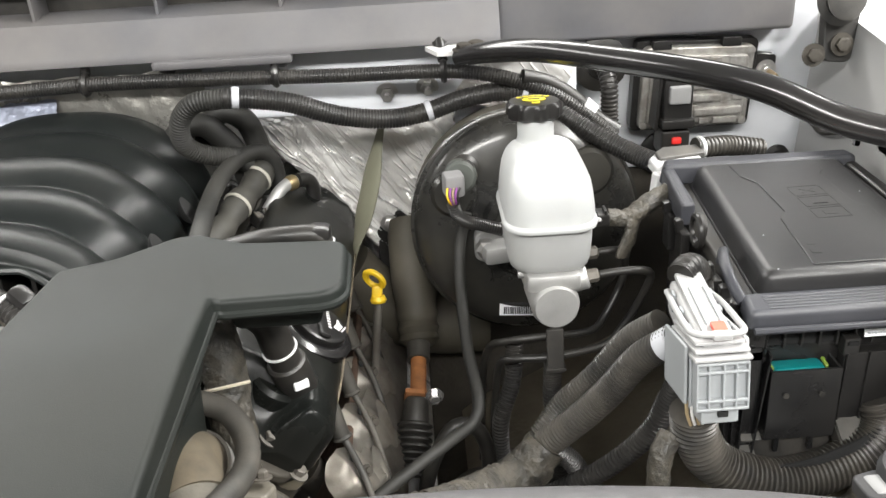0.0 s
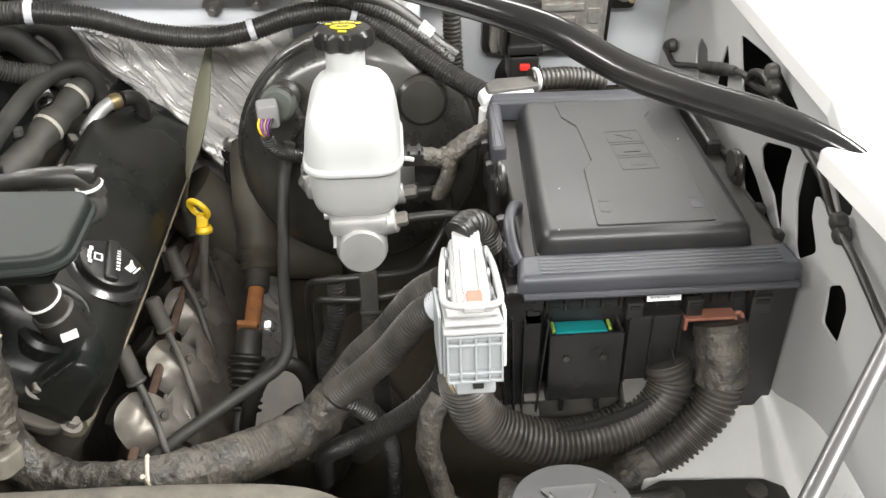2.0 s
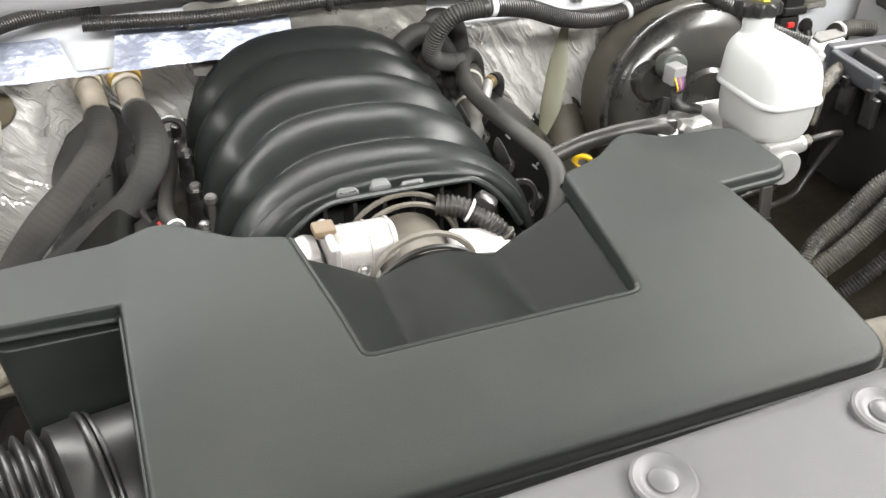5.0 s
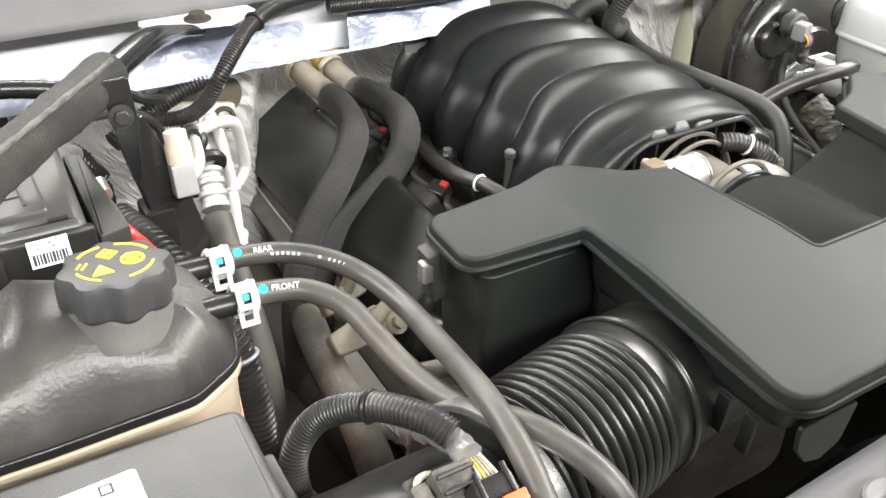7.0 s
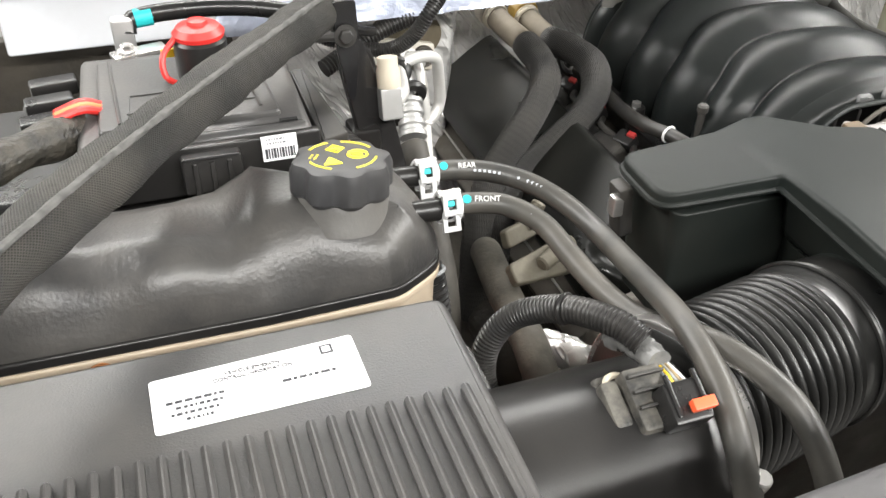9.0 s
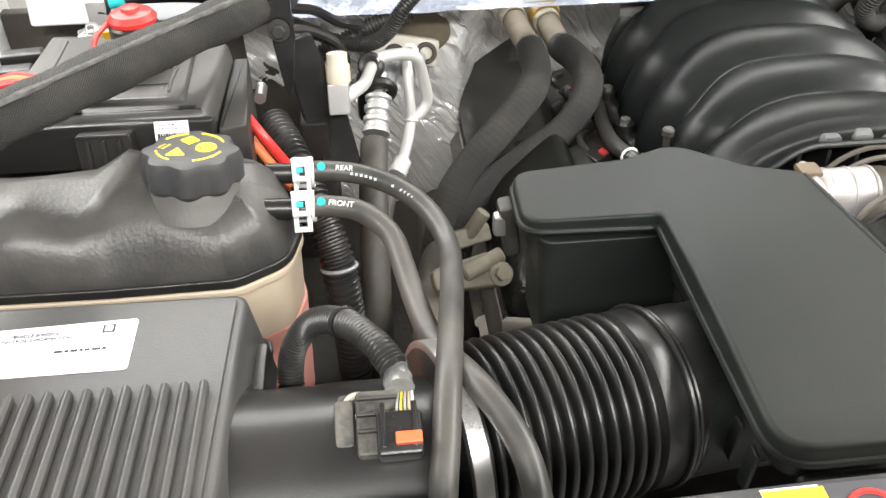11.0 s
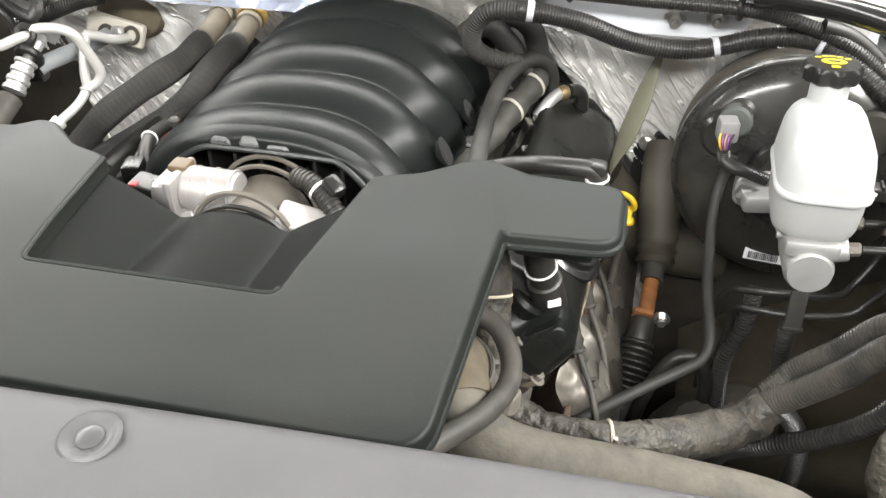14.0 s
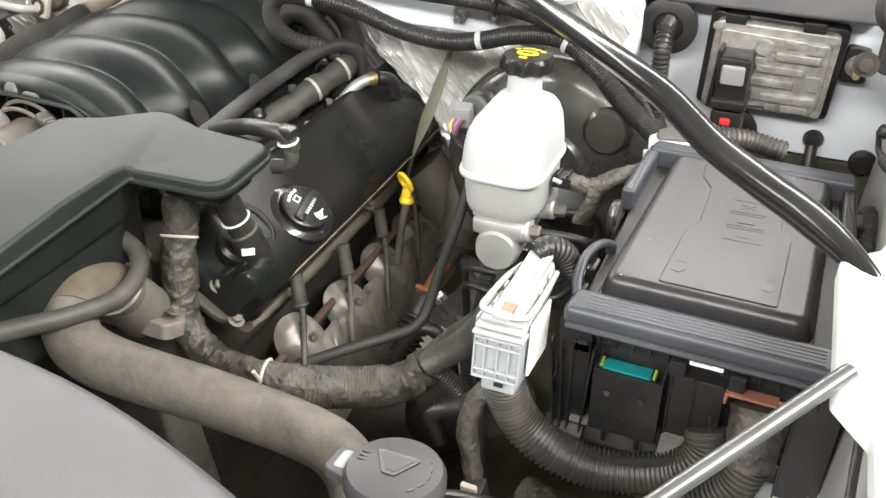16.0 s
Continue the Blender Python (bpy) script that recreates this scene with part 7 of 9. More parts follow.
def build_brakes():
    C = Vector((0.134, 0.925, 1.064))
    tilt = rot(82)  # the axis runs forward and a little up
    b = thing("brake_booster", "black round brake booster on the firewall", "brake booster", C)
    m = Matrix.Translation(C) @ tilt @ Matrix.Diagonal((0.955, 0.955, 1, 1))
    part("rear_shell", lathe([(0.12, -0.09), (0.137, -0.085), (0.141, -0.06), (0.141, -0.025), (0.138, -0.018)], m, 64), BOOTM, b, "dust covered rear shell")
    part("crimp_ring", lathe([(0.138, -0.020), (0.1435, -0.017), (0.1435, -0.006), (0.138, -0.003)], m, 64), BOOST, b)
    part("front_shell", lathe([(0.139, -0.006), (0.138, 0.004), (0.132, 0.014), (0.115, 0.022), (0.085, 0.027), (0.060, 0.030), (0.055, 0.038), (0.035, 0.040)], m, 64), BOOST, b)
    for ang in (42, 150):
        a = radians(ang)
        p = m @ Vector((0.101 * math.cos(a), 0.101 * math.sin(a), 0.021))
        part("pressed_boss", lathe([(0.026, -0.006), (0.025, 0.006), (0.021, 0.010), (0.002, 0.0105)], Matrix.Translation(p) @ tilt @ Matrix.Diagonal((1.1, 1.1, 1.2, 1)), 30), BOOST, b)
    s = part("label", box(0.046, 0.020, 0.001, Matrix.Translation((0.120, 0.888, 0.969)) @ rot(82) @ rot(0, 0, -4), 0.0003), PAPER, b, "white barcode label")
    bm = bmesh.new()
    for i in range(16):
        box(0.0013 if i % 4 else 0.002, 0.009, 0.0006, Matrix.Translation((0.120, 0.8872, 0.969)) @ rot(82) @ rot(0, 0, -4) @ at((-0.017 + i * 0.0022, -0.003, 0.0006)), bm=bm)
    part("barcode", bm, INK, s)
    bars(1, 0.034, 0.005, Matrix.Translation((0.120, 0.8868, 0.969)) @ rot(82) @ rot(0, 0, -4) @ at((0, 0.006, 0.0006)), INK, "small_print", s, 6)
    v = part("check_valve", lathe([(0.016, 0), (0.016, 0.014), (0.011, 0.018), (0.010, 0.03)], Matrix.Translation((0.062, 0.90, 1.148)) @ rot(70), 20), RUBBER, b)
    k = thing("booster_sensor", "grey plug with coloured wires on the booster", "sensor", (0.05, 0.86, 1.14))
    part("sensor_body", rod((0.058, 0.892, 1.146), (0.056, 0.868, 1.150), 0.018, 20, 0.003), surface("sensor_grey", (0.055, 0.068, 0.064), 0.5, vary=0.2, dirt=DUST, dirt_amount=0.3), k)
    part("sensor_rim", ring_tube((0.058, 0.889, 1.1465), along((0, 0, 0), (-0.002, -0.024, 0.004)), 0.0165, 0.0026, 24, 6), GREYHOSE, k)
    pl = part("plug", box(0.022, 0.022, 0.026, at((0.048, 0.858, 1.147), 0, 0, 10), 0.004), surface("dull_grey_plastic", (0.24, 0.24, 0.25), 0.5, vary=0.15, dirt=DUST, dirt_amount=0.3), k)
    for i, c in enumerate((YELLOW, surface("violet_wire", (0.25, 0.06, 0.28), 0.5, bump=0), TAN, surface("violet_wire", (0.25, 0.06, 0.28)), DARK)):
        part("pin_wire", sweep([(0.041 + i * 0.0034, 0.846, 1.147), (0.040 + i * 0.003, 0.839, 1.143), (0.042 + i * 0.0024, 0.838, 1.135), (0.046 + i * 0.0012, 0.845, 1.127)], 0.0011, 6, step=0.003), c, pl)
    part("sensor_loom", sweep([(0.046, 0.844, 1.130), (0.050, 0.848, 1.115), (0.060, 0.855, 1.103), (0.078, 0.862, 1.094), (0.10, 0.865, 1.085)], 0.0068, 14, 0.003, 0.0005), LOOM, k)
    mc = thing("master_cylinder", "cast aluminium brake master cylinder", "master cylinder", (0.138, 0.80, 1.05))
    e0, e1 = Vector((0.133, 0.905, 1.056)), Vector((0.140, 0.727, 1.062))
    part("barrel", lathe([(0.027, 0), (0.027, 0.05), (0.024, 0.06), (0.023, 0.12), (0.0245, 0.125), (0.0245, 0.172), (0.0215, 0.180), (0.002, 0.181)], along(e0, e1), 34), ALU, mc)
    part("mount_flange", prism([(-0.062, -0.016), (-0.045, -0.022), (0.045, -0.022), (0.062, -0.016), (0.062, 0.016), (0.03, 0.028), (-0.03, 0.028), (-0.062, 0.016)], 0, 0.014, 0.01, 0.003, m=Matrix.Translation((0.132, 0.896, 1.056)) @ rot(88)), ALU, mc)
    part("side_arm", box(0.05, 0.03, 0.022, at((0.101, 0.860, 1.062), 0, 0, 10), 0.006), ALU, mc)
    part("arm_nut", lathe([(0.012, 0), (0.0115, 0.010), (0.007, 0.014)], Matrix.Translation((0.081, 0.868, 1.064)) @ rot(90), 6), STEEL, mc)
    part("seat_pad", box(0.055, 0.10, 0.02, at((0.138, 0.78, 1.086)), 0.006), ALU, mc)
    part("roll_pin", rod((0.105, 0.755, 1.088), (0.172, 0.755, 1.088), 0.005, 10), ALU, mc)
    part("outlet_boss", rod((0.150, 0.747, 1.078), (0.174, 0.745, 1.085), 0.012, 16, 0.002), ALU, mc)
    part("outlet_nut", lathe([(0.007, 0), (0.007, 0.011), (0.005, 0.013)], along((0.172, 0.745, 1.0845), (0.19, 0.744, 1.088)), 6), ALUD, mc)
    part("outlet_boss", rod((0.155, 0.80, 1.078), (0.182, 0.80, 1.082), 0.011, 16, 0.002), ALU, mc)
    part("outlet_nut", lathe([(0.007, 0), (0.007, 0.011), (0.005, 0.013)], along((0.182, 0.80, 1.082), (0.20, 0.80, 1.084)), 6), ALUD, mc)
    rv = thing("brake_reservoir", "white translucent brake fluid reservoir", "fluid reservoir", (0.137, 0.78, 1.09))

    def lev(w, d0, d1, z):
        return [(0.137 - w, d0), (0.137 + w, d0), (0.137 + w, d1), (0.137 - w, d1)], z

    bm = bmesh.new()
    rings = [((0.028, 0.750, 0.825), 1.090), ((0.0350, 0.741, 0.832), 1.0925), ((0.0392, 0.736, 0.835), 1.098), ((0.0412, 0.733, 0.837), 1.106), ((0.0424, 0.731, 0.840), 1.125), ((0.0426, 0.7305, 0.8405), 1.142)]
    rings2 = [((0.0430, 0.730, 0.841), 1.1425), ((0.0462, 0.7258, 0.846), 1.1432), ((0.0466, 0.7252, 0.8465), 1.1455), ((0.0462, 0.7258, 0.846), 1.1478), ((0.0441, 0.728, 0.845), 1.1500), ((0.0436, 0.729, 0.845), 1.160), ((0.0420, 0.731, 0.845), 1.174), ((0.0398, 0.735, 0.845), 1.186), ((0.036, 0.742, 0.843), 1.195), ((0.031, 0.752, 0.840), 1.201), ((0.024, 0.768, 0.835), 1.2045)]
    for nm, rs, mat_ in (("lower_half", rings, RESVL), ("upper_half", rings2, RESV)):
        bm = bmesh.new()
        loops = []
        for (w, d0, d1), z in rs:
            o = fillet([Vector(p) for p in ((0.137 - w, d0), (0.137 + w, d0), (0.137 + w, d1), (0.137 - w, d1))], w * (0.72 if nm == "lower_half" else 0.66), 8)
            loops.append([bm.verts.new((p.x, p.y, z)) for p in o])
        for a, c in zip(loops, loops[1:]):
            for i in range(len(a)):
                bm.faces.new((a[i], a[(i + 1) % len(a)], c[(i + 1) % len(a)], c[i]))
        bm.faces.new(loops[0][::-1])
        bm.faces.new(loops[-1])
        part(nm, bm, mat_, rv, angle=40)
    part("window_mark", box(0.012, 0.002, 0.006, at((0.137, 0.7325, 1.132)), 0.001), RESV, rv)
    part("filler_neck", lathe([(0.022, 0), (0.0195, 0.004), (0.0185, 0.008), (0.0185, 0.030)], at((0.133, 0.824, 1.201), -4), 28), RESV, rv)
    cm = at((0.1325, 0.831, 1.226), -4)
    cap = part("cap", lathe([(0.025, 0), (0.0275, 0.003), (0.0275, 0.013), (0.025, 0.017), (0.002, 0.0175)], cm, 60, wave=9, amp=0.0018, wave_from=0, wave_to=2), BLACK, rv, "black lobed cap with yellow symbols")
    km = cm @ at((0, 0, 0.0178))
    part("yellow_ring", lathe([(0.0105, 0), (0.0105, 0.0006)], km @ Matrix.Diagonal((1.15, 0.75, 1, 1)), 26), YPRINT, cap)
    part("dark_bar", box(0.012, 0.0035, 0.0006, km @ at((0, 0, 0.0007))), BLACK, cap)
    part("yellow_bar", box(0.008, 0.005, 0.0006, km @ at((0, -0.015, 0.0003))), YPRINT, cap)
    for i in range(5):
        part("yellow_mark", box(0.0055, 0.003, 0.0006, km @ at((-0.014 + i * 0.007, 0.015 - 0.0012 * (i - 2) ** 2, 0.0003))), YPRINT, cap)
    part("level_switch", box(0.022, 0.02, 0.014, at((0.192, 0.79, 1.128)), 0.003), BLACK, rv)
    for dx, dz in ((-0.004, 0.0085), (0.006, 0.0085)):
        part("switch_rib", box(0.003, 0.016, 0.005, at((0.192 + dx, 0.788, 1.128 + dz)), 0.001), BLACK, rv)
    part("switch_pin", box(0.010, 0.004, 0.004, at((0.188, 0.7795, 1.131), 0, 12), 0.001), WPLAST, rv)
    for i, pts in enumerate(([(0.186, 0.744, 1.087), (0.205, 0.742, 1.090), (0.228, 0.745, 1.088), (0.240, 0.755, 1.075), (0.232, 0.765, 1.04), (0.215, 0.765, 1.01), (0.195, 0.76, 0.992), (0.14, 0.755, 0.985), (0.10, 0.76, 0.982), (0.085, 0.775, 0.965), (0.08, 0.79, 0.90), (0.075, 0.80, 0.80)],
                             [(0.196, 0.80, 1.083), (0.212, 0.80, 1.084), (0.226, 0.81, 1.075), (0.226, 0.815, 1.04), (0.205, 0.80, 1.005), (0.185, 0.785, 0.995), (0.13, 0.775, 0.998), (0.095, 0.78, 0.992), (0.075, 0.80, 0.97), (0.068, 0.82, 0.90), (0.065, 0.82, 0.80)])):
        t = thing("brake_line", "dark coated steel brake line", "brake line", pts[0], "brake lines")
        part("pipe", sweep(pts, 0.0042, 10, step=0.006), RUBBER, t)
    c = thing("line_clip", "black bracket clipping the brake lines", "bracket", (0.142, 0.76, 0.99))
    part("clip_plate", box(0.018, 0.006, 0.05, at((0.142, 0.748, 0.997), -10), 0.002), DARK, c)
    part("clip_foot", box(0.022, 0.034, 0.005, at((0.142, 0.757, 0.977)), 0.002), DARK, c)
    w = thing("level_switch_lead", "grey taped lead to the brake fluid switch", "cable", (0.23, 0.8, 1.12))
    part("taped_lead", sweep([(0.20, 0.79, 1.128), (0.222, 0.792, 1.124), (0.245, 0.80, 1.135), (0.268, 0.812, 1.142)], 0.0085, 20, step=0.002, crinkle=0.2, wind=0.014), TAPE, w, angle=24)
    part("taped_tail", sweep([(0.230, 0.792, 1.126), (0.225, 0.786, 1.108), (0.219, 0.782, 1.094), (0.217, 0.781, 1.086)], 0.0105, 20, step=0.002, flat=0.45, crinkle=0.2, wind=0.012), TAPE, w, angle=24)


MODALU = surface("weathered_module_metal", (0.40, 0.39, 0.37), 0.42, 0.5, vary=0.3, scale=60, dirt=(0.17, 0.15, 0.125), dirt_amount=0.75, dirt_scale=42, bump=0.8, bump_scale=220, bump_dist=0.001)


def build_module():
    wall_y = 1.058
    c = thing("engine_module", "cast aluminium control module on the firewall", "control module", (0.36, 1.03, 1.18))
    M = Matrix(((1, 0, 0, 0.360), (0, 0, -1, 1.040), (0, 1, 0, 1.184), (0, 0, 0, 1)))
    part("carrier", prism([(-0.078, -0.055), (0.073, -0.055), (0.078, 0.055), (-0.074, 0.06)], -0.016, 0.002, 0.008, 0.002, m=M), BLACK, c, "black plastic carrier")
    part("housing", prism([(-0.070, -0.050), (0.066, -0.050), (0.070, 0.050), (-0.066, 0.054)], 0.002, 0.014, 0.008, 0.003, m=M), MODALU, c)
    part("housing_step", prism([(-0.062, -0.043), (0.058, -0.043), (0.062, 0.040), (-0.058, 0.046)], 0.014, 0.020, 0.008, 0.002, m=M), MODALU, c)
    for x, y, w in ((0.030, 0.022, 0.048), (0.012, 0.006, 0.052), (0.004, -0.010, 0.05), (0.026, -0.028, 0.06)):
        part("cooling_rib", box(w, 0.010, 0.006, M @ at((x, y, 0.022)), 0.002), MODALU, c)
    for x, y, w, h in ((0.046, 0.034, 0.020, 0.012), (0.020, 0.036, 0.014, 0.008), (-0.006, -0.026, 0.016, 0.014), (0.050, -0.006, 0.014, 0.018), (0.036, -0.040, 0.030, 0.008), (-0.050, -0.036, 0.016, 0.008), (-0.010, 0.014, 0.012, 0.010), (0.010, -0.040, 0.012, 0.008)):
        part("cast_pad", box(w, h, 0.004, M @ at((x, y, 0.021)), 0.0012), MODALU, c)
    part("cooling_boss", lathe([(0.010, 0), (0.009, 0.005), (0.002, 0.0055)], M @ at((-0.008, 0.030, 0.019)), 20), MODALU, c)
    for x, y in ((-0.064, 0.047), (0.064, 0.044), (0.060, -0.044), (-0.064, -0.044)):
        part("case_screw", lathe([(0.005, 0), (0.005, 0.003), (0.003, 0.0035)], M @ at((x, y, 0.0135)), 14), MODALU, c)
    for x in (-0.045, 0.04):
        part("retainer", box(0.024, 0.012, 0.010, M @ at((x, 0.056, 0.010)), 0.002), BLACK, c)
    ear = part("mount_ear", prism([(0.075, -0.008), (0.104, -0.008), (0.104, 0.032), (0.078, 0.036)], -0.014, -0.004, 0.006, 0.002, m=M), BLACK, c)
    part("ear_nut", bolt((0.452, 1.044, 1.197), rot(90), 0.008, 0.012), STEEL, ear)
    part("ear_stud", rod((0.452, 1.036, 1.197), (0.452, 1.012, 1.197), 0.004, 10), TAN, ear)
    p = part("connector", box(0.036, 0.058, 0.040, M @ at((-0.034, -0.002, 0.040)), 0.005), BLACK, c, "large black lever connector")
    part("grey_cap", box(0.026, 0.022, 0.010, M @ at((-0.034, 0.008, 0.061)), 0.003), surface("mid_grey_plastic", (0.2, 0.2, 0.2), 0.5), p)
    part("lever", box(0.040, 0.012, 0.046, M @ at((-0.034, -0.028, 0.042)), 0.003), BLACK, p)
    part("lever_side", box(0.005, 0.07, 0.03, M @ at((-0.055, -0.004, 0.036), 0, 0, -4), 0.002), BLACK, p)
    part("red_lock", box(0.012, 0.008, 0.008, M @ at((-0.034, -0.050, 0.058)), 0.002), RED, p)
    part("cable_boot", box(0.036, 0.035, 0.040, M @ at((-0.034, -0.055, 0.038)), 0.006), BLACK, p)
    g = thing("firewall_grommet", "round rubber grommet with a cable in the firewall", "grommet", (0.247, 1.04, 1.22))
    part("disc", lathe([(0.034, 0), (0.034, 0.004), (0.028, 0.007), (0.018, 0.008), (0.016, 0.002), (0.004, 0.002)], Matrix.Translation((0.240, 1.030, 1.222)) @ rot(90), 32), RUBBER, g)
    part("cable", sweep([(0.240, 1.03, 1.225), (0.241, 1.005, 1.222), (0.243, 0.988, 1.205), (0.244, 0.985, 1.17), (0.246, 0.98, 1.13)], 0.010, 12, 0.005, 0.0008), LOOM, g)
    for x, z, r in ((0.33, 1.09, 0.03), (0.425, 1.095, 0.012), (0.485, 1.075, 0.016)):
        q = thing("rubber_plug", "black rubber plug pressed into the white panel", "grommet", (x, 1.05, z), "rubber plugs")
        part("plug_disc", lathe([(r, 0), (r, 0.004), (r * 0.7, 0.009), (r * 0.2, 0.01)], Matrix.Translation((x, 1.058, z)) @ rot(90), 24), RUBBER, q)
        if r == 0.012:
            part("plug_tail", rod((x, 1.05, z - 0.005), (x + 0.002, 1.03, z - 0.045), 0.007, 10, 0.001), RUBBER, q)
    k = thing("white_plug_shell", "white two-pole plug shell behind the fuse box", "connector", (0.29, 0.86, 1.15))
    part("shell", prism([(-0.035, -0.022), (0.03, -0.022), (0.035, 0.0), (0.02, 0.022), (-0.02, 0.024), (-0.038, 0.005)], 0, 0.010, 0.007, 0.004, m=at((0.292, 0.868, 1.148), 12, 0, 6) @ Matrix.Diagonal((0.8, 0.75, 1, 1))), WPLAST, k)
    part("shell_wall", prism([(-0.03, -0.024), (0.026, -0.024), (0.03, -0.016), (-0.034, -0.014)], -0.028, 0.004, 0.003, 0.002, m=at((0.292, 0.866, 1.150), 12, 0, 6)), WPLAST, k)
    part("dark_insert", prism([(-0.026, -0.010), (0.028, -0.008), (0.030, 0.010), (-0.014, 0.012), (-0.026, 0.004)], 0, 0.008, 0.004, 0.002, m=at((0.296, 0.874, 1.155), 12, 0, 8)), surface("dust_grey_plastic", (0.07, 0.07, 0.068), 0.5, vary=0.3, scale=50, dirt=DUST, dirt_amount=0.4, dirt_scale=40), k)
    for x, z in ((0.307, 1.1495), (0.311, 1.140), (0.285, 1.136)):
        part("latch_slot", box(0.007, 0.002, 0.004 if z > 1.145 else 0.008, at((x, 0.8425 + (x - 0.292) * 0.1, z), 12, 0, 6), 0.0005), VOID, k)
    part("white_collar", ring_tube((0.324, 0.886, 1.160), along((0, 0, 0), (0.9, 0.25, 0)), 0.0105, 0.0026, 20, 6), WPLAST, k)
    part("lead", sweep([(0.318, 0.885, 1.16), (0.345, 0.892, 1.158), (0.365, 0.898, 1.155), (0.40, 0.90, 1.148)], 0.011, 12, 0.005, 0.0008), LOOMD, k)
    d = thing("hinge", "rusty black hood hinge on the fender", "hinge", (0.46, 0.93, 1.28))
    part("coil_spring", lathe([(0.028, 0), (0.03, 0.004), (0.022, 0.008), (0.024, 0.014), (0.014, 0.018), (0.004, 0.018)], Matrix.Translation((0.478, 0.93, 1.305)) @ rot(80, 0, 10), 28), DARK, d)
    part("hinge_arm", prism([(-0.02, -0.05), (0.015, -0.055), (0.026, 0.0), (0.02, 0.05), (-0.016, 0.05)], 0, 0.01, 0.01, 0.002, m=Matrix.Translation((0.482, 0.945, 1.285)) @ rot(80, 0, 10)), DARK, d)
    for z in (1.245, 1.255):
        part("hinge_bolt", bolt((0.455 + (z - 1.245) * 3, 0.925, z), rot(80), 0.008, 0.008), DIRT, d)


def build_fuse_box():
    f = thing("fuse_box", "black engine bay fuse box with a moulded lid", "fuse box", (0.37, 0.69, 0.93))
    T = at((0.368, 0.57, 1.137), 1.2) @ Matrix.Translation((-0.368, -0.57, -1.137))
    dusty = surface("settled_dust", (0.085, 0.08, 0.07), 0.9, vary=0.35, scale=60, dirt=(0.06, 0.06, 0.06), dirt_amount=0.8, dirt_scale=45)
    part("body", prism([(0.276, 0.592), (0.490, 0.588), (0.484, 0.835), (0.282, 0.838)], 0.984, 1.127, 0.004, 0.0, 0.004), BLACK, f)
    part("lid_seat", prism([(0.272, 0.575), (0.482, 0.575), (0.474, 0.838), (0.276, 0.842)], 1.124, 1.136, 0.008, 0.003, m=T), DARK, f)
    # hinged rim: a ridged front bar, two raised arms and a frame round the back
    rim = part("rim", prism([(0.263, 0.557), (0.481, 0.557), (0.477, 0.590), (0.267, 0.590)], 1.129, 1.147, 0.008, 0.006, 0.004, m=T), RIMM, f, "blue-grey lid rim")
    for i in range(5):
        part("grip_ridge", box(0.185, 0.0020, 0.0014, T @ at((0.373, 0.5635 + i * 0.0042, 1.1472)), 0.0008, 1), RIMM, rim)
    part("front_bead", sweep([T @ Vector((0.268, 0.5555, 1.131)), T @ Vector((0.37, 0.555, 1.131)), T @ Vector((0.477, 0.5555, 1.131))], 0.003, 8), RIMM, rim)
    for sx, x in ((-1, 0.268), (1, 0.474)):
        o = 0.004 * sx
        if sx < 0:
            part("rim_arm", sweep([T @ Vector(p) for p in ((x, 0.585, 1.140), (x + o, 0.600, 1.148), (x + o, 0.622, 1.155), (x - o * 0.5, 0.645, 1.154), (x - 2 * o, 0.660, 1.145), (x - 2 * o, 0.664, 1.134))], 0.0050, 12, step=0.003, flat=0.8), RIMM if sx < 0 else BLACK, f)
        part("pivot_ear", ring_tube(T @ Vector((x + 0.3 * o, 0.705, 1.145)), rot(0, 90), 0.014, 0.0036, 20, 8), BLACK, f)
        part("ear_web", rod(T @ Vector((x - o, 0.705, 1.150)), T @ Vector((x + o * 0.4, 0.705, 1.150)), 0.012, 16), DARK, f)
        for y in (0.608, 0.648, 0.742, 0.785):
            part("side_clip", box(0.010, 0.022, 0.040, at((x + 0.6 * o, y, 1.112)), 0.003), BLACK, f)
            part("clip_hook", box(0.008, 0.010, 0.016, at((x + 1.4 * o, y + 0.004, 1.134), 0, 10 * sx), 0.002), BLACK, f)
    part("rear_frame", prism([(0.268, 0.832), (0.474, 0.829), (0.468, 0.850), (0.274, 0.853)], 1.136, 1.157, 0.006, 0.005, 0.002, draft=-0.003, m=T), RIMM, f)
    part("frame_side", prism([(0.263, 0.745), (0.277, 0.745), (0.281, 0.834), (0.268, 0.836)], 1.130, 1.154, 0.004, 0.004, 0.002, m=T), RIMM, f)
    part("frame_side", prism([(0.462, 0.745), (0.477, 0.745), (0.473, 0.834), (0.460, 0.836)], 1.130, 1.150, 0.004, 0.004, 0.002, m=T), BLACK, f)
    L = [(0.286, 0.592), (0.452, 0.592), (0.450, 0.824), (0.299, 0.828)]
    lid = part("lid", prism(L, 1.134, 1.160, 0.014, 0.010, 0.0, draft=-0.004, seg=4, m=T), LIDM, f, "grey-black moulded lid", angle=55)
    part("lid_skirt", prism(offset([Vector(p) for p in L], -0.004), 1.133, 1.139, 0.012, 0.002, m=T), LIDM, lid)
    part("lid_plateau", prism([(0.330, 0.603), (0.424, 0.603), (0.424, 0.700), (0.414, 0.712), (0.410, 0.778), (0.418, 0.790), (0.416, 0.816), (0.331, 0.816), (0.333, 0.785), (0.344, 0.766), (0.345, 0.702), (0.336, 0.688)], 1.1595, 1.1612, 0.003, 0.0008, m=T), LIDM, lid)
    em = T @ at((0.383, 0.718, 1.1612), 0, 0, 2)
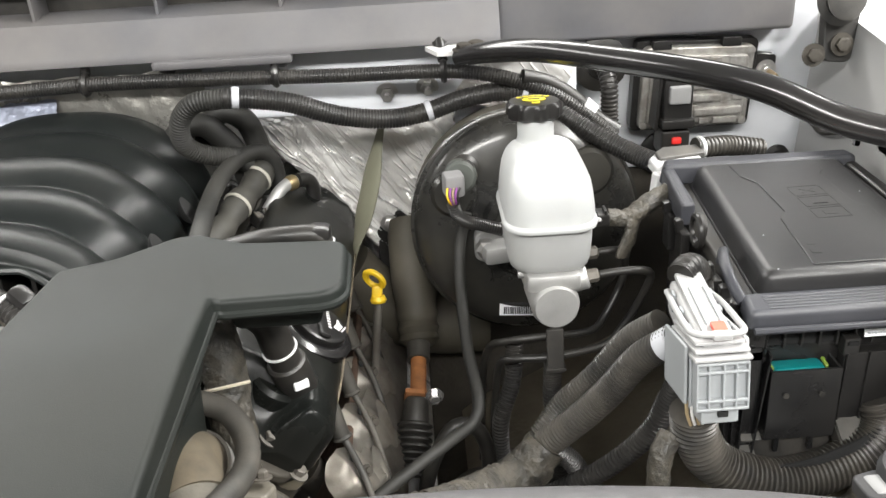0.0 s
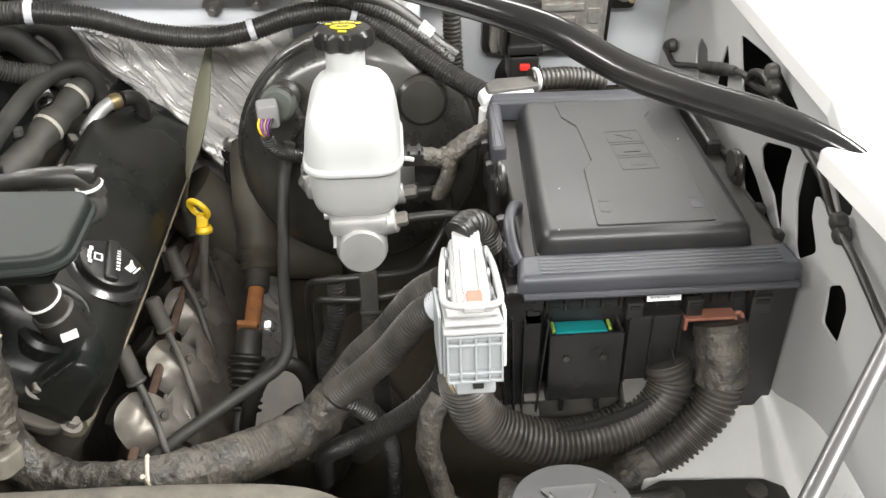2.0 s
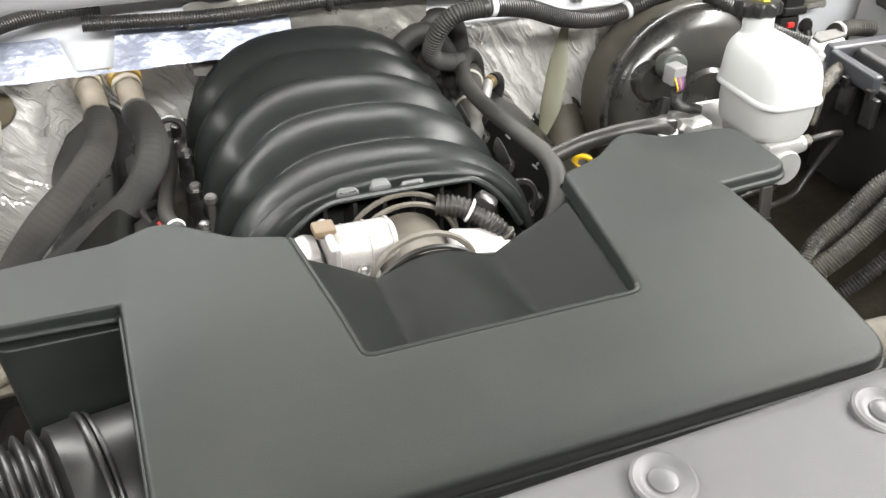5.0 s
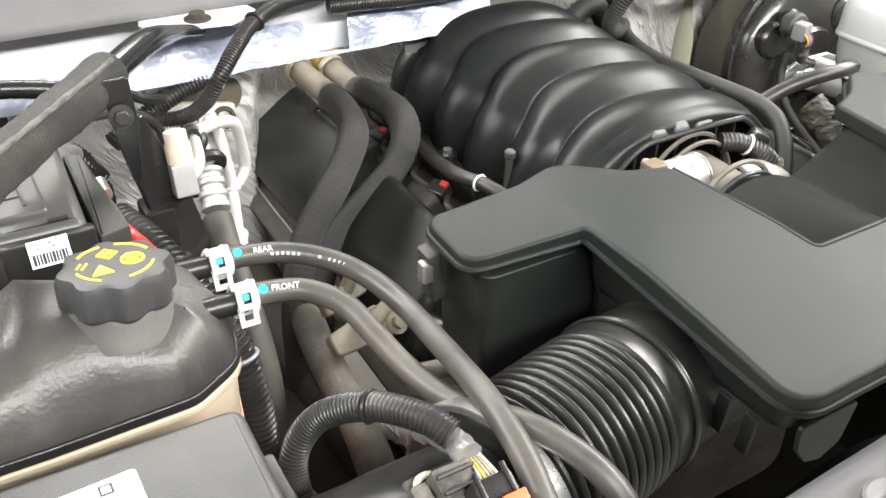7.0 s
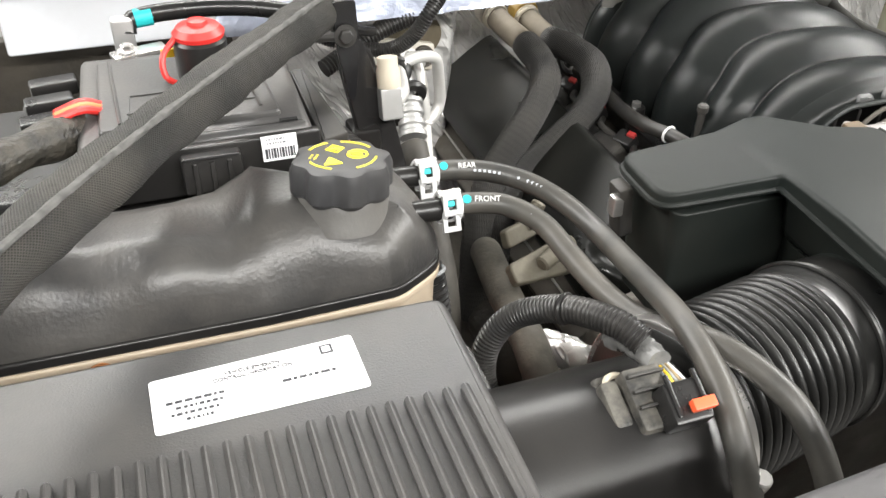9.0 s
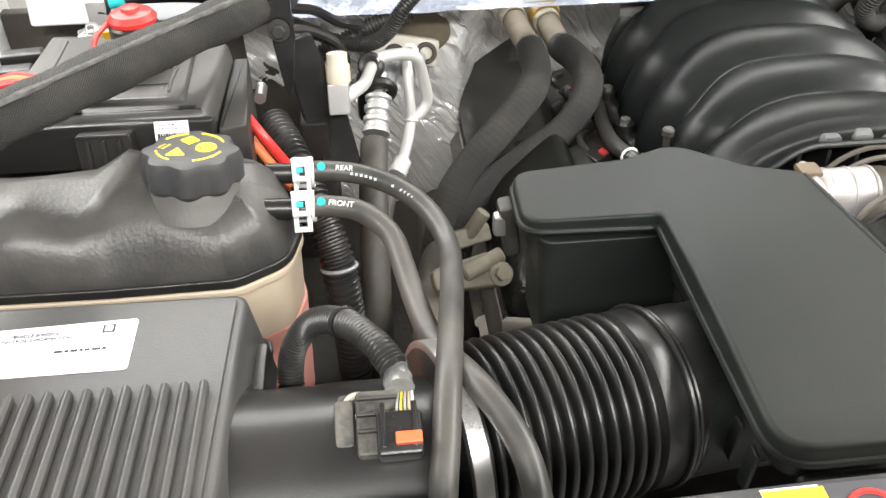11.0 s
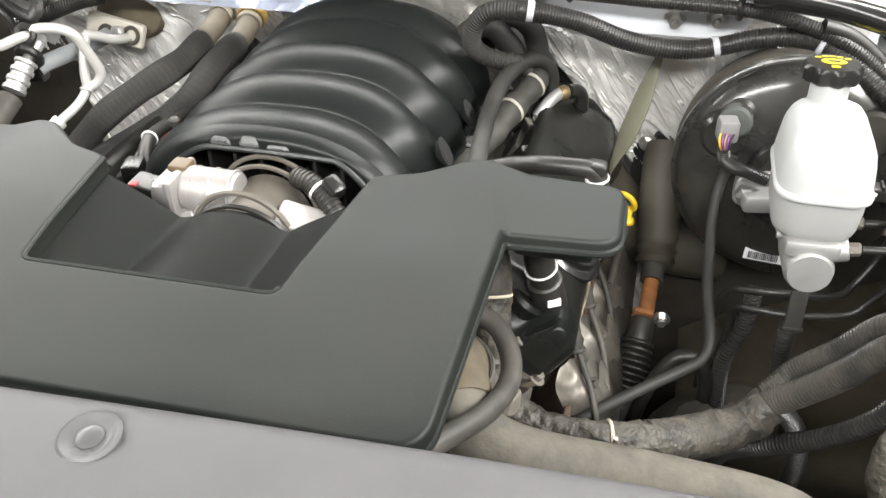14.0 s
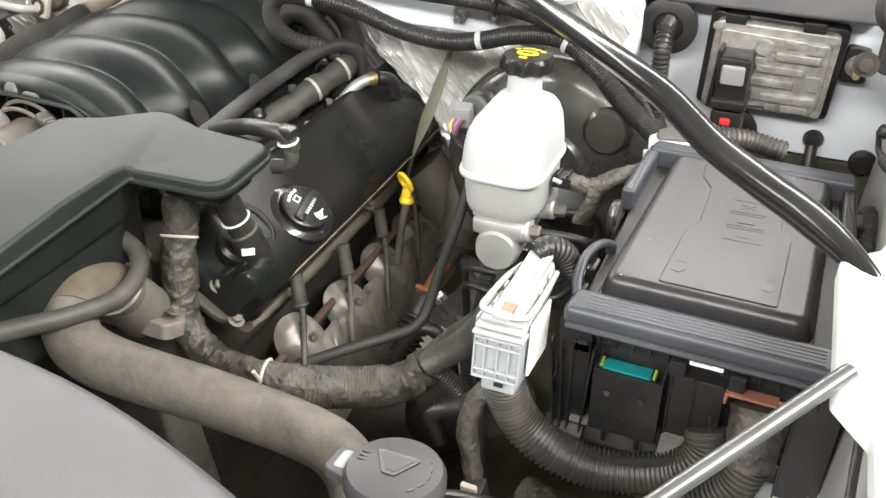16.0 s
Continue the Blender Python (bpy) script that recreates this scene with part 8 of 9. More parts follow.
    for k in range(3):
        e = em @ at((0, 0.024 * (k - 1), 0))
        bm = box(0.030, 0.0009, 0.0006, e @ at((0, 0.010, 0)))
        box(0.030, 0.0009, 0.0006, e @ at((0, -0.010, 0)), bm=bm)
        box(0.0009, 0.020, 0.0006, e @ at((0.0155, 0, 0)), bm=bm)
        box(0.0009, 0.020, 0.0006, e @ at((-0.0155, 0, 0)), bm=bm)
        part("embossed_frame", bm, LIDM, lid)
    bm = box(0.016, 0.0016, 0.0006, em @ at((0, 0.024, 0), 0, 0, 35))
    part("embossed_mark", box(0.016, 0.0016, 0.0006, em @ at((0, 0.024, 0), 0, 0, -35), bm=bm), LIDM, lid)
    part("embossed_mark", prism([(-0.007, -0.005), (0.007, -0.005), (0, 0.006)], 0, 0.0006, m=em), LIDM, lid)
    part("embossed_mark", box(0.012, 0.008, 0.0005, em @ at((0, -0.024, 0))), LIDM, lid)
    for x, mt in ((0.341, LIDM), (0.414, RIMM)):
        part("embossed_mark", prism([(-0.006, -0.003), (0, -0.007), (0.006, -0.003), (0.003, -0.003), (0.003, 0.004), (-0.003, 0.004)], 0, 0.0006, m=T @ at((x, 0.626, 1.161), 0, 0, 25)), mt, lid)
        part("embossed_mark", box(0.008, 0.003, 0.0005, T @ at((x + 0.001, 0.637, 1.1612))), LIDM, lid)
    for x, y in ((0.31, 0.66), (0.30, 0.60), (0.43, 0.735)):
        part("lid_chip", box(0.0013, 0.0009, 0.0004, T @ at((x, y, 1.1602), 0, 0, 40)), GINK, lid)
    # front face
    # black bar between the ribs paints the recess's shade
    part("front_recess", box(0.182, 0.006, 0.030, at((0.376, 0.590, 1.110)), 0.001), VOID, f)
    for i in range(13):
        part("front_rib", box(0.0022, 0.010, 0.030, at((0.291 + i * 0.0148, 0.587, 1.110)), 0.0006), BLACK, f)
    for x, w in ((0.279, 0.016), (0.360, 0.014), (0.408, 0.014), (0.462, 0.018)):
        part("latch_tab", box(w, 0.012, 0.017, at((x, 0.581, 1.096)), 0.002), BLACK, f)
        part("latch_slot", box(w * 0.6, 0.003, 0.004, at((x, 0.5752, 1.100)), 0.0005), VOID, f)
    s = part("part_sticker", box(0.027, 0.0008, 0.0065, at((0.382, 0.5765, 1.1085), -12)), PAPER, f, "narrow white printed sticker")
    bars(1, 0.022, 0.003, at((0.382, 0.5758, 1.1085), 78), GINK, "small_print", s, 8)
    h = part("connector_holder", box(0.060, 0.003, 0.068, at((0.322, 0.5685, 1.047), -2), 0.001), BLACK, f, "open black connector holder")
    for x in (0.2935, 0.3505):
        part("holder_side", box(0.003, 0.026, 0.068, at((x, 0.581, 1.047)), 0.001), BLACK, h)
    part("holder_base", box(0.058, 0.024, 0.05, at((0.322, 0.582, 1.036)), 0.001), DARK, h)
    part("teal_insert", box(0.043, 0.017, 0.020, at((0.319, 0.582, 1.069), -6), 0.003), TEAL, h, "teal connector insert")
    for x in (0.2965, 0.3425):
        part("lime_latch", rod((x, 0.577, 1.0775), (x, 0.588, 1.079), 0.0017, 10, 0.0006), LIME, h)
    for x in (0.306, 0.336):
        part("holder_screw", bolt((x, 0.5668, 1.058), rot(88), 0.0016, 0.0012), DARK, h)
        part("holder_peg", box(0.004, 0.006, 0.018, at((x, 0.574, 1.004)), 0.001), BLACK, h)
    p = part("side_panel", box(0.046, 0.012, 0.074, at((0.378, 0.582, 1.053)), 0.002), BLACK, f)
    for x in (0.357, 0.376, 0.399):
        part("panel_rib", box(0.0018, 0.004, 0.074, at((x, 0.5755, 1.053)), 0.0005), BLACK, p)
    part("ledge", box(0.048, 0.026, 0.014, at((0.379, 0.572, 1.010), 24), 0.002), DARK, f)
    part("dusty_ledge", box(0.046, 0.020, 0.003, at((0.379, 0.568, 1.0178), 34), 0.001), dusty, f, "grey settled dust")
    cl = part("copper_clip", box(0.042, 0.014, 0.0030, at((0.421, 0.578, 1.0870), -6), 0.001), COPPER, f, "copper coloured loom retainer")
    for x in (0.4015, 0.4415):
        part("clip_tooth", box(0.003, 0.012, 0.010, at((x, 0.577, 1.082)), 0.001), COPPER, cl)
    part("clip_eye", ring_tube((0.4445, 0.577, 1.084), rot(90), 0.0042, 0.0018, 14, 6), COPPER, cl)
    part("end_panel", box(0.034, 0.010, 0.150, at((0.473, 0.584, 1.048)), 0.002), BLACK, f)
    part("end_rib", box(0.002, 0.006, 0.150, at((0.4555, 0.580, 1.048)), 0.0006), BLACK, f)
    part("end_step", box(0.018, 0.012, 0.004, at((0.446, 0.580, 1.022)), 0.001), DARK, f)
    part("lower_apron", box(0.070, 0.010, 0.075, at((0.322, 0.584, 0.978)), 0.002), DARK, f)
    c = part("corner_bracket", box(0.030, 0.030, 0.120, at((0.272, 0.590, 1.06)), 0.002), BLACK, f)
    for x in (0.256, 0.264, 0.272, 0.287):
        part("bracket_rib", box(0.0018, 0.010, 0.105, at((x, 0.573, 1.045), 0, (x - 0.272) * 250), 0.0005), BLACK, c)
    part("dusty_foot", box(0.036, 0.022, 0.003, at((0.269, 0.570, 0.998), 22), 0.001), dusty, f)
    part("dusty_foot", box(0.018, 0.010, 0.003, at((0.283, 0.574, 1.012), 22), 0.001), dusty, f)


DULLW = surface("dulled_white_plastic", (0.37, 0.37, 0.37), 0.45, vary=0.06, dirt=DUST, dirt_amount=0.12)


def build_big_connector():
    c = thing("lever_connector", "large white and grey lever wiring connector", "connector", (0.2265, 0.54, 1.09))

    def local(ax, o, sc):
        ax = Vector(ax).normalized()
        xx = Vector((1, 0.03, 0.0))
        xx = (xx - ax * xx.dot(ax)).normalized()
        yy = ax.cross(xx)
        return Matrix(((xx.x, yy.x, ax.x, o[0]), (xx.y, yy.y, ax.y, o[1]), (xx.z, yy.z, ax.z, o[2]), (0, 0, 0, 1))) @ Matrix.Diagonal(sc + (1,))

    # local axes: x across, y into the plug, z up the plug's face; the cap lies back over the top
    B = local((0, 0.012, 0.061), (0.2265, 0.5085, 1.089), (0.64, 1.25, 0.95))
    U = local((0.0015, 0.094, 0.004), (0.2245, 0.410, 1.1435), (0.64, 0.85, 1.5))
    part("lower_body", box(0.062, 0.046, 0.040, B @ at((0, 0.017, 0.030)), 0.002), GPLAST, c, "pale grey plug body")
    part("foot", box(0.046, 0.030, 0.018, B @ at((0.002, 0.012, 0.003)), 0.003), GPLAST, c)
    part("foot_slot", box(0.012, 0.004, 0.005, B @ at((0.004, -0.0035, 0.004)), 0.0005), VOID, c)
    for x in (-0.030, -0.016, 0.001, 0.016, 0.030):
        part("moulded_rib", box(0.0026, 0.004, 0.040, B @ at((x, -0.0075, 0.030)), 0.0008), GPLAST, c)
    for z in (0.011, 0.018, 0.042, 0.049):
        part("moulded_rib", box(0.062, 0.004, 0.0026, B @ at((0, -0.0075, z)), 0.0008), GPLAST, c)
    for y in (0.0, 0.012, 0.024, 0.036):
        part("side_rib", box(0.003, 0.0024, 0.040, B @ at((-0.0325, y, 0.030)), 0.0008), GPLAST, c)
    part("shoulder", box(0.068, 0.050, 0.004, B @ at((0, 0.015, 0.053)), 0.0015), DULLW, c)
    part("shoulder", box(0.064, 0.046, 0.003, B @ at((0, 0.015, 0.0585)), 0.001), DULLW, c)
    part("shoulder", box(0.058, 0.042, 0.003, B @ at((0, 0.018, 0.063)), 0.001), DULLW, c)
    part("upper_body", box(0.050, 0.042, 0.064, U @ at((0, 0.018, 0.104)), 0.007, 3, taper=0.84), DULLW, c, "white upper cap")
    part("cap_face", box(0.034, 0.006, 0.056, U @ at((0.001, -0.004, 0.105), 3), 0.002), DULLW, c)
    for x in (-0.008, 0.010):
        part("cap_groove", box(0.0014, 0.003, 0.034, U @ at((x, -0.0072, 0.100), 3), 0.0004), GPLAST, c)
    for s in (-1, 1):
        for z in (0.088, 0.104, 0.120):
            part("cap_step", box(0.004, 0.020, 0.006, U @ at((s * 0.0235, 0.010, z)), 0.001), GPLAST, c)
    part("lever", sweep([U @ Vector(p) for p in ((-0.025, 0.010, 0.130), (-0.030, 0.002, 0.110), (-0.032, -0.004, 0.088), (-0.030, -0.008, 0.075), (-0.012, -0.010, 0.071), (0.012, -0.010, 0.071), (0.030, -0.008, 0.075), (0.032, -0.004, 0.088), (0.030, 0.002, 0.110), (0.025, 0.010, 0.130))], 0.0026, 10, step=0.003), DULLW, c)
    part("lever_bar", box(0.022, 0.006, 0.005, U @ at((0.001, -0.009, 0.071)), 0.001), DULLW, c)
    part("red_lock", box(0.017, 0.005, 0.010, U @ at((0.003, -0.0085, 0.0775), 4), 0.0015), surface("salmon_plastic", (0.7, 0.13, 0.09), 0.5), c, "salmon red lock tab")
    part("side_wing", box(0.005, 0.040, 0.050, B @ at((-0.036, 0.022, 0.035)), 0.002), GPLAST, c)
    part("side_wing", box(0.005, 0.044, 0.050, B @ at((0.036, 0.024, 0.038)), 0.002), WPLAST, c)
    part("top_boot", sweep([(0.222, 0.606, 1.156), (0.232, 0.618, 1.158), (0.243, 0.628, 1.148), (0.250, 0.636, 1.125)], 0.0115, 16, 0.0045, 0.0005), RUBBER, c)
    for i in range(4):
        part("pin_wire", sweep([(0.210 + i * 0.005, 0.530, 1.100), (0.208 + i * 0.004, 0.523, 1.084), (0.214 + i * 0.003, 0.526, 1.066), (0.218 + i * 0.002, 0.534, 1.052)], 0.0014, 6, step=0.006), (TAN, WPRINT, TAN, WPRINT)[i], c)


def build_harness():
    h = thing("engine_harness", "taped and dusty engine wiring harness", "wiring harness", (0.0, 0.57, 0.97))
    pts = [(-0.175, 0.66, 1.16), (-0.165, 0.615, 1.135), (-0.156, 0.583, 1.094), (-0.152, 0.567, 1.05), (-0.148, 0.556, 1.012), (-0.125, 0.545, 0.985), (-0.085, 0.536, 0.978), (-0.035, 0.535, 0.980), (0.01, 0.555, 0.968), (0.05, 0.582, 0.958), (0.09, 0.605, 0.962), (0.112, 0.615, 0.985)]
    part("taped_trunk", sweep(pts, 0.0172, 36, step=0.0022, rad=lambda u: 0.96 + 0.14 * smooth(0.55, 0.8, u), crinkle=0.17, wind=0.024), TAPE, h, angle=40)
    part("wound_tape", sweep(spline(pts, 0.01)[-15:-6], 0.0208, 30, step=0.0014, crinkle=0.06, wind=0.0042), TAPE, h, angle=40)
    part("zip_tie", ring_tube((-0.035, 0.535, 0.980), along((0, 0, 0), (0.9, 0.2, -0.1)), 0.0192, 0.0018, 20, 6), CREAM, h)
    part("tie_tail", rod((-0.030, 0.52, 0.99), (-0.028, 0.51, 1.012), 0.002, 6), CREAM, h)
    part("zip_tie", ring_tube((-0.156, 0.583, 1.094), along((0, 0, 0), (0.15, -0.5, -0.8)), 0.0182, 0.0016, 20, 6), CREAM, h)
    for off in ((0, 0, 0), (-0.002, 0.030, -0.003)):
        o = Vector(off)
        br = [Vector(p) + o * s for p, s in (((0.112, 0.615, 0.985), 0.4), ((0.135, 0.607, 1.012), 1), ((0.163, 0.602, 1.045), 1), ((0.190, 0.596, 1.085), 1), ((0.213, 0.580, 1.112), 1))]
        part("conduit", sweep(br, 0.0130, 20, 0.0036, 0.0007), LOOMD, h, "dusty corrugated conduit")
        a, b = br[-2].lerp(br[-1], 0.62), br[-1]
        if not off[1]:
            part("white_sleeve", rod(a, b, 0.0138, 18, 0.001), BANDW, h)
    l = thing("fuse_box_loom", "fat corrugated loom curling below the fuse box", "wiring loom", (0.3, 0.55, 1.0))
    lp = [(0.220, 0.540, 1.070), (0.224, 0.543, 1.045), (0.238, 0.543, 1.018), (0.262, 0.541, 1.001), (0.295, 0.542, 0.990), (0.325, 0.547, 0.988), (0.352, 0.552, 0.992), (0.372, 0.556, 0.999), (0.389, 0.560, 1.012), (0.396, 0.568, 1.028), (0.392, 0.575, 1.042)]
    part("conduit", sweep(lp, 0.0182, 24, 0.0048, 0.0012), LOOMD, l)
    slit = [Vector(p) + Vector((0, -0.004, 0.0178)) for p in lp[4:]]
    # black strand along the split stands for its shaded inside
    part("split_edge", sweep(slit, 0.004, 8, step=0.006, rad=lambda u: math.sin(math.pi * min(1, u + 0.05)) + 0.15), VOID, l)
    k = thing("copper_clip_loom", "taped corrugated loom hanging from the fuse box", "wiring loom", (0.42, 0.55, 1.03))
    kp = [(0.427, 0.570, 1.085), (0.429, 0.558, 1.065), (0.430, 0.548, 1.042), (0.422, 0.540, 1.020), (0.402, 0.533, 0.998), (0.375, 0.525, 0.978), (0.345, 0.515, 0.962), (0.30, 0.51, 0.955), (0.25, 0.52, 0.95)]
    part("tape_wrap", sweep(kp[:3], 0.0195, 30, step=0.002, crinkle=0.10, wind=0.03), TAPE, k, angle=24)
    part("conduit", sweep(kp[2:6], 0.0162, 22, 0.0048, 0.0012), LOOMD, k)
    part("tape_wrap", sweep(kp[5:], 0.0172, 28, step=0.002, crinkle=0.12, wind=0.02), TAPE, k, angle=24)
    for p, q in (((0.43, 0.545, 1.045), (0.436, 0.536, 1.024)), ((0.35, 0.505, 0.962), (0.352, 0.495, 0.936))):
        part("tape_end", box(0.016, 0.0022, 0.030, Matrix.Translation((Vector(p) + Vector(q)) / 2) @ rot(20, 10, 25), 0.0008), TAPE, k)
    s = thing("sensor_lead", "dusty lead with a connector below the big plug", "cable", (0.19, 0.53, 0.95))
    part("taped_lead", sweep([(0.205, 0.545, 1.045), (0.195, 0.535, 1.03), (0.192, 0.527, 1.005), (0.198, 0.52, 0.98), (0.203, 0.515, 0.96)], 0.0088, 22, step=0.002, crinkle=0.16, wind=0.012), TAPE, s, angle=24)
    part("lead_connector", box(0.022, 0.02, 0.04, at((0.206, 0.512, 0.940), 10), 0.004), DARK, s)
    part("clear_latch", box(0.016, 0.006, 0.018, at((0.204, 0.502, 0.955), 10), 0.002), CREAM, s)
    for i, q in enumerate(([(0.142, 0.762, 0.975), (0.140, 0.755, 0.93), (0.146, 0.75, 0.88), (0.150, 0.75, 0.78)], [(0.105, 0.80, 0.98), (0.10, 0.79, 0.93), (0.085, 0.78, 0.88), (0.09, 0.78, 0.78)], [(0.118, 0.612, 0.985), (0.145, 0.63, 0.94), (0.158, 0.64, 0.88), (0.155, 0.65, 0.80)], [(0.222, 0.565, 1.105), (0.214, 0.585, 1.05), (0.200, 0.59, 1.01), (0.165, 0.60, 0.965), (0.12, 0.62, 0.92), (0.09, 0.66, 0.86), (0.08, 0.70, 0.78)])):
        z = thing("drop_loom", "dusty corrugated loom dropping to the chassis", "wiring loom", q[0], "drop looms")
        part("conduit", sweep(q, 0.0092, 14, 0.0042, 0.0009), LOOM, z)


def build_valve_cover():
    v = thing("valve_cover", "black painted valve cover on the brake side", "valve cover", (-0.12, 0.86, 1.0), "valve covers")
    M = at((-0.127, 0.856, 1.036), 0, 36)
    part("cover_shell", cover_loft(M, -0.266, 0.25), VCOVER, v, angle=50)
    part("breather_rim", sweep([M @ Vector(p) for p in ((-0.046, -0.186, 0.031), (-0.022, -0.180, 0.033), (0.002, -0.184, 0.031), (0.014, -0.200, 0.026), (0.016, -0.222, 0.014), (0.010, -0.240, 0.002))], 0.0048, 12, step=0.004), VCOVER, v)
    part("breather_base", lathe([(0.026, -0.008), (0.026, 0.006), (0.022, 0.010), (0.002, 0.010)], M @ at((-0.012, -0.215, 0.010)), 28), VCOVER, v)
    part("gasket_flange", prism([(-0.072, -0.262), (-0.02, -0.279), (0.030, -0.275), (0.056, -0.238), (0.056, 0.258), (-0.072, 0.258)], -0.040, -0.029, 0.022, 0.003, 0.003, m=M), DIRT, v)
    part("edge_wire", sweep([M @ Vector((0.050, -0.232, -0.006)), M @ Vector((0.0525, -0.185, 0.010)), M @ Vector((0.0535, -0.1, 0.0125)), M @ Vector((0.0535, 0.1, 0.0125)), M @ Vector((0.0535, 0.235, 0.0125))], 0.0012, 8), surface("dusty_edge", (0.17, 0.14, 0.10), 0.8, vary=0.4, scale=60), v)
    for x, y, z in ((0.002, -0.256, -0.014), (0.040, -0.262, -0.030), (0.055, 0.02, -0.028), (0.055, 0.235, -0.028)):
        part("cover_bolt", bolt(M @ Vector((x, y, z)), rot(0, 36), 0.006, 0.008), ALUD, v)
    K = M @ at((0.010, -0.132, 0.0325)) @ Matrix.Diagonal((1, 1, 0.65, 1))
    cap = part("oil_cap", lathe([(0.040, -0.006), (0.040, 0.002), (0.035, 0.006), (0.030, 0.007)], K, 40), GLOSSB, v, "black oil filler cap with white symbols")
    part("cap_top", lathe([(0.029, 0.004), (0.030, 0.010), (0.029, 0.017), (0.026, 0.020), (0.002, 0.020)], K, 40, wave=0), BLACK, cap)
    part("grip_bar", box(0.013, 0.054, 0.010, K @ at((0.0, 0, 0.022), 0, 0, 12), 0.004), BLACK, cap)
    T2 = K @ at((0, 0, 0.0207), 0, 0, 12)
    bars(1, 0.030, 0.0075, T2 @ at((0.0045, 0.0, 0.0068), 0, 0, 90), WPRINT, "white_lettering", cap, 3, 1.1)
    can = prism([(-0.006, -0.004), (0.004, -0.004), (0.005, 0.0), (0.010, 0.004), (0.009, 0.0055), (0.003, 0.003), (-0.006, 0.003)], 0, 0.0012, m=T2 @ at((0.0175, -0.001, 0), 0, 0, 60))
    part("oil_can_mark", can, WPRINT, cap)
    part("oil_can_mark", box(0.012, 0.0016, 0.0012, T2 @ at((0.0235, -0.003, 0.0006), 0, 0, 60)), WPRINT, cap)
    part("book_mark", plate([(-0.004, -0.005), (0.004, -0.005), (0.004, 0.005), (-0.004, 0.005)], [[(-0.0025, -0.0035), (0.0025, -0.0035), (0.0025, 0.0035), (-0.0025, 0.0035)]], 0.0012, T2 @ at((-0.013, 0.0, 0.0006))), WPRINT, cap)
    for k in range(4):
        part("white_mark", box(0.0035, 0.0045, 0.0012, T2 @ at((-0.0215 + 0.0006 * (k - 1.5) ** 2, -0.009 + k * 0.006, 0.0006))), WPRINT, cap)
    p = thing("breather_hose", "black breather hose with white rings on the valve cover", "hose", (-0.12, 0.63, 1.08))
    b0, b1 = Vector((-0.108, 0.642, 1.045)), Vector((-0.124, 0.622, 1.13))
    part("lower_sleeve", rod(b0, b0.lerp(b1, 0.45), 0.0178, 24, 0.002), RUBBER, p)
    part("hose_body", sweep([b0.lerp(b1, 0.3), b0.lerp(b1, 0.7), b1, (-0.14, 0.605, 1.16)], 0.0145, 18), RUBBER, p)
    part("white_ring", ring_tube(b0.lerp(b1, 0.62), along((0, 0, 0), b1 - b0), 0.0150, 0.0013, 22, 6), WPLAST, p)
    part("white_tab", box(0.014, 0.004, 0.008, Matrix.Translation(b0.lerp(b1, 0.22) + Vector((0.009, -0.0155, 0.0))) @ rot(-12, 0, 30), 0.001), WPLAST, p)
    q = thing("pcv_tube", "black crankcase vent tube with white bands", "hose", (-0.1, 0.66, 1.15))
    part("tube_body", sweep([(-0.205, 0.71, 1.145), (-0.17, 0.705, 1.160), (-0.150, 0.70, 1.167), (-0.127, 0.69, 1.176), (-0.100, 0.684, 1.180), (-0.083, 0.683, 1.180), (-0.076, 0.683, 1.174), (-0.073, 0.684, 1.162)], 0.0092, 16, step=0.004), RUBBER, q)
    part("white_ring", ring_tube((-0.0765, 0.683, 1.1715), along((0, 0, 0), (0.12, 0.1, -1)), 0.0102, 0.0016, 24, 6), WPLAST, q)
    part("clear_elbow", sweep([(-0.074, 0.683, 1.164), (-0.074, 0.680, 1.152), (-0.080, 0.676, 1.146), (-0.092, 0.672, 1.145)], 0.0085, 14, step=0.003), surface("smoked_plastic", (0.05, 0.05, 0.047), 0.25, vary=0.2), q, "smoky clear elbow")
    part("elbow_plug", box(0.020, 0.020, 0.016, at((-0.078, 0.685, 1.180), 0, 6), 0.005), BLACK, q)
    r = thing("coil_rail", "dusty coil rail with wiring above the valve cover", "coil rail", (-0.2, 0.9, 1.08))
    part("rail_tube", sweep([(-0.244, 0.76, 1.074), (-0.243, 0.80, 1.078), (-0.231, 0.86, 1.088), (-0.212, 0.90, 1.100), (-0.203, 0.93, 1.108), (-0.191, 0.957, 1.116), (-0.184, 0.98, 1.122), (-0.180, 0.998, 1.130)], 0.0155, 18, step=0.004, rad=lambda u: 1 + 0.09 * math.sin(u * 29) + 0.05 * math.sin(u * 61), crinkle=0.05), RAILDUST, r)
    for p in ((-0.203, 0.930, 1.108), (-0.1845, 0.978, 1.1215)):
        part("pale_band", ring_tube(p, along((0, 0, 0), (0.36, 0.80, 0.22)), 0.0158, 0.0026, 24, 6), BANDG, r)
    for i in range(4):
        y = 0.76 + 0.08 * i
        part("coil", box(0.045, 0.045, 0.05, at((-0.185, y, 1.050), 0, 30), 0.008), DARK, r)
        part("coil_bolt", bolt((-0.172, y + 0.028, 1.088), rot(0, 30), 0.005, 0.007), STEEL, r)
    part("fuel_fitting", sweep([(-0.175, 0.960, 1.086), (-0.169, 0.965, 1.094), (-0.162, 0.975, 1.102), (-0.153, 0.990, 1.106), (-0.143, 1.0, 1.106)], 0.0078, 16, step=0.003), ALU, r, "bare metal fuel fitting")
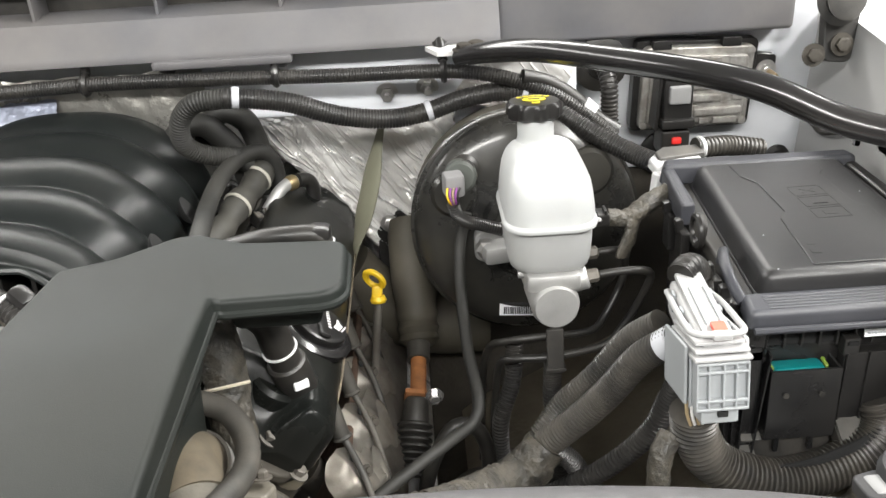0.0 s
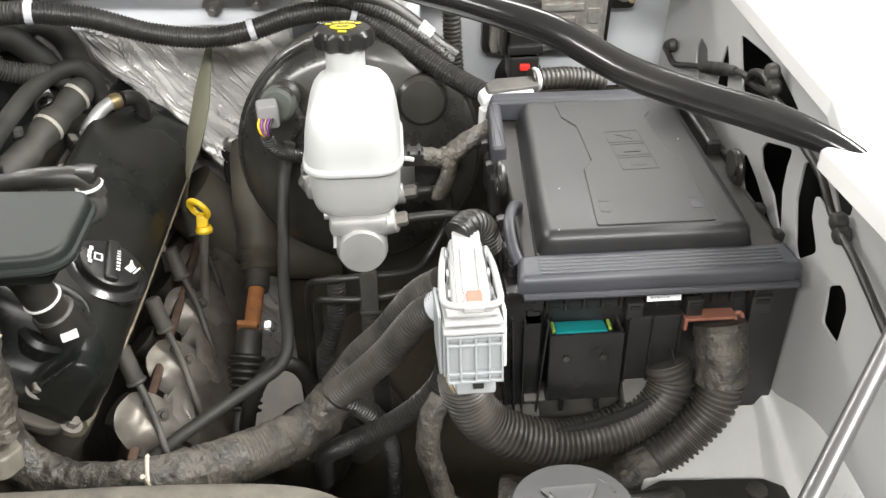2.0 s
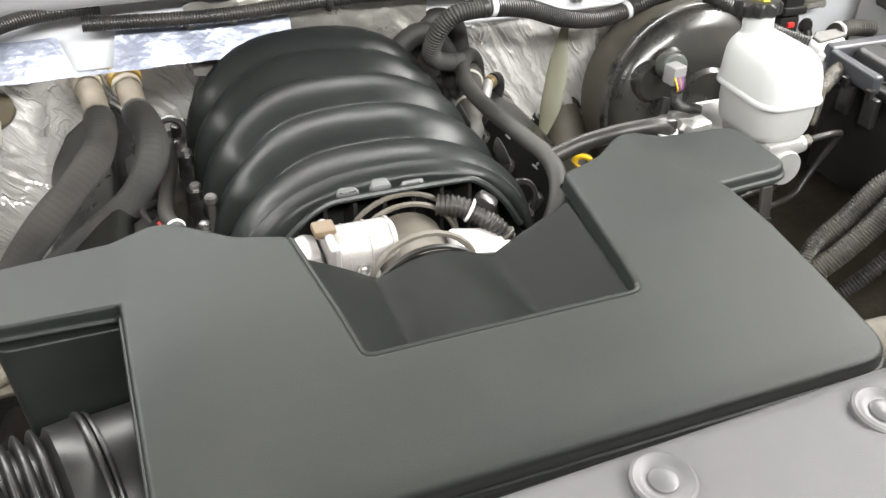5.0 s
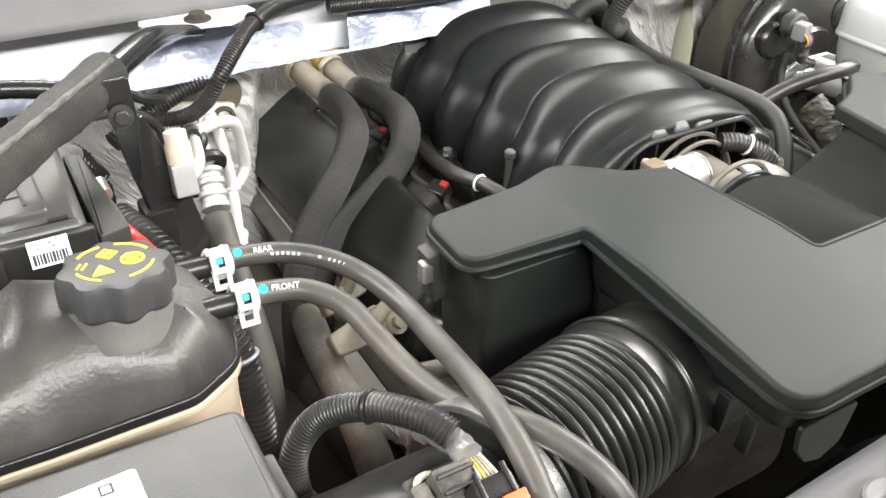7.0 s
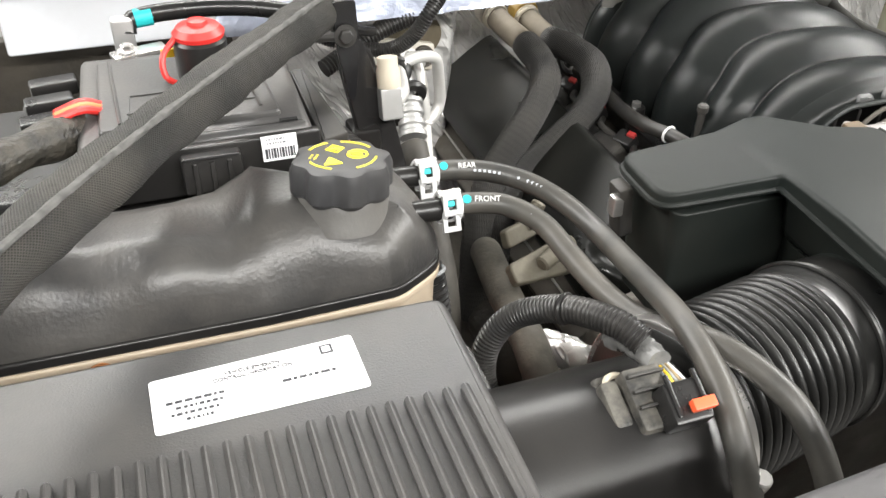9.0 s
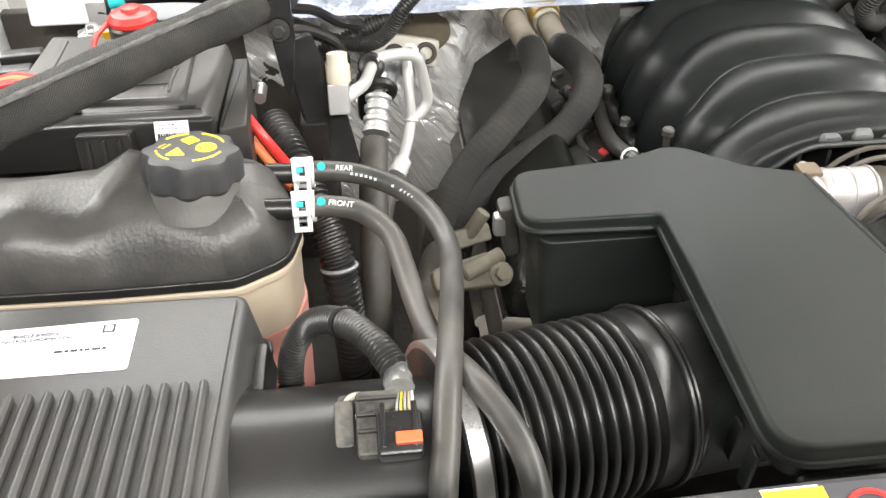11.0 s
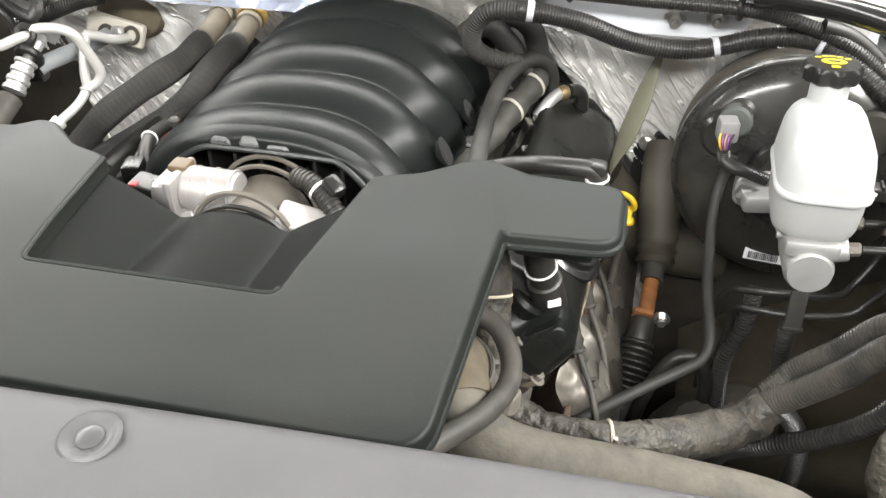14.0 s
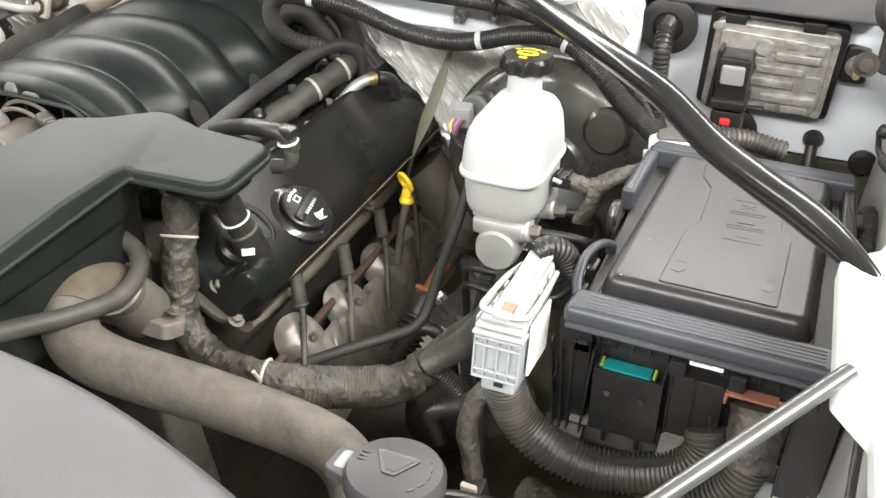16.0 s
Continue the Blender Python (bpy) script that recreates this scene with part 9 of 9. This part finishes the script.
    part("black_hose_end", sweep([(-0.141, 1.002, 1.106), (-0.130, 1.012, 1.102), (-0.125, 1.018, 1.088), (-0.128, 1.02, 1.062), (-0.14, 1.02, 1.03)], 0.0092, 14, step=0.004), BLACK, r)
    for p, q, w in (((-0.171, 0.950, 1.080), 20, 0.020), ((-0.157, 0.955, 1.074), -25, 0.018), ((-0.181, 0.937, 1.084), 40, 0.018), ((-0.150, 0.978, 1.072), 10, 0.020)):
        part("small_plug", box(w, w * 1.2, w * 0.8, at(p, 15, 20, q), 0.003), BLACK, r)
        part("plug_lip", box(w * 0.5, w * 0.7, 0.003, at((p[0], p[1] - 0.004, p[2] + w * 0.5), 15, 20, q), 0.001), ALUD, r)
    part("fitting_nut", lathe([(0.0085, 0), (0.0098, 0.002), (0.0098, 0.010), (0.0085, 0.012)], along((-0.152, 0.991, 1.106), (-0.140, 1.003, 1.106)), 16), BRASS, r, "brass coloured collar")
    part("fitting_plug", box(0.025, 0.03, 0.022, at((-0.17, 0.945, 1.07), 0, 0, 20), 0.005), BLACK, r)
    n = thing("vacuum_hose", "long dusty black hose beside the intake manifold", "hose", (-0.24, 0.85, 1.12))
    part("hose_body", sweep([(-0.262, 0.606, 1.098), (-0.242, 0.622, 1.112), (-0.218, 0.650, 1.132), (-0.205, 0.680, 1.145), (-0.201, 0.718, 1.149), (-0.205, 0.753, 1.149), (-0.213, 0.832, 1.147), (-0.215, 0.894, 1.147), (-0.209, 0.940, 1.151), (-0.194, 0.974, 1.154), (-0.177, 0.992, 1.150), (-0.166, 0.999, 1.132), (-0.163, 1.0, 1.10)], 0.0096, 18, step=0.004, crinkle=0.03), HOSED, n)
    z = thing("evap_hose", "dusty rubber hose looping behind the manifold", "hose", (-0.2, 0.95, 1.16))
    part("hose_body", sweep([(-0.31, 0.985, 1.12), (-0.285, 0.985, 1.165), (-0.262, 0.985, 1.188), (-0.240, 0.985, 1.190), (-0.224, 0.99, 1.174), (-0.209, 0.995, 1.150), (-0.20, 1.0, 1.11)], 0.0140, 18, step=0.004, crinkle=0.03), HOSED, z)
    part("hose_body", sweep([(-0.262, 1.02, 1.14), (-0.243, 1.012, 1.180), (-0.220, 1.01, 1.198), (-0.198, 1.01, 1.188), (-0.188, 1.015, 1.164), (-0.184, 1.015, 1.135), (-0.184, 1.01, 1.09)], 0.0140, 18, step=0.004, crinkle=0.03), HOSED, z)
    d = thing("oil_dipstick", "yellow ring-handled oil dipstick in its tube", "dipstick", (-0.053, 0.897, 1.0))
    lean = along((0, 0, 0), (0.5, 0.8, 0.3))
    part("ring_handle", ring_tube((-0.050, 0.893, 1.018), lean, 0.0125, 0.0034, 28, 8), YELLOW, d)
    part("ring_web", ring_tube((-0.050, 0.893, 1.018), lean, 0.0095, 0.0022, 24, 6), YELLOW, d)
    part("handle_stem", box(0.013, 0.008, 0.018, at((-0.048, 0.890, 1.001), -20, 6), 0.003), YELLOW, d)
    part("stem_collar", lathe([(0.009, 0), (0.010, 0.003), (0.008, 0.008)], at((-0.047, 0.887, 0.990), -15), 14), YELLOW, d)
    part("tube", sweep([(-0.047, 0.887, 0.992), (-0.050, 0.882, 0.97), (-0.056, 0.875, 0.92), (-0.062, 0.865, 0.84)], 0.005, 10), ALUD, d)


def build_exhaust_side():
    for i, (x, y, z) in enumerate(((-0.070, 0.648, 0.930), (-0.068, 0.752, 0.908), (-0.071, 0.855, 0.902), (-0.075, 0.958, 0.895))):
        s = thing("plug_heat_shield", "stained steel spark plug heat shield", "heat shield", (x, y, z), "plug heat shields")
        Q = Matrix.Translation((x, y, z)) @ along((0, 0, 0), (0.62, -0.58, 0.52)) @ rot(0, 0, 20 + 5 * i)

        def leaf(u, v, Q=Q):
            a, q = 2 * math.pi * v, 0.02 + 0.98 * u
            point = 1 + 0.34 * max(0, math.cos(a + 0.9)) ** 6
            dent = 0.0035 * noise.noise(Vector((q * math.cos(a) * 2.2, q * math.sin(a) * 2.2, y * 9)))
            px, py = 0.029 * q * math.cos(a) * point, 0.035 * q * math.sin(a) * point
            fold = 0.007 * smooth(-0.002, 0.006, px - 0.25 * py)
            return Q @ Vector((px, py, 0.012 * (1 - q ** 2.2) + dent - fold - 0.20 * max(0, px - 0.012)))

        def wing(u, v, Q=Q @ at((0.030, -0.030, -0.016), 0, 38, -30)):
            a, q = 2 * math.pi * v, 0.02 + 0.98 * u
            return Q @ Vector((0.022 * q * math.cos(a), 0.028 * q * math.sin(a) * (1 + 0.4 * math.cos(a)), 0.006 * (1 - q * q) + 0.002 * noise.noise(Vector((a, q * 3, y * 7)))))

        part("shield_leaf", grid_surface(leaf, 14, 40, 0.0014), SHIELD, s)
        part("shield_wing", grid_surface(wing, 8, 28, 0.0014), SHIELD, s)
        part("shield_hole", lathe([(0.0045, 0), (0.0045, 0.0012)], Q @ at((0.013, 0.016, 0.0055), 0, 10), 14), VOID, s)
        part("shield_screw", bolt(Q @ Vector((0.014, -0.004, 0.004)), Q.to_3x3().to_4x4(), 0.004, 0.004), DIRT, s)
        w = thing("spark_plug_lead", "grey spark plug lead to the cylinder head", "cable", (x, y, z), "spark plug leads")
        part("lead", sweep([(x - 0.011, y + 0.026, z + 0.038), (x - 0.003, y + 0.016, z + 0.026), (x + 0.010, y - 0.006, z + 0.010), (x + 0.020, y - 0.026, z - 0.012), (x + 0.026, y - 0.036, z - 0.04)], 0.0036, 10, step=0.004), GREYHOSE, w)
        part("lead_boot", rod((x - 0.020, y + 0.034, z + 0.068), (x - 0.010, y + 0.024, z + 0.034), 0.0085, 14, 0.002), GREYHOSE, w)
        part("boot_flange", ring_tube((x - 0.010, y + 0.024, z + 0.034), along((0, 0, 0), (0.010, -0.010, -0.034)), 0.0080, 0.0022, 16, 6), GREYHOSE, w)
    hs = thing("exhaust_heat_shield", "scalloped stained steel heat shield over the exhaust", "heat shield", (-0.05, 0.78, 0.86))

    def scallop(u, v):
        y = 0.60 + 0.46 * u
        k = abs(math.sin(math.pi * (y - 0.60) / 0.105))
        return (-0.075 + 0.050 * v + 0.010 * k * (1 - v), y, 0.900 - 0.075 * v ** 1.4 - 0.012 * k * v + 0.004 * noise.noise(Vector((y * 40, v * 4, 2))))

    part("shield_sheet", grid_surface(scallop, 80, 14, 0.0015), SHIELD, hs)
    hd = thing("column_heat_shield", "large olive dusted duct behind the steering shaft", "duct", (0.0, 1.03, 0.87))
    part("duct_body", sweep([(-0.10, 1.03, 0.96), (-0.05, 1.035, 0.90), (0.02, 1.04, 0.865), (0.09, 1.045, 0.86)], 0.045, 22, step=0.01), BOOTM, hd)
    e = thing("exhaust_manifold", "rust brown exhaust manifold below the valve cover", "exhaust manifold", (-0.05, 0.85, 0.8))
    part("log", sweep([(-0.085, 0.64, 0.80), (-0.075, 0.72, 0.80), (-0.070, 0.84, 0.795), (-0.070, 0.96, 0.78), (-0.07, 1.06, 0.75)], 0.028, 18, crinkle=0.1), surface("mud_brown_steel", (0.12, 0.10, 0.075), 0.7, 0.2, vary=0.3, dirt=(0.2, 0.17, 0.13), dirt_amount=0.6, dirt_scale=14, bump=0.3), e)
    part("head_flange", box(0.010, 0.44, 0.10, at((-0.104, 0.83, 0.880), 0, 30), 0.004), surface("brown_scale", (0.085, 0.05, 0.034), 0.8, 0.1, vary=0.35, scale=50, dirt=(0.05, 0.035, 0.026), dirt_amount=0.6, dirt_scale=30, bump=0.5, bump_scale=200), e, "rust brown flange")
    for y in (0.68, 0.79, 0.90, 1.01):
        part("runner", sweep([(-0.13, y + 0.045, 0.88), (-0.105, y + 0.045, 0.85), (-0.075, y + 0.045, 0.81)], 0.02, 12), DIRT, e)
    c = thing("steering_shaft", "steering shaft with rubber boot and rusty joint", "steering shaft", (-0.01, 0.9, 0.9))
    part("upper_boot", lathe([(0.026, 0), (0.030, 0.02), (0.030, 0.085), (0.026, 0.12), (0.028, 0.13), (0.024, 0.138), (0.028, 0.146), (0.024, 0.154), (0.027, 0.162), (0.017, 0.17)], along((-0.008, 1.05, 1.02), (-0.004, 0.955, 0.90)), 24), BOOTM, c, "olive dusty rubber boot")
    part("inner_shaft", rod((-0.004, 0.955, 0.905), (-0.006, 0.915, 0.885), 0.015, 16), GREYHOSE, c)
    part("rusty_shaft", rod((-0.005, 0.93, 0.892), (-0.008, 0.865, 0.868), 0.0100, 14), RUST, c, "orange rusted steel shaft")
    part("rusty_plate", box(0.024, 0.007, 0.024, at((-0.013, 0.862, 0.870), 25, 10), 0.002), RUST, c)
    part("clamp_bolt", bolt((0.012, 0.862, 0.868), rot(90), 0.007, 0.012), STEEL, c)
    part("lower_boot", lathe([(0.012, 0), (0.015, 0.004), (0.0165, 0.026)] + [q for i in range(8) for q in ((0.0165, 0.030 + i * 0.0085), (0.0215 + 0.0004 * i, 0.033 + i * 0.0085), (0.0218 + 0.0004 * i, 0.0355 + i * 0.0085), (0.0175, 0.0375 + i * 0.0085))] + [(0.019, 0.102), (0.018, 0.15)], along((-0.010, 0.862, 0.866), (-0.022, 0.79, 0.80)), 24), RUBBER, c)
    p = thing("column_plate", "black steering column plate bolted to the firewall", "bracket", (-0.03, 1.04, 0.99))
    part("plate_body", prism([(-0.03, -0.09), (0.02, -0.09), (0.03, 0.04), (0.0, 0.045), (-0.03, 0.02)], 0, 0.012, 0.012, 0.003, m=Matrix.Translation((-0.022, 1.066, 0.985)) @ rot(84)), BLACK, p)
    for z in (1.016, 0.915):
        part("plate_bolt", bolt((-0.034, 1.053, z), rot(84), 0.0075, 0.010), STEEL, p)
    t = thing("vacuum_pipe", "bent dark steel pipe in front of the booster", "pipe", (0.05, 0.8, 0.95))
    part("pipe", sweep([(0.062, 0.885, 1.10), (0.052, 0.875, 1.06), (0.05, 0.84, 1.02), (0.052, 0.78, 0.985), (0.058, 0.725, 0.962), (0.052, 0.703, 0.949), (0.030, 0.688, 0.940), (-0.01, 0.660, 0.930), (-0.05, 0.632, 0.918), (-0.09, 0.605, 0.90)], 0.0065, 14, step=0.006), HOSED, t)
    g = thing("steering_gear", "grimy dark steering gear housing low on the frame", "steering gear", (0.06, 0.74, 0.7))
    part("gear_housing", lathe([(0.03, 0), (0.045, 0.01), (0.05, 0.04), (0.045, 0.09), (0.03, 0.11)], at((0.05, 0.78, 0.72), 25, 10), 24), DIRT, g)
    part("gear_cover", lathe([(0.050, 0), (0.052, 0.006), (0.046, 0.012), (0.030, 0.020), (0.012, 0.024), (0.010, 0.034), (0.003, 0.036)], at((0.12, 0.80, 0.765), 30, 10), 28), DIRT, g)
    ph = thing("power_steering_hose", "black rubber hose arching beside the steering shaft", "hose", (0.03, 0.75, 0.9))
    part("hose_body", sweep([(-0.01, 0.74, 0.80), (0.005, 0.745, 0.86), (0.03, 0.755, 0.90), (0.055, 0.76, 0.895), (0.068, 0.765, 0.86), (0.07, 0.77, 0.80)], 0.0085, 14), RUBBER, ph)
    # added dark sheet: keeps the bright floor from showing through gaps in the bay
    k = thing("floor_blocker", "dark sheet added under the engine to hide the bright floor", "guard", (CX, 0.6, 0.4))
    part("blocker_sheet", box(1.7, 1.6, 0.012, at((CX, 0.80, 0.42)), 0.004), DIRT, k)
    bk = thing("wheel_arch_liner", "brown dusty wheel arch liner beside the engine", "liner", (0.2, 0.75, 0.7))

    def arch(u, v):
        return (0.05 + 0.41 * u, 0.45 + 0.60 * v, 0.70 + 0.20 * math.sin(1.2 * u) + 0.015 * noise.noise(Vector((u * 5, v * 5, 0))))

    for i in range(2):
        part("liner_sheet", grid_surface(lambda u, v: arch(0.5 * i + 0.5 * u, v), 12, 24, 0.004), MUD, bk)


def build_front_hoses():
    # assumed shroud, added to block light so the gap below the resonator stays black
    sh = thing("shroud_blocker", "assumed black fan shroud added to keep the front gap dark", "fan shroud", (CX, 0.33, 0.6))
    part("blocker_plate", prism([(-0.52, 0.0), (0.50, 0.0), (0.50, 0.33), (0.42, 0.38), (-0.40, 0.38), (-0.52, 0.33)], 0, 0.02, 0.03, 0.006, m=at((CX, 0.335, 0.60), 90)), BLACK, sh)
    part("shroud_ring", ring_tube((CX - 0.02, 0.350, 0.78), rot(90), 0.19, 0.014, 48, 8), BLACK, sh)
    r = thing("radiator_hose", "large dust-caked upper radiator hose", "radiator hose", (0.0, 0.4, 1.05))
    part("hose_body", sweep([(-0.164, 0.500, 1.075), (-0.162, 0.480, 1.100), (-0.157, 0.450, 1.112), (-0.140, 0.414, 1.102), (-0.097, 0.403, 1.089), (0.0, 0.425, 1.061), (0.083, 0.437, 1.041), (0.12, 0.432, 1.03), (0.147, 0.408, 1.02), (0.157, 0.37, 1.0), (0.155, 0.31, 0.96)], 0.0245, 24, step=0.007), RADHOSE, r)
    part("hose_end", sweep([(-0.164, 0.500, 1.075), (-0.162, 0.480, 1.100), (-0.157, 0.450, 1.112), (-0.148, 0.428, 1.108)], 0.0251, 24, step=0.006), surface("tan_dust_coat", (0.070, 0.060, 0.043), 0.8, vary=0.3, scale=40, dirt=(0.16, 0.125, 0.08), dirt_amount=0.6, dirt_scale=30, bump=0.4, bump_scale=250), r, "hose end coated in tan dust")
    part("hose_clamp", ring_tube((-0.163, 0.492, 1.086), along((0, 0, 0), (0.0, 0.5, -0.9)), 0.0255, 0.0025, 26, 6), STEEL, r)
    e = thing("thermostat_housing", "dusty aluminium thermostat housing", "thermostat", (-0.14, 0.49, 1.08))
    part("elbow", lathe([(0.0245, 0), (0.025, 0.016), (0.028, 0.022), (0.029, 0.05)], along((-0.164, 0.496, 1.08), (-0.166, 0.525, 1.03)), 26), ALUD, e)
    part("flange", prism([(-0.055, -0.03), (0.055, -0.03), (0.06, 0.0), (0.03, 0.04), (-0.03, 0.04), (-0.06, 0)], 0, 0.016, 0.012, 0.003, m=at((-0.163, 0.518, 1.024), -20) @ Matrix.Diagonal((0.8, 0.8, 1, 1))), surface("pale_dusted_casting", (0.17, 0.16, 0.135), 0.6, 0.2, vary=0.3, scale=40, dirt=(0.12, 0.10, 0.07), dirt_amount=0.6, dirt_scale=30, bump=0.4, bump_scale=300), e)
    part("housing_bolt", bolt((-0.125, 0.522, 1.047), rot(-20), 0.005, 0.007), ALUD, e)
    part("spring_clip", ring_tube((-0.163, 0.486, 1.094), along((0, 0, 0), (0, 0.6, -0.8)), 0.0262, 0.0016, 26, 6, arc=4.5), ALUD, e)
    v = thing("vent_hose", "dusty grey rubber vent hose at the engine front", "hose", (-0.13, 0.48, 1.12))
    part("hose_body", sweep([(-0.195, 0.535, 1.12), (-0.169, 0.518, 1.130), (-0.138, 0.507, 1.125), (-0.120, 0.48, 1.118), (-0.116, 0.445, 1.119), (-0.126, 0.405, 1.127), (-0.148, 0.368, 1.134), (-0.178, 0.325, 1.138), (-0.215, 0.28, 1.125)], 0.0088, 14), GREYHOSE, v)
    w = thing("washer_bottle", "translucent washer bottle with a grey cap", "washer bottle", (0.25, 0.29, 1.1))
    part("neck", lathe([(0.024, -0.16), (0.024, -0.05), (0.025, -0.02), (0.025, 0)], at((0.250, 0.288, 1.205), -8), 30), RESVL, w, "translucent white filler neck")
    part("gasket", lathe([(0.0265, 0), (0.027, 0.003), (0.027, 0.010), (0.026, 0.012)], at((0.250, 0.288, 1.200), -8), 30), RUBBER, w)
    cm = at((0.250, 0.287, 1.212), -8) @ Matrix.Diagonal((0.64, 0.64, 0.8, 1))
    cap = part("cap", lathe([(0.043, 0), (0.0445, 0.003), (0.0445, 0.010), (0.041, 0.015), (0.020, 0.018), (0.002, 0.0185)], cm, 40), surface("washer_cap_grey", (0.036, 0.036, 0.038), 0.42, vary=0.15, spec=0.3, dirt=DUST, dirt_amount=0.06, dirt_scale=30), w, "grey washer cap with a moulded symbol")
    part("cap_tab", prism([(-0.062, -0.016), (-0.035, -0.022), (-0.035, 0.022), (-0.062, 0.014)], 0.0, 0.008, 0.008, 0.002, m=cm), surface("washer_cap_grey", (0.02, 0.02, 0.022)), cap)
    part("hinge_strap", box(0.020, 0.026, 0.012, cm @ at((-0.046, 0.0, 0.004)), 0.005), surface("washer_strap_grey", (0.2, 0.2, 0.2), 0.5), cap)
    km = cm @ at((0, 0, 0.0182))
    part("moulded_fan", prism([(-0.022, 0.012), (0.020, 0.014), (0.006, -0.014), (-0.006, -0.014)], 0, 0.0012, 0.003, m=km), BLACK, cap)
    part("moulded_fan_inner", prism([(-0.016, 0.009), (0.015, 0.010), (0.004, -0.010), (-0.004, -0.010)], 0.0006, 0.0016, 0.002, m=km), surface("washer_cap_grey", (0.02, 0.02, 0.022)), cap)
    for i in range(5):
        a = -0.7 + i * 0.35
        part("moulded_dash", box(0.003, 0.007, 0.0012, km @ at((0.031 * math.cos(a), 0.031 * math.sin(a) + 0.0, -0.002), 0, 0, math.degrees(a)), 0.0005), BLACK, cap)
    for i in range(3):
        part("moulded_dash", box(0.010, 0.0022, 0.0012, km @ at((-0.029, 0.006 - i * 0.005, -0.0015)), 0.0005), BLACK, cap)
    part("bottle_body", prism([(0.20, 0.22), (0.33, 0.22), (0.34, 0.36), (0.20, 0.35)], 0.85, 1.05, 0.03, 0.02, 0.01), RESVL, w)
    b = thing("bottle_bracket", "black bracket with a zinc nut plate", "bracket", (0.27, 0.42, 1.02))
    part("bracket_arch", sweep([(0.19, 0.43, 1.0), (0.21, 0.43, 1.03), (0.25, 0.43, 1.04), (0.31, 0.44, 1.035), (0.36, 0.45, 1.03)], 0.010, 10, flat=0.5), BLACK, b)
    part("nut_plate", plate([(-0.018, -0.012), (0.018, -0.012), (0.018, 0.012), (-0.018, 0.012)], [lobe(0, 0, 0.011, 0.011)], 0.003, at((0.300, 0.432, 1.046), 20, 0, 6) @ Matrix.Diagonal((0.6, 0.7, 1, 1)), 0.0005), ALU, b)
    p = thing("hood_prop_rod", "slim grey steel hood prop rod", "prop rod", (0.40, 0.34, 1.23))
    part("rod", rod((0.464, 0.408, 1.272), (0.33, 0.262, 1.193), 0.0050, 14, 0.001), surface("grey_coated_steel", (0.16, 0.16, 0.16), 0.34, 0.75, vary=0.1, coat=0.3), p)


build_room()
build_bulkhead()
build_cowl()
build_fenders()
build_grille_cover()
build_resonator()
build_manifold()
build_throttle()
build_intake_hose()
build_filter_box()
build_surge_tank()
build_tank_hoses()
build_battery()
build_braces()
build_ac_lines()
build_heater_hoses()
build_lower_engine()
build_looms()
build_brakes()
build_module()
build_fuse_box()
build_big_connector()
build_harness()
build_valve_cover()
build_exhaust_side()
build_front_hoses()
